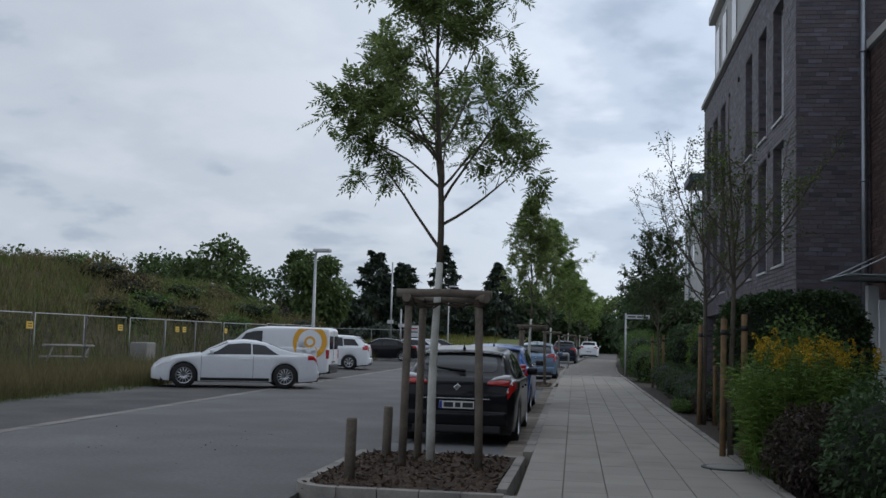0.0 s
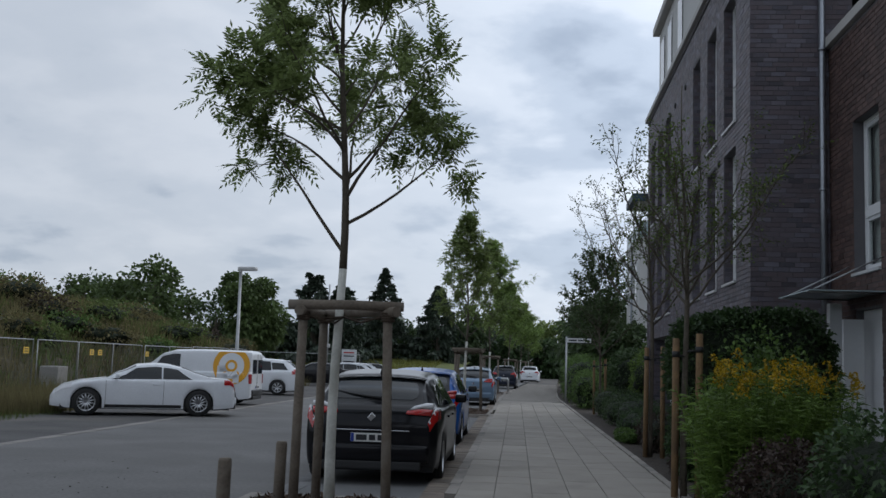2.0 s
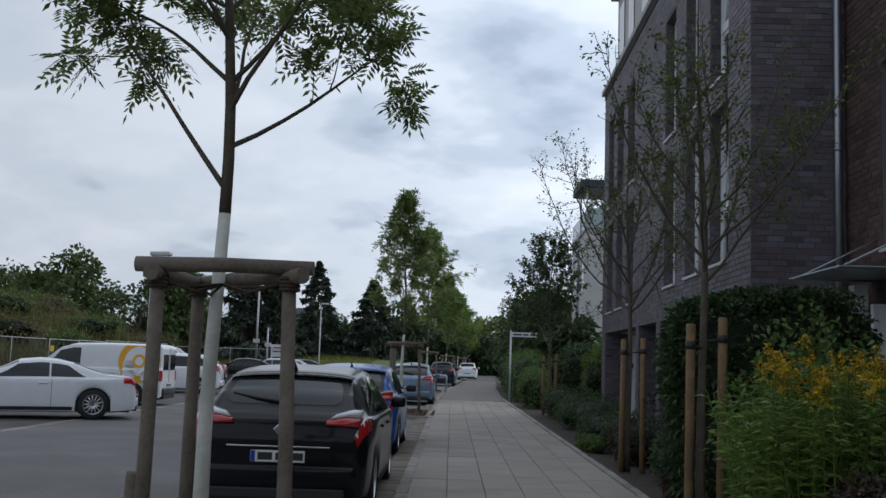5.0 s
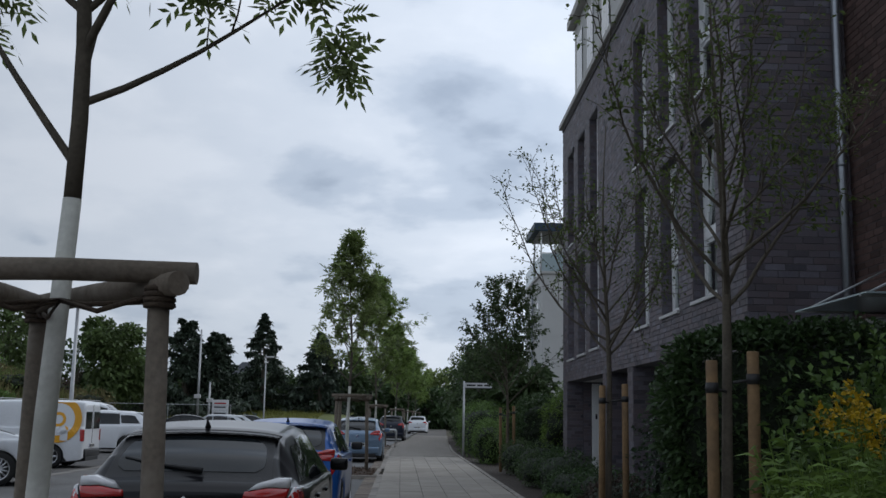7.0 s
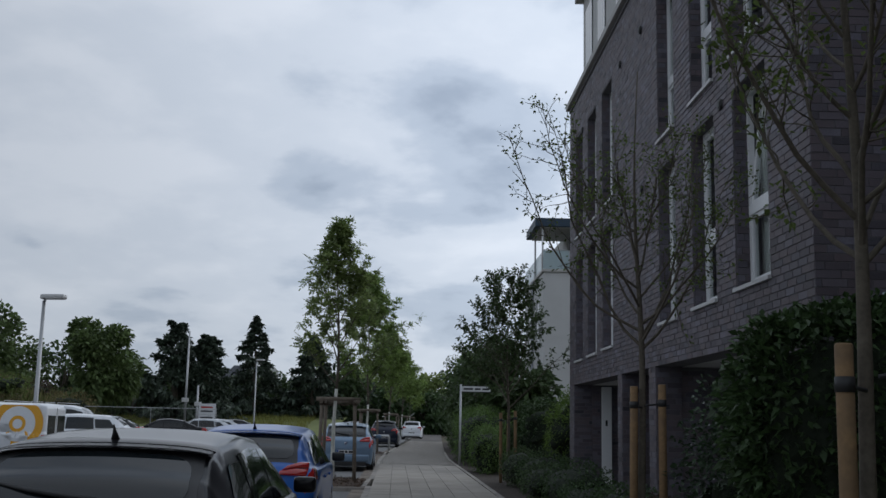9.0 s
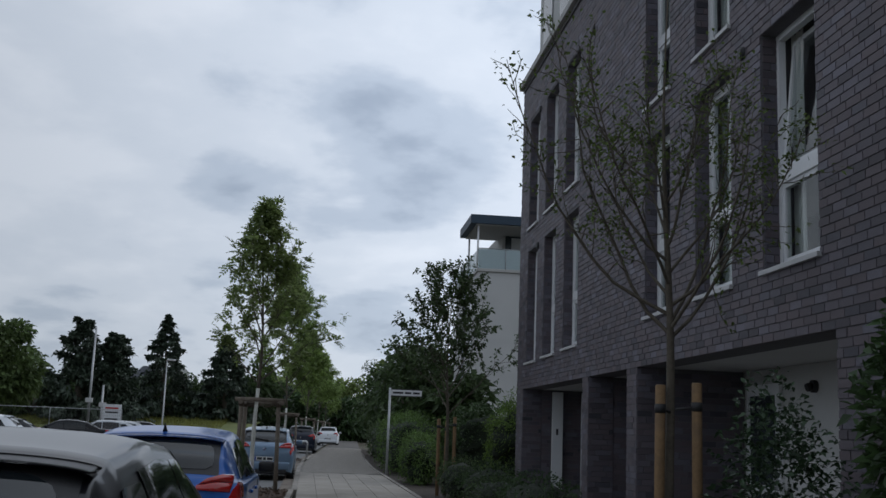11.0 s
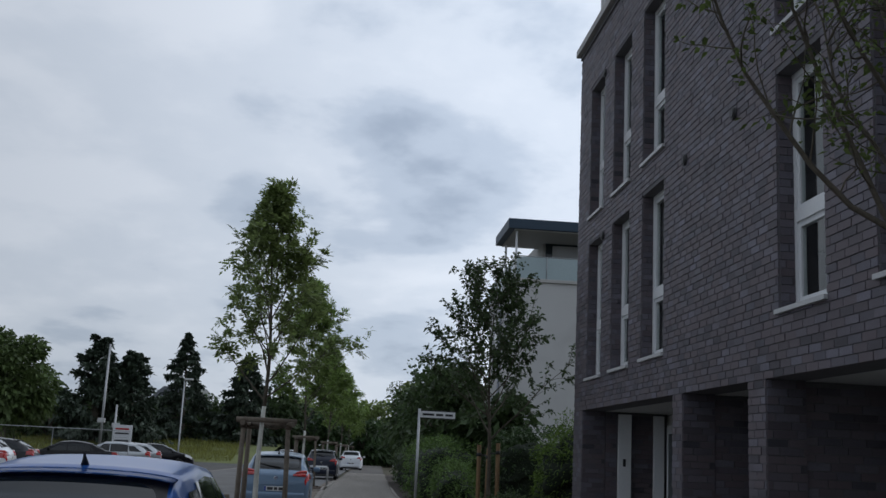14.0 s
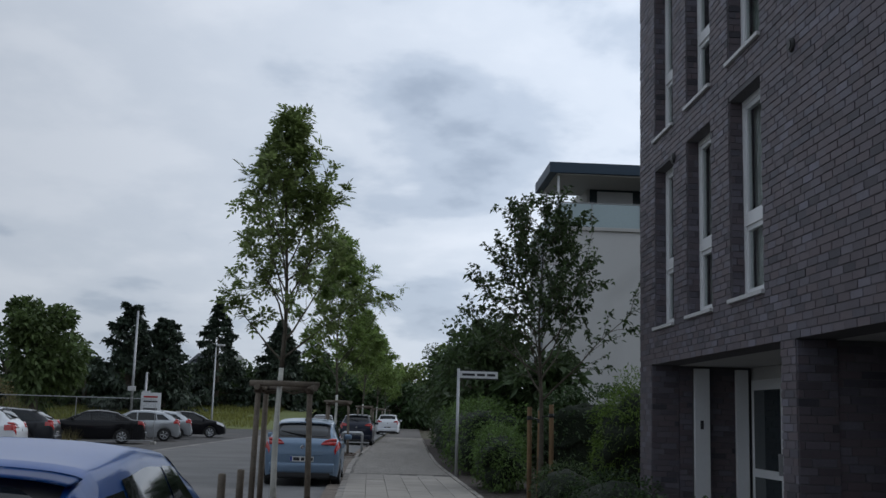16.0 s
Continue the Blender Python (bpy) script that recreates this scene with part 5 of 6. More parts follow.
prof_round = lambda s: 1.22 * (0.55 + 0.45 * math.sin(math.pi * min(1, s * 1.25 + 0.1))) * (1 - s * 0.72) + 0.12
prof_cone = lambda s: 1.28 * (0.72 + 0.28 * math.sin(math.pi * min(1.0, s * 1.6))) * (1 - s) ** 0.75 + 0.12
prof_wide = lambda s: 2.1 * (0.6 + 0.4 * math.sin(math.pi * min(1.0, s * 1.4))) * (1 - s) ** 0.6 + 0.15
T1, T2, T3 = (-1.79, 11.87), (-2.00, 35.3), (-2.20, 58.9)
GUARD1 = (-1.72, 11.55)
young_tree("street_tree", pose(*T1, 0.12), "young ash tree with whitewashed lower trunk and feathered leaves", 2.85, 7.1, prof_round, 11, M_LEAF, 24, 0.052, 2900, explicit=((2.48, 182, 52, 1.8), (2.77, 33, 33, 1.5), (2.9, 100, 62, 2.4), (3.2, 15, 45, 1.2), (3.2, 168, 38, 1.35), (3.7, 190, 35, 1.3), (4.2, 160, 40, 1.15), (3.5, 215, 40, 1.2)), whitewash=2.33, group="street trees", leaf_len=0.22)
g1 = guard("tree_guard", pose(*GUARD1, 0.12), "weathered timber tree guard of stakes, logs and rope", "tree guards")
young_tree("street_tree", pose(*T2, 0.1), "slender young ash tree with a conical leafy crown", 2.5, 6.45, prof_cone, 23, M_LEAF, 38, 0.05, 1900, fade=0.85, explicit=((2.35, 10, 40, 1.5), (2.3, 175, 45, 1.3)), whitewash=2.2, group="street trees", leaf_len=0.19, pairs=3, leaflet=(0.5, 0.24))
copy_thing(g1, pose(*T2, 0.1))
young_tree("street_tree", pose(*T3, 0.1), "slender young ash tree with bright leaves", 2.4, 8.6, prof_wide, 37, M_LEAF2, 36, 0.06, 3000, fade=0.85, whitewash=2.2, group="street trees", leaf_len=0.22, pairs=3, leaflet=(0.55, 0.27))
copy_thing(g1, pose(*T3, 0.1))
for i, y in enumerate((82.5, 106, 130)):
    x, _ = S(-1.6, y)
    young_tree("street_tree", pose(x, y, 0.1), "young ash tree with bright leaves along the street", 2.3, 7.8, prof_wide, 41 + i, M_LEAF2, 30, 0.06, 3000, whitewash=2.1, group="street trees", leaf_len=0.28, pairs=2, leaflet=(0.65, 0.36))
    copy_thing(g1, pose(x, y, 0.1))
tree_pit(10.05, 13.35, 2600, 3)
tree_pit(33.5, 36.9, 1200, 4)
tree_pit(57.1, 60.5, 300, 5)
for x, y in ((-2.42, 10.49), (-2.42, 12.45), (-2.62, 34.1), (-2.52, 35.3)):
    bollard(pose(x, y, 0.02, random.uniform(-1.5, 1.5), random.uniform(-1.5, 1.5), 0), "bollards at the tree beds")


# young multi-stemmed trees in the gardens
def staked_tree(x, y, seed, fork, top, leaves, lm, label, n=13, ln=0.047):
    young_tree("garden_tree", pose(x, y, 0.08), label, fork, top, lambda s: 0.8, seed, lm, n, 0.044, leaves, "simple", group="garden trees", leaf_len=ln, subs=19, stem_split=True, fade=0.3)


staked_tree(1.88, 14.45, 5, 2.22, 5.0, 3300, M_OLIVE, "thin young tree with upright bare twigs and sparse leaves")
staked_tree(2.15, 20.35, 6, 2.24, 5.3, 3300, M_OLIVE, "thin young tree with upright bare twigs and sparse leaves", 15)
young_tree("garden_tree", pose(2.35, 37.0, 0.08), "bushy young tree with dark drooping leaves", 1.75, 5.3, lambda s: 1.7 * (1 - s * 0.66), 7, M_LEAFD, 40, 0.05, 8000, "simple", group="garden trees", leaf_len=0.10, subs=8, upright=0.8)


def stake(x, y, h, r=0.042, lean=1.0):
    b = tube(bmesh.new(), [(0, 0, -0.2), (0, 0, h - 0.01), (0, 0, h)], [r, r * 0.97, r * 0.85], 12)
    ob = put(b, "tree_stake", M_STAKENEW, label="tan round wooden stake supporting a young tree", category="stake", group="tree stakes", at=pose(x, y, 0.08, random.uniform(-lean, lean), random.uniform(-lean, lean), 0))
    part("tie_band", tube(bmesh.new(), [(0, 0, h - 0.22), (0, 0, h - 0.15)], r * 1.08, 12), M_TRIM, ob, "black tie band")
    part("tie_strap", tube(bmesh.new(), [(0, 0, h - 0.19), ((1.88 - x if y < 17 else 2.15 - x if y < 30 else 2.35 - x) * 0.9, 0, h - 0.21)], 0.011, 5), M_TRIM, ob, "black rubber strap")


for x, y, h in ((1.77, 14.40, 1.86), (2.03, 14.35, 1.92), (2.06, 20.3, 1.87), (2.34, 20.2, 1.89), (2.17, 37.0, 1.75), (2.53, 36.9, 1.8), (2.37, 37.3, 1.7)):
    stake(x, y, h)


# ---- hedges, shrubs ----
def leafy(name, at, size, label, category, mat, n, leaf, seed, boxy=True, group="", core=0.82, aspect=0.5, lumps=0.12):
    """A shrub or hedge: an inner mass with shade in its dark colour, covered by many separate leaves. size: half x,
    half y, height.
    """
    rng = np.random.default_rng(seed)
    t = empty(name, at, label, category, group)
    sx, sy, h = size
    e = 5.0 if boxy else 2.2
    off = rng.uniform(0, 50)

    def surf(d):
        k = (np.abs(d[0]) ** e + np.abs(d[1]) ** e + np.abs(d[2]) ** e) ** (-1 / e)
        p = np.array([d[0] * k * sx, d[1] * k * sy, d[2] * k * h / 2])
        s = 1 + lumps * 1.6 * noise.noise(Vector((p[0] * 1.7 + off, p[1] * 1.7, p[2] * 1.7))) + lumps * 0.9 * noise.noise(Vector((p[0] * 5 + off, p[1] * 5, p[2] * 5)))
        return p * s
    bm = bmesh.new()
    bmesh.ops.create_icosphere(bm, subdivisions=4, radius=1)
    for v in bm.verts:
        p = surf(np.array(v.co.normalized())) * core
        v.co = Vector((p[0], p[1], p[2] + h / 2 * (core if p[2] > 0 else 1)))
    part("inner_mass", bm, M_CORE, t, "solid inner mass coloured dark for the shade between leaves", True)
    D = rng.normal(size=(n, 3))
    D[:, 0] *= sx; D[:, 1] *= sy; D[:, 2] *= h / 2
    D = np.c_[D[:, 0] / sx ** 0.6, D[:, 1] / sy ** 0.6, np.abs(D[:, 2]) * 1.0 * np.where(rng.random(n) < 0.42, -1, 1) / (h / 2) ** 0.6]
    D /= np.linalg.norm(D, axis=1, keepdims=True)
    P = np.array([surf(d) for d in D]) * rng.uniform(core - 0.04, 1.03, (n, 1))
    P[:, 2] += h / 2
    out = D * np.array([1 / sx, 1 / sy, 2 / h]) 
    out /= np.linalg.norm(out, axis=1, keepdims=True)
    V = leaf_quads(rng, P, out + rng.normal(size=(n, 3)) * 0.8 + np.array([0, 0, 0.25]), leaf, leaf * aspect)
    from_quads("foliage", V, 4, mat, t)
    return t


leafy("beech_hedge", pose(3.12, 16.72, 0.05), (1.08, 0.42, 2.32), "tall dark clipped beech hedge beside the entrance", "hedge", M_HEDGE, 16000, 0.085, 1, True, core=0.9, lumps=0.07)
leafy("goldenrod_leaves_shrub", pose(2.72, 14.0, 0.05), (0.72, 0.62, 1.85), "light green leafy shrub behind the goldenrod", "shrub", M_SHRUB, 3600, 0.085, 2, False, core=0.6, lumps=0.3)
leafy("laurel_shrub", pose(2.95, 20.05, 0.05), (0.50, 0.45, 1.85), "glossy dark laurel shrub in front of the recess", "shrub", M_LAUREL, 2800, 0.07, 3, False, core=0.5, lumps=0.25)
leafy("dark_shrub", pose(2.75, 9.9, 0.05), (0.62, 0.8, 1.2), "dark green leafy shrub at the pavement edge", "shrub", M_HEDGE, 3600, 0.075, 4, False)
leafy("purple_shrub", pose(2.35, 11.3, 0.05), (0.50, 0.75, 0.95), "low red-brown leaved shrub", "shrub", M_LEAFDD, 5600, 0.055, 5, False, core=0.7)
leafy("dark_shrub", pose(2.7, 15.4, 0.05), (0.42, 0.5, 0.9), "dark green leafy shrub under the young tree", "shrub", M_HEDGE, 1800, 0.07, 6, False)
SH = "low shrubs in the front gardens"
for i, (x, y, a, b, h, m) in enumerate(((2.35, 17.2, 0.25, 0.5, 0.45, M_LEAFDD), (2.65, 18.9, 0.42, 0.6, 0.75, M_HEDGE), (2.5, 21.6, 0.45, 0.75, 0.75, M_LEAFDD), (2.75, 23.6, 0.55, 0.9, 0.8, M_HEDGE), (2.6, 25.8, 0.55, 1.0, 0.7, M_HEDGE), (2.1, 24.3, 0.22, 0.8, 0.3, M_SHRUB), (2.7, 28.0, 0.6, 1.0, 0.95, M_HEDGE), (2.55, 30.5, 0.55, 1.1, 0.8, M_LEAFD), (2.8, 33.0, 0.6, 1.2, 0.95, M_HEDGE), (2.5, 35.4, 0.5, 1.1, 0.95, M_LEAFD))):
    leafy("garden_shrub", pose(x, y, 0.04), (a, b, h), ("low red-brown leaved shrub" if m is M_LEAFDD else "low pale green ground cover" if m is M_SHRUB else "low dark green garden shrub") + " beside the pavement", "shrub", m, 1700, 0.06, 50 + i, False, SH)
leafy("garden_hedge", pose(4.6, 42.5, 0.03), (1.5, 0.8, 2.35), "dark green hedge in front of the white house", "hedge", M_HEDGE, 5200, 0.10, 8, True, lumps=0.1)
leafy("bright_shrub", pose(4.1, 37.6, 0.03), (0.75, 0.8, 2.3), "light green feathery shrub at the house corner", "shrub", M_GOLDLEAF, 4200, 0.11, 9, False, aspect=0.25, lumps=0.25)
leafy("bright_shrub", pose(2.25, 42.3, 0.03), (0.6, 1.6, 1.45), "light green shrub beside the street sign", "shrub", M_SHRUB, 4200, 0.08, 10, False, lumps=0.2)
leafy("garden_hedge", pose(2.55, 51.0, 0.03), (0.95, 4.6, 2.1), "green hedge along the pavement", "hedge", M_SHRUB, 7500, 0.10, 11, True, lumps=0.12)
leafy("garden_hedge", pose(2.95, 66.0, 0.03), (1.0, 9.0, 1.9), "green hedge along the pavement", "hedge", M_LEAFD, 6000, 0.14, 12, True, lumps=0.15)


def goldenrod(x, y, n, seed):
    rng = np.random.default_rng(seed)
    t = empty("goldenrod", pose(x, y, 0.06), "tall goldenrod clump with yellow flower plumes", "plant")
    bm = bmesh.new()
    LP, LD, FP, FD = [], [], [], []
    for i in range(n):
        a, q = rng.uniform(0, 6.28), math.sqrt(rng.random())
        bx, by = 0.42 * q * math.cos(a), 0.5 * q * math.sin(a)
        h = rng.uniform(1.22, 1.68) * (1 - 0.12 * q)
        d = np.array([bx * 0.45, by * 0.45, 1.0])
        pts = limb_path(rng, (bx, by, 0), d, h, 6, 0.1)
        tube(bm, pts, [0.006] * 5 + [0.004, 0.003], 4, False)
        for k in range(62):
            s = rng.uniform(0.12, 0.95) * 6
            i0 = min(5, int(s))
            LP.append(pts[i0] + (pts[i0 + 1] - pts[i0]) * (s - i0))
            b = rng.uniform(0, 6.28)
            LD.append((math.cos(b), math.sin(b), 0.35))
        if h > 1.36 and rng.random() < 0.42:
            tip = pts[-1]
            for br in range(6):
                b = rng.uniform(0, 6.28)
                o = np.array([math.cos(b), math.sin(b), 0.25]) * rng.uniform(0.04, 0.11)
                for k in range(9):
                    s = k / 9
                    FP.append(tip + o * s + np.array([0, 0, 0.10 * s - 0.14 * s * s - 0.03 * br + 0.08]))
                    FD.append(rng.normal(size=3) + np.array([0, 0, 0.6]))
    put(bm, "stem_tangle", M_GOLDLEAF, t, kind="stuff")
    from_quads("leaves", leaf_quads(rng, np.array(LP), np.array(LD), 0.125, 0.022), 4, M_GOLDLEAF, t)
    from_quads("flower_plume_mass", leaf_quads(rng, np.array(FP), np.array(FD), 0.027, 0.024, 0.0), 4, M_GOLD, t, label="yellow flower plumes", kind="stuff")


goldenrod(2.22, 12.5, 130, 21)
goldenrod(2.78, 12.7, 90, 22)
goldenrod(2.35, 13.1, 70, 23)


# ---- street furniture ----
def bike_hoop(x, y):
    b = tube(bmesh.new(), [(-0.42, 0, -0.1), (-0.42, 0, 0.72), (-0.36, 0, 0.8), (0.36, 0, 0.8), (0.42, 0, 0.72), (0.42, 0, -0.1)], 0.028, 10)
    put(b, "bike_hoop", M_GALV, label="galvanised steel cycle hoop set in the paving", category="cycle stand", group="cycle hoops", at=pose(x, y, 0.05))


for y in (61.8, 63.0, 64.4):
    bike_hoop(-1.65, y)
sign = empty("street_sign", pose(1.53, 46.0, 0), "grey steel post with a white street name blade", "sign")
part("post", tube(bmesh.new(), [(0, 0, -0.2), (0, 0, 2.86)], 0.038, 12), M_GALV, sign, "grey steel post")
blade = part("blade", boxed(0.03, 1.02, -0.014, 0.014, 2.62, 2.80, 0.006), M_SIGNWHITE, sign, "white name blade")
part("blade_rim", boxed(0.0, 1.05, -0.016, 0.016, 2.805, 2.83, 0.004), M_TRIM, sign)
part("blade_rim", boxed(0.0, 1.05, -0.016, 0.016, 2.59, 2.615, 0.004), M_TRIM, sign)
for x0, x1 in ((0.09, 0.42), (0.48, 0.68), (0.74, 0.95)):
    part("text_bar", boxed(x0, x1, -0.0175, -0.0145, 2.68, 2.74), M_INK, blade)
manhole = empty("manhole_cover", pose(1.66, 13.02, 0.118), "round iron manhole cover with concrete infill", "manhole")
part("ring", tube(bmesh.new(), [(0, 0, -0.02), (0, 0, 0.006)], 0.31, 32), M_TRIM, manhole, "iron ring")
part("infill", tube(bmesh.new(), [(0, 0, -0.01), (0, 0, 0.010)], 0.25, 32), M_CONCRETE, manhole, "concrete infill")


def street_lamp(x, y, h, arm, az, group="street lamps"):
    t = empty("street_lamp", pose(x, y, 0, 0, 0, az), "tall grey steel street lamp with a flat head", "street lamp", group)
    part("pole", tube(bmesh.new(), [(0, 0, -0.3), (0, 0, 1.2), (0, 0, h - 0.1)], [0.085, 0.07, 0.05], 10), M_GALV, t)
    part("arm", tube(bmesh.new(), [(0, 0, h - 0.15), (0.05, 0, h), (arm, 0, h + 0.02)], 0.04, 8), M_GALV, t)
    part("lamp_head", boxed(arm - 0.1, arm + 0.62, -0.13, 0.13, h - 0.06, h + 0.09, 0.05), M_SILL, t, "flat lamp head", True)


street_lamp(-10.75, 39.9, 4.85, 0.02, -10)
street_lamp(-14.05, 104, 6.7, 0.1, -10)
street_lamp(-16.5, 138, 6.7, 0.1, -10)


def plain_pole(x, y, h, boxes):
    t = empty("signal_pole", pose(x, y, 0), "tall slim grey pole with small boxes", "pole")
    part("pole", tube(bmesh.new(), [(0, 0, -0.3), (0, 0, h)], [0.10, 0.07], 8), M_GALV, t)
    for z, dx in boxes:
        part("box", boxed(dx - 0.25, dx + 0.25, -0.12, 0.12, z, z + 0.32, 0.03), M_SILL, t, "pale equipment box")


plain_pole(-17.6, 92, 8.2, ((2.7, -0.05),))
plain_pole(-16.7, 92, 4.0, ((2.4, 0.05),))
board = empty("notice_board", pose(-13.1, 77.3, 0, 0, 0, -6), "white notice board on splayed legs", "sign")
part("panel", boxed(-0.55, 0.55, -0.03, 0.03, 1.25, 2.42, 0.01), M_SIGNWHITE, board, "white panel")
for z in (2.15, 1.9, 1.5):
    part("text_bar", boxed(-0.4, 0.38, -0.036, -0.031, z, z + 0.09), M_RED if z > 2.1 else M_INK, board)
for sx in (-1, 1):
    part("leg", tube(bmesh.new(), [(sx * 0.4, 0, 1.4), (sx * 0.75, 0.1, -0.1)], 0.05, 6), M_SIGNWHITE, board)


# ---- construction fence ----
def fence_panel():
    """A mesh fence panel 3.4 m long on y, on two concrete feet."""
    t = empty("construction_fence", pose(0, 0, 0), "galvanised mesh construction fence panel on concrete feet", "fence", "construction fence panels")
    part("frame", tube(bmesh.new(), [(0, 0, 0.1), (0, 0, 2.0), (0, 3.4, 2.0), (0, 3.4, 0.1)], 0.021, 8), M_GALV, t, "tube frame")
    part("lower_rail", tube(bmesh.new(), [(0, 0, 0.16), (0, 3.4, 0.16)], 0.017, 6), M_GALV, t)
    bm = bmesh.new()
    for k in range(1, 34):
        y = k * 0.1
        box(bm, -0.0022, 0.0022, y - 0.0022, y + 0.0022, 0.17, 1.99)
    for k in range(1, 9):
        box(bm, -0.002, 0.002, 0.02, 3.38, 0.2 * k + 0.1, 0.2 * k + 0.104)
    part("mesh", bm, M_WIRE, t, "thin wire mesh")
    for y in (0, 3.4):
        part("foot", boxed(-0.32, 0.32, y - 0.11, y + 0.11, -0.06, 0.13, 0.02), M_CONCRETE, t, "concrete foot")
    return t


f0 = fence_panel()
f0.matrix_basis = pose(-17.0, 16.4, 0, 0, 0, 1.0)
yy = 19.9
fx = -17.05
while yy < 64:
    copy_thing(f0, pose(fx + random.uniform(-0.06, 0.06), yy, mound(fx, yy) * 0.2, 0, 0, random.uniform(-1.2, 1.8)))
    yy += 3.5
    fx -= 0.03
for k in range(2):
    copy_thing(f0, pose(-17.35 + k * 3.4, 66.0 + k * 0.35, 0, 0, 0, -84))
for y in (30.0, 36.4, 41.9, 42.7, 48.0, 53.5):
    s = put(boxed(-0.006, 0.006, -0.20, 0.20, -0.11, 0.11, 0.003), "warning_sign", M_YELLOWSIGN, label="small yellow notice hung on the mesh fence", category="sign", group="yellow fence notices", at=pose(-17.0 - (y - 20) * 0.0085 + 0.06, y, 1.62, 0, 0, 1))
    for z in (0.03, -0.05):
        part("text_bar", boxed(0.0065, 0.009, -0.13, 0.13, z, z + 0.03), M_INK, s)
put(boxed(-0.35, 0.35, -0.65, 0.65, -0.1, 1.05, 0.05), "concrete_block", M_CONCRETE, label="weathered pale concrete block standing in the weeds", category="block", at=pose(-18.2, 41.0, 0.0, 0, 0, 8))
bench = empty("timber_trestle", pose(-18.3, 35.0, 0.1, 0, 0, 80), "grey timber trestle lying in the weeds behind the fence", "trestle")
for x0 in (-1.0, 1.0):
    part("leg", tube(bmesh.new(), [(x0, 0.3, -0.1), (x0 + 0.15, 0, 0.85)], 0.04, 6), M_CONCRETE, bench)
part("beam", tube(bmesh.new(), [(-1.4, 0, 0.85), (1.4, 0, 0.82)], 0.05, 6), M_CONCRETE, bench)
part("beam", tube(bmesh.new(), [(-1.3, 0.2, 0.45), (1.3, 0.2, 0.42)], 0.04, 6), M_CONCRETE, bench)


# ---- distant trees, house ----
def big_tree(name, x, y, h, w, seed, mat, label, n=2600, leaf=0.45, base=0.18, kind="round", group="distant trees", z0=0.0):
    rng = np.random.default_rng(seed)
    t = empty(name, pose(x, y, z0), label, "tree", group)
    bm = bmesh.new()
    tube(bm, [(0, 0, -0.3), (0.1, 0, h * 0.3), (0, 0.1, h * 0.75)], [w * 0.045 + 0.05, w * 0.035 + 0.03, 0.04], 8)
    P = []
    if kind == "round":
        k = 22
        for i in range(k):
            a, s = rng.uniform(0, 6.28), rng.uniform(0.0, 1.0)
            z = h * (base + (1 - base) * (0.12 + 0.76 * s))
            rr = w / 2 * (0.25 + 0.75 * math.sin(math.pi * (0.15 + 0.75 * s))) * 0.72
            c = np.array([rr * math.cos(a) * rng.uniform(0.4, 1), rr * math.sin(a) * rng.uniform(0.4, 1), z])
            tube(bm, [(0, 0, h * 0.25), Vector(c * np.array([0.5, 0.5, 0.85])), Vector(c)], [0.06, 0.04, 0.02], 5, False)
            q = rng.normal(size=(n // k, 3))
            q /= np.linalg.norm(q, axis=1, keepdims=True)
            P.append(c + q * rng.uniform(0.55, 1.0, (len(q), 1)) * w * rng.uniform(0.13, 0.21) * np.array([1, 1, 0.8]))
    else:
        k = 60
        for i in range(k):
            s = (i + 0.5) / k
            z = h * (base + (1 - base) * s)
            a = i * 2.4 + rng.uniform(-0.4, 0.4)
            ln = w / 2 * (1.06 * (1 - s) ** 0.8 if kind == "spire" else (0.72 + 0.28 * math.sin(s * 17 + seed)) * (1.0 - s * 0.82)) * rng.uniform(0.75, 1.1) + 0.05
            e = np.array([math.cos(a) * ln, math.sin(a) * ln, z + (0.22 if kind == "pine" else -0.12) * ln])
            tube(bm, [(0, 0, z), Vector(e)], [0.05, 0.015], 4, False)
            m = n // k
            f = rng.uniform(0.2, 1.05, (m, 1)) ** 0.7
            P.append(np.array([0, 0, z]) * (1 - f) + e * f + rng.normal(size=(m, 3)) * np.array([0.16, 0.16, 0.06]) * (0.14 * w + 0.25) * (0.5 + f) * (1.15 - s))
    part("trunk", bm, M_BARK, t)
    P = np.concatenate(P)
    c = np.array([0, 0, h * 0.55])
    D = (P - c) / np.array([w, w, h]) + rng.normal(size=P.shape) * 0.35
    from_quads("crown", leaf_quads(rng, P, D, leaf, leaf * 0.62), 4, mat, t)
    return t


big_tree("broadleaf_tree", -28.8, 105.8, 10.6, 9.5, 1, M_LEAFM, "large round green broadleaf tree", 7000, 0.55, 0.05)
big_tree("dark_conifer", -25.9, 124.8, 11.5, 12.5, 2, M_CONIFER, "ragged dark conifer at the meadow edge", 9000, 0.55, 0.05, "pine")
big_tree("dark_conifer", -22.4, 124.8, 10.1, 11.0, 12, M_CONIFER, "ragged dark conifer at the meadow edge", 8000, 0.55, 0.05, "pine")
big_tree("spire_conifer", -18.4, 132, 13.2, 8.4, 3, M_CONIFER, "tall pointed dark conifer", 7500, 0.5, 0.05, "spire")
big_tree("dark_conifer", -11.6, 132, 11.0, 9, 4, M_CONIFER, "broad dark conifer behind the street trees", 6500, 0.6, 0.05, "spire")
big_tree("dark_conifer", -8.4, 136, 9.4, 8, 14, M_LEAFD, "dark broad tree behind the street trees", 2600, 0.6, 0.05)
rr_ = random.Random(8)
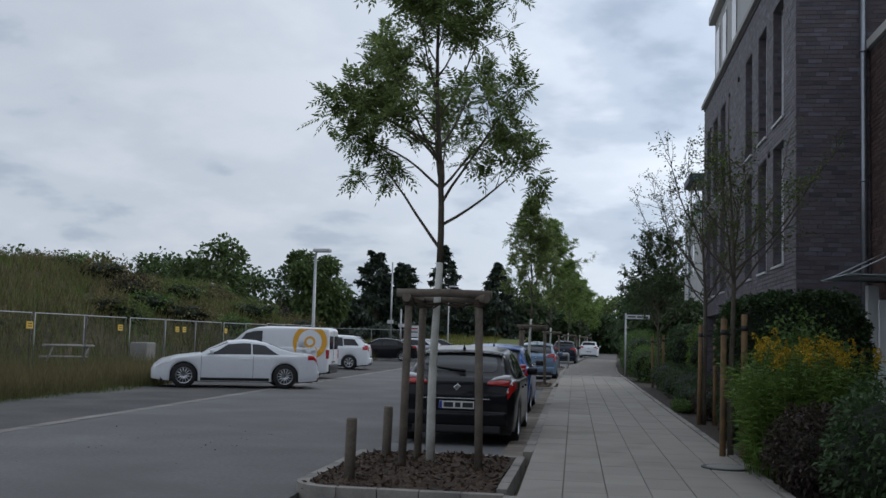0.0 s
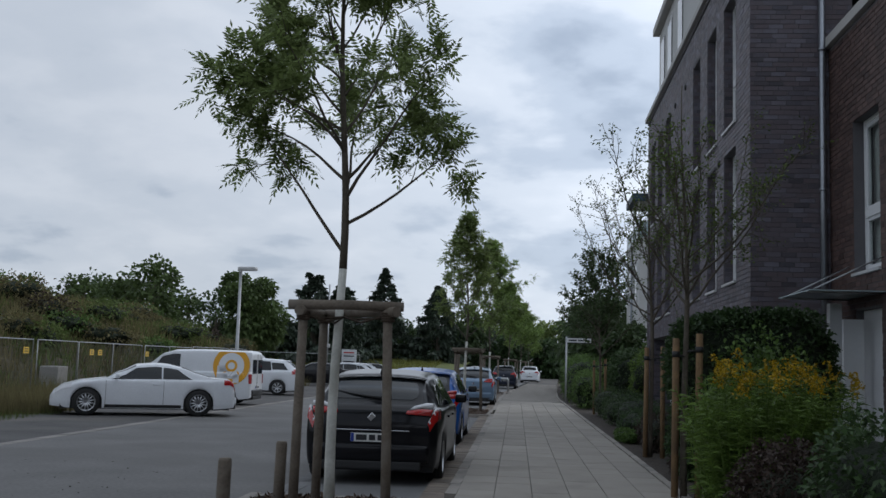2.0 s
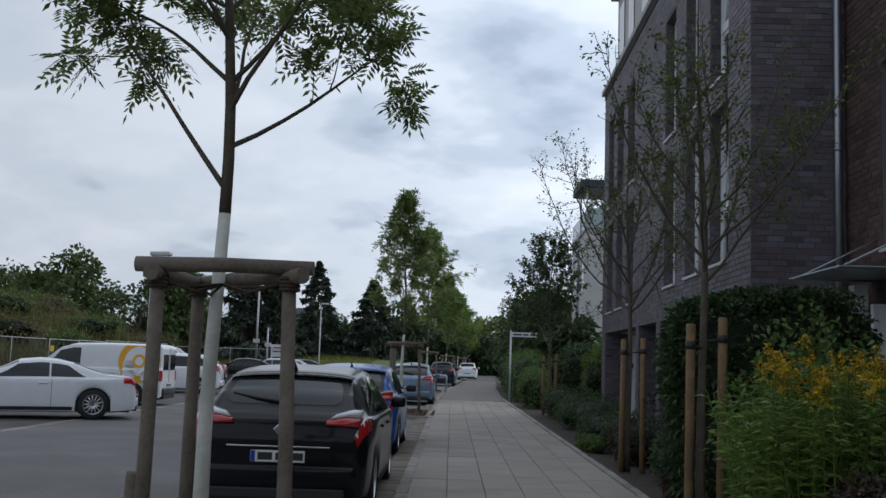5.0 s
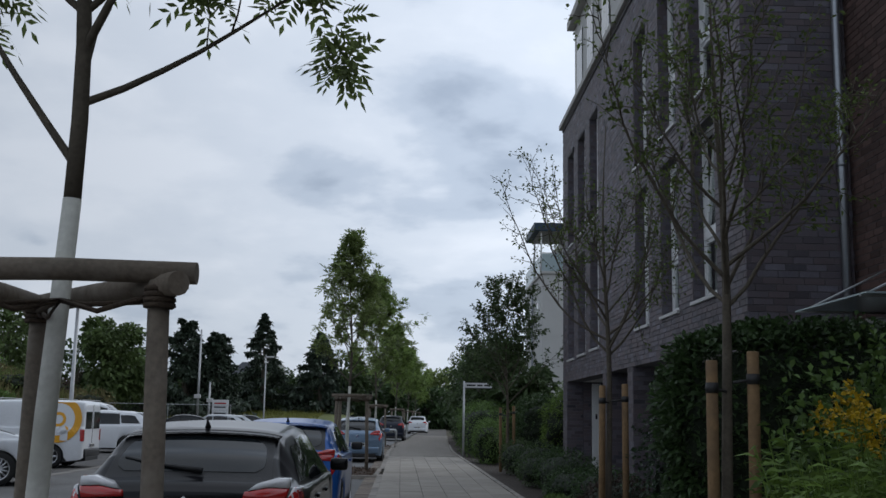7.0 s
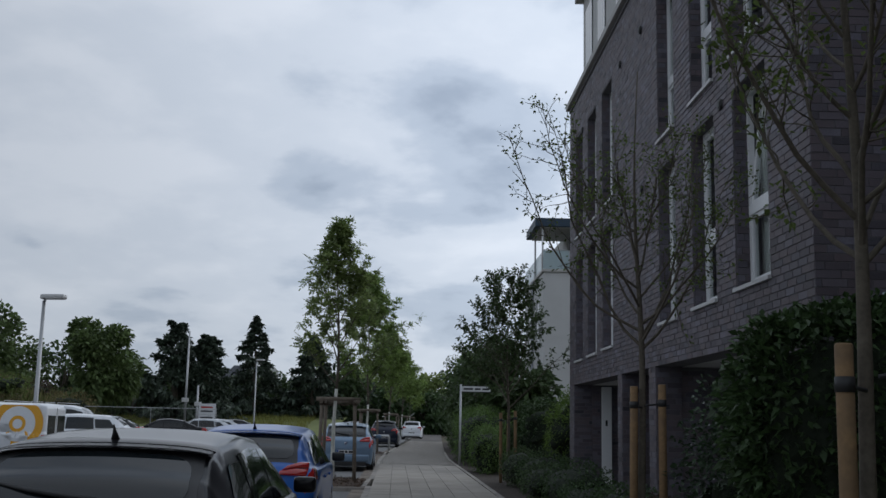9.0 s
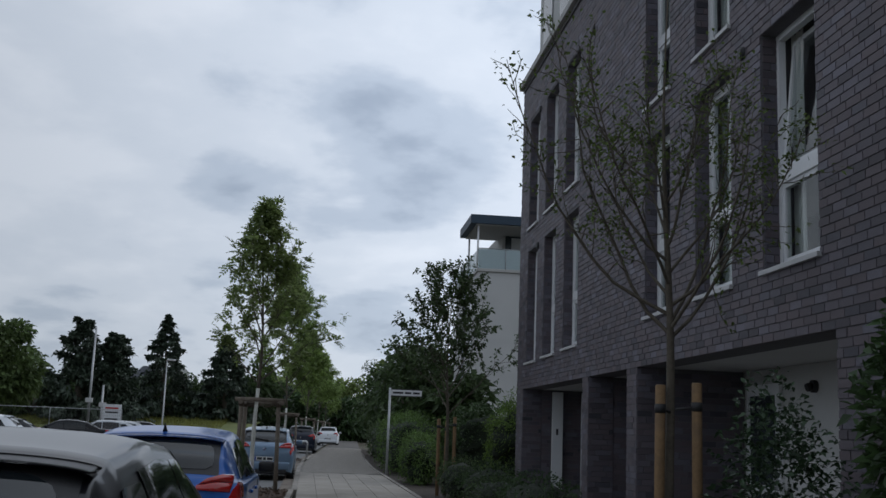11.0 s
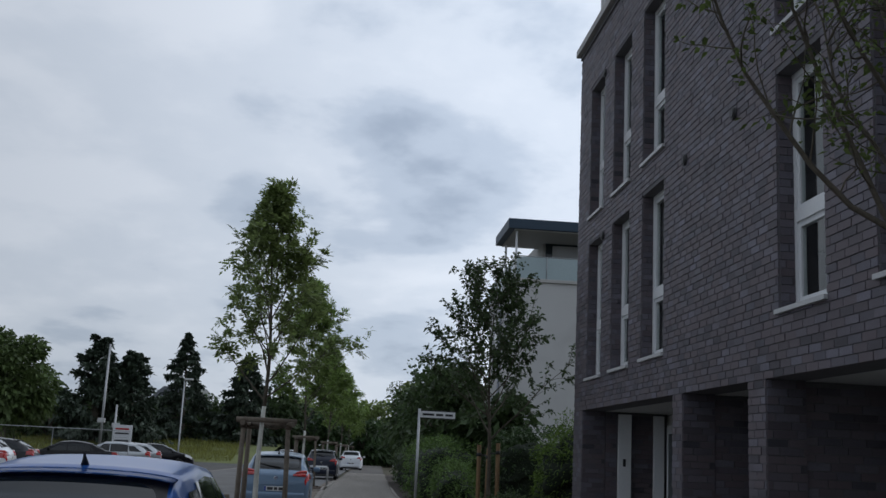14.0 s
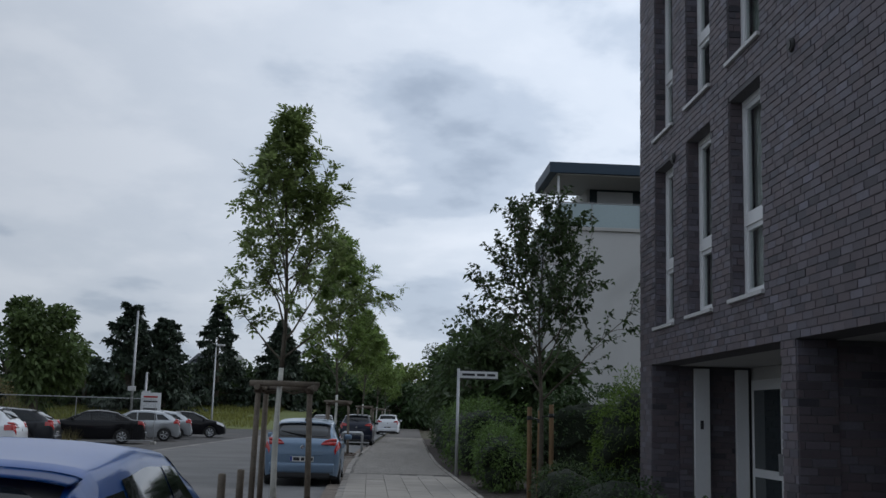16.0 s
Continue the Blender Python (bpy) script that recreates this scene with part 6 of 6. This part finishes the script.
for i in range(26):
    x = -104 + i * 3.9 + rr_.uniform(-2, 2)
    y = 118 + rr_.uniform(-8, 12) + (26 if x > -40 else 0)
    big_tree("broadleaf_tree", x, y, rr_.uniform(10.0, 12.6) if x < -40 else rr_.uniform(5.5, 8), rr_.uniform(9, 12), 60 + i, rr_.choice((M_LEAFM, M_LEAFD, M_LEAFM)) if x < -40 else M_LEAFD, "round green broadleaf tree in the far tree line", 1900, 0.7, 0.02)
for i, (x, y, h, w, m) in enumerate(((-22, 140, 6, 8, M_LEAFD), (-29, 138, 6.4, 8, M_LEAFD), (-17, 146, 7, 9, M_LEAFD), (-37, 134, 6.5, 8, M_LEAFD), (-8, 150, 8, 9, M_LEAF), (-14.5, 139, 6.2, 7, M_LEAFD), (-24, 135, 5.5, 7, M_LEAFD))):
    big_tree("broadleaf_tree", x, y, h, w, 90 + i, m, "dense green tree at the meadow's edge", 1700, 0.65, 0.0)
for i in range(15):
    big_tree("broadleaf_tree", -50 + i * 3.9 + rr_.uniform(-1, 1), 138 + rr_.uniform(-4, 8), rr_.uniform(4.2, 6.4) * (0.82 if 4 < i < 9 else 1.0), rr_.uniform(6, 8), 160 + i, rr_.choice((M_LEAFD, M_CONIFER, M_HEDGE)), "dark dense tree in the belt behind the meadow", 1500, 0.7, 0.0)
for i, (x, y, h, w) in enumerate(((-48, 126, 11.0, 9), (-43, 130, 10.4, 9), (-38.5, 127, 10.6, 9), (-34, 131, 8.8, 8), (-31, 128, 7.2, 7))):
    big_tree("broadleaf_tree", x, y, h, w, 210 + i, (M_LEAFD, M_LEAFM)[i % 2], "round green broadleaf tree in the far tree line", 2400, 0.6, 0.0)
for i, (x, y, h, w) in enumerate(((-5.5, 160, 9.5, 9), (3.5, 170, 9, 9), (8, 140, 10, 9), (-1, 185, 10, 11))):
    big_tree("broadleaf_tree", x, y, h, w, 180 + i, M_LEAF, "green tree closing the end of the street", 2000, 0.7, 0.05)
# dark trees over the far gardens
for i, (x, y, h, w, m) in enumerate(((4.05, 48.4, 3.9, 2.9, M_LEAFD), (3.9, 61, 5.6, 4.2, M_LEAFD), (4.3, 74, 6.5, 5.5, M_LEAFD), (5.2, 84, 8.0, 7, M_HEDGE), (4.9, 96, 7.5, 6, M_LEAFD), (7.5, 66, 6.5, 5, M_HEDGE), (5.2, 125, 9, 8, M_LEAFD))):
    big_tree("garden_tree", x, y, h, w, 120 + i, m, "dark leafy garden tree over the hedge", 2800, 0.34, 0.1, group="garden trees beyond")
big_tree("roof_tree", 12.5, 68, 12.6, 7, 133, M_LEAFD, "tree rising behind the white house", 1800, 0.35, 0.2, group="garden trees beyond")

villa = empty("villa", pose(-27, 165, 0, 0, 0, 8), "old white villa with a steep dark roof between trees", "building", "far houses")
part("wall", boxed(-1.6, 4.6, 0, 8, -0.3, 6.4, 0.02), M_RENDER, villa)
bm = bmesh.new()
v = [bm.verts.new(p) for p in ((-2.2, -0.4, 6.4), (5.0, -0.4, 6.4), (5.0, 8.4, 6.4), (-2.2, 8.4, 6.4), (0.6, 4, 9.4), (4.6, 4, 9.4))]
for q in ((0, 1, 5, 4), (1, 2, 5), (2, 3, 4, 5), (3, 0, 4), (3, 2, 1, 0)):
    bm.faces.new([v[i] for i in q])
part("roof", bm, M_ROOFTILE, villa, "steep dark tiled roof")
bm = bmesh.new()
lo = [bm.verts.new((x, -0.9, z)) for x, z in ((4.4, -0.3), (7.1, -0.3), (7.1, 8.5), (6.6, 9.0), (5.7, 9.35), (4.9, 9.0), (4.4, 8.5))]
hi = [bm.verts.new((q.co.x, 6.0, q.co.z)) for q in lo]
bm.faces.new(lo); bm.faces.new(hi[::-1])
for i in range(7):
    bm.faces.new((lo[i], lo[(i + 1) % 7], hi[(i + 1) % 7], hi[i]))
bmesh.ops.recalc_face_normals(bm, faces=bm.faces[:])
gable = part("gable", bm, M_RENDER, villa, "white curved gable")
part("gable_window", boxed(5.3, 6.1, -0.95, -0.905, 6.8, 8.1), M_CARGLASSL, gable)
dm = part("dormer", boxed(2.6, 3.8, -0.3, 3, 6.7, 8.3, 0.02), M_RENDER, villa, "white dormer")
part("dormer_window", boxed(2.9, 3.5, -0.34, -0.305, 7.0, 8.0), M_CARGLASS, dm)
for x in (-1.0, 1.0, 2.8):
    part("window", boxed(x, x + 0.9, -0.04, -0.005, 3.2, 5.0), M_CARGLASSL, villa)


# ---- grass and weeds ----
def blades(name, n, xr, yr_, hr, wd, mat, label, seed, zf):
    rng = np.random.default_rng(seed)
    X = np.c_[rng.uniform(*xr, n), rng.uniform(*yr_, n)]
    dens = np.array([noise.noise(Vector((x * 0.35, y * 0.35, seed))) for x, y in X])
    X = X[dens > -0.28]
    n = len(X)
    Z = np.array([zf(x, y) for x, y in X]) - 0.1
    B = np.c_[X, Z]
    h = rng.uniform(*hr, (n, 1)) * (0.75 + 0.5 * rng.random((n, 1)))
    a = rng.uniform(0, 6.28, n)
    sd = np.c_[np.cos(a), np.sin(a), np.zeros(n)] * wd
    tip = B + np.c_[rng.normal(size=(n, 2)) * 0.28, np.ones(n)] * h
    from_quads(name, np.stack([B - sd, B + sd, tip], 1), 3, mat, label=label, category="grass", kind="stuff")


blades("tall_grass", 40000, (-17.6, -12.3), (8, 31), (0.35, 0.8), 0.010, M_GRASS, "tall dry grass and weeds along the fence", 1, lambda x, y: 0)
blades("green_grass", 12000, (-14.6, -11.9), (8, 29), (0.10, 0.28), 0.010, M_GRASSG, "short green grass beside the parking lot", 2, lambda x, y: 0)
blades("tall_grass", 14000, (-17.8, -13.4), (31, 66), (0.3, 0.8), 0.014, M_GRASS, "tall dry grass and weeds along the fence", 3, lambda x, y: 0)
blades("mound_grass", 70000, (-50, -17.6), (20, 92), (0.35, 0.95), 0.03, M_GRASS, "dry grass and weeds covering the spoil heap", 4, mound)
blades("mound_weeds", 40000, (-50, -17.6), (20, 92), (0.35, 0.8), 0.04, M_GRASSG, "green weeds covering the spoil heap", 5, mound)
blades("meadow_grass", 26000, (-40, -10.8), (113, 134), (0.25, 0.5), 0.03, M_MEADOWG, "yellow-green meadow grass beyond the cars", 6, lambda x, y: meadow_z(y) + 0.05)
for i in range(60):
    x, y = rr_.uniform(-44, -19.5), rr_.uniform(24, 74)
    leafy("weed_bush", pose(x, y, mound(x, y) - 0.2), (rr_.uniform(0.8, 1.8), rr_.uniform(0.8, 1.8), rr_.uniform(0.8, 1.7)), "wild bush on the overgrown heap", "bush", rr_.choice((M_OLIVE, M_GRASS, M_GRASS, M_LEAFDD, M_SHRUB)), 700, 0.2, 200 + i, False, "bushes on the heap", lumps=0.3, core=0.7)


def debris(n, seed):
    """Clods of mud and leaf litter scattered on the road."""
    rng = np.random.default_rng(seed)
    c = np.c_[rng.uniform(-7.4, -4.2, 14), rng.uniform(11, 26, 14)]
    P = c[rng.integers(0, 14, n)] + rng.normal(size=(n, 2)) * np.array([0.35, 0.9])
    P = np.c_[P, np.full(n, 0.014)]
    D = np.c_[rng.normal(size=(n, 2)), np.full(n, 0.05)]
    from_quads("road_litter", leaf_quads(rng, P, D, 0.026, 0.018, 0.0), 4, M_SOIL, label="scattered mud clods and leaf litter on the road", category="litter", kind="stuff")


debris(90, 77)


# ---- bricks ----
def courses(s0, s1, z0, z1, holes, rng, L=0.25, H=0.0833, joint=0.0085):
    """Brick rectangles (s0, s1, z0, z1) in running bond over a wall with openings."""
    out = []
    z, k = z0, 0
    while z + H * 0.6 < z1:
        zt = min(z + H, z1) - joint
        solid = [(s0, s1)]
        for a, b, c, d in holes:
            if c < zt - 0.01 and d > z + 0.01:
                solid = [q for u, v in solid for q in ((u, min(v, a)), (max(u, b), v)) if q[1] - q[0] > 0.02]
        for u, v in solid:
            p = u - ((k % 2) * 0.5 + 0.13 * (k % 3)) * L
            while p < v:
                a, b = max(p, u), min(p + L - joint, v)
                if b - a > 0.03:
                    out.append((a, b, z, zt))
                p += L
        z += H
        k += 1
    return out


def brick_mesh(name, rects, place, depth, mat, parent, rng, label="", kind=""):
    """Bricks as separate five-sided blocks in one mesh; place(s, z, out) gives the point."""
    V, F = [], []
    for a, b, c, d in rects:
        o = depth + rng.uniform(-0.0025, 0.0035)
        i = len(V)
        for s, z in ((a, c), (b, c), (b, d), (a, d)):
            V.append(place(s, z, 0.0))
        for s, z in ((a + 0.002, c + 0.002), (b - 0.002, c + 0.002), (b - 0.002, d - 0.002), (a + 0.002, d - 0.002)):
            V.append(place(s, z, o))
        F += [(i + 4, i + 5, i + 6, i + 7), (i, i + 1, i + 5, i + 4), (i + 1, i + 2, i + 6, i + 5), (i + 2, i + 3, i + 7, i + 6), (i + 3, i, i + 4, i + 7)]
    me = bpy.data.meshes.new(name)
    me.from_pydata(V, [], F)
    return put_mesh(me, name, mat, parent, label=label, kind=kind)


brng = random.Random(4)
front_rects = courses(BY0, BY1, 0.0, 9.36, HOLES, brng)
near = [r for r in front_rects if r[0] < 22.3 and 2.5 < r[2] < 5.6]
rest = [r for r in front_rects if not (r[0] < 22.3 and 2.5 < r[2] < 5.6)]
fplace = lambda s, z, o: (0.022 - o, s - BY0, z)
brick_mesh("brickwork", rest, fplace, 0.024, M_BRICK, front_wall, brng, "dark purple-brown clinker bricks", "stuff")
sizes = {}
for a, b, c, d in near:
    key = (round(b - a, 3), round(d - c, 3))
    if key not in sizes:
        ob = brick_mesh("brick", [(0, b - a, 0, d - c)], lambda s, z, o: (0.022 - o, s, z), 0.024, M_BRICKOB, front_wall, brng)
        sizes[key] = ob.data
    else:
        ob = new("brick", sizes[key])
        ob.parent = front_wall
    ob.matrix_basis = pose(0, a - BY0, c)
jambs = []
for (y0, y1) in LOWER:
    for z0, z1 in rows_z(y0):
        for a, b, c, d in courses(0.0, 0.165, z0 + 0.01, z1, [], brng):
            jambs.append((y1, a, b, c, d))
for y1 in sorted({j[0] for j in jambs}):
    rects = [j[1:] for j in jambs if j[0] == y1]
    brick_mesh("jamb_brickwork", rects, lambda s, z, o, y1=y1: (0.02 + s, y1 - BY0 - o, z), 0.008, M_BRICK, front_wall, brng, "", "stuff")
side_rects = courses(0.0, 1.68, 0.0, 9.36, [], brng)
brick_mesh("brickwork", side_rects, lambda s, z, o: (0.002 + s, 0.001 - o, z), 0.008, M_BRICK, side_wall, brng, "dark clinker bricks", "stuff")
for a, b in ((26.36, 26.77), (29.02, 29.38), (BY1 - 0.36, BY1)):
    rects = courses(0.425, 1.54, 0.12, SOFFIT - 0.02, [], brng)
    brick_mesh("brickwork", rects, lambda s, z, o, a=a: (s, a - BY0 - o + 0.001, z), 0.008, M_BRICK, brick_house, brng, "dark clinker bricks of the recess", "stuff")
for _, b in GROUND_OPEN:
    rects = courses(0.012, 0.418, 0.0, SOFFIT - 0.005, [], brng)
    brick_mesh("brickwork", rects, lambda s, z, o, b=b: (s, b - BY0 - o + 0.001, z), 0.008, M_BRICK, brick_house, brng, "dark clinker bricks of the pier", "stuff")
for a, b in ((26.80, 29.00), (29.40, 33.1)):
    rects = courses(a, b, 0.12, SOFFIT - 0.02, [], brng)
    brick_mesh("brickwork", rects, lambda s, z, o: (5.25 - BX - o + 0.001, s - BY0, z), 0.008, M_BRICK, brick_house, brng, "dark clinker bricks of the recess", "stuff")
end = courses(0.425, 1.30, 0.12, SOFFIT - 0.02, [(0.62, 0.89, 0, 2.5)], brng)
brick_mesh("brickwork", end, lambda s, z, o: (s, 34.68 - BY0 - o, z), 0.012, M_BRICK, brick_house, brng, "dark clinker bricks of the recess", "stuff")
rec_rects = courses(9.0, BY0 - 0.01, 0.0, 7.04, RHOLES, brng)
brick_mesh("brickwork", rec_rects, lambda s, z, o: (0.022 - o, s - BY0, z), 0.024, M_BRICKRED, recess_front, brng, "red-brown clinker bricks", "stuff")

# ---- paving slabs ----
pave = bpy.data.objects["pavement"]
srng = random.Random(9)
CW = 2.58 / 6
slab_mesh = {}


def slab_data(w, l):
    key = (round(w, 3), round(l, 3))
    if key not in slab_mesh:
        bm = bmesh.new()
        lo = [bm.verts.new((x, y, -0.05)) for x, y in ((0, 0), (w, 0), (w, l), (0, l))]
        mi = [bm.verts.new((x, y, 0.0)) for x, y in ((0, 0), (w, 0), (w, l), (0, l))]
        e = 0.005
        hi = [bm.verts.new((x, y, 0.004)) for x, y in ((e, e), (w - e, e), (w - e, l - e), (e, l - e))]
        bm.faces.new(hi)
        for j in range(4):
            k = (j + 1) % 4
            bm.faces.new((mi[j], mi[k], hi[k], hi[j]))
            bm.faces.new((lo[j], lo[k], mi[k], mi[j]))
        me = bpy.data.meshes.new("slab")
        bm.to_mesh(me)
        bm.free()
        me.materials.append(M_SLAB)
        slab_mesh[key] = me
    return slab_mesh[key]


V, F = [], []
for c in range(6):
    v = -6.0 + srng.uniform(0, 0.8)
    while v < 45.9:
        x, y = S(-0.53 + c * CW + 0.004, v)
        z = 0.106 + srng.uniform(-0.002, 0.002)
        if 8.5 < v < 45.0:
            ob = new("slab", slab_data(CW - 0.008, 0.792))
            ob.parent = pave
            ob.matrix_basis = pose(x, y, z, srng.uniform(-0.12, 0.12), srng.uniform(-0.12, 0.12), 0.81)
        else:
            i = len(V)
            for dx, dy in ((0, 0), (CW - 0.008, 0), (CW - 0.008, 0.792), (0, 0.792)):
                V.append((x + dx - 0.0142 * dy, y + dy, z + 0.004))
            F.append((i, i + 1, i + 2, i + 3))
        v += 0.8
me = bpy.data.meshes.new("rear_paving")
me.from_pydata(V, [], F)
put_mesh(me, "rear_paving", M_SLAB, pave, label="pale paving slabs behind the start", kind="stuff")
# small clinker paving beyond the slabs
V, F = [], []
for r in range(420):
    v = 46.6 + r * 0.105
    for c in range(12):
        u = -0.53 + c * 0.215 + (r % 2) * 0.1
        x, y = S(u, v)
        z = 0.108 + srng.uniform(-0.002, 0.002)
        i = len(V)
        for dx, dy in ((0, 0), (0.207, 0), (0.207, 0.097), (0, 0.097)):
            V.append((x + dx, y + dy, z))
        F.append((i, i + 1, i + 2, i + 3))
me = bpy.data.meshes.new("clinker_paving")
me.from_pydata(V, [], F)
put_mesh(me, "clinker_paving", M_CLINKER, pave, label="small grey clinker paving stones further along", kind="stuff")
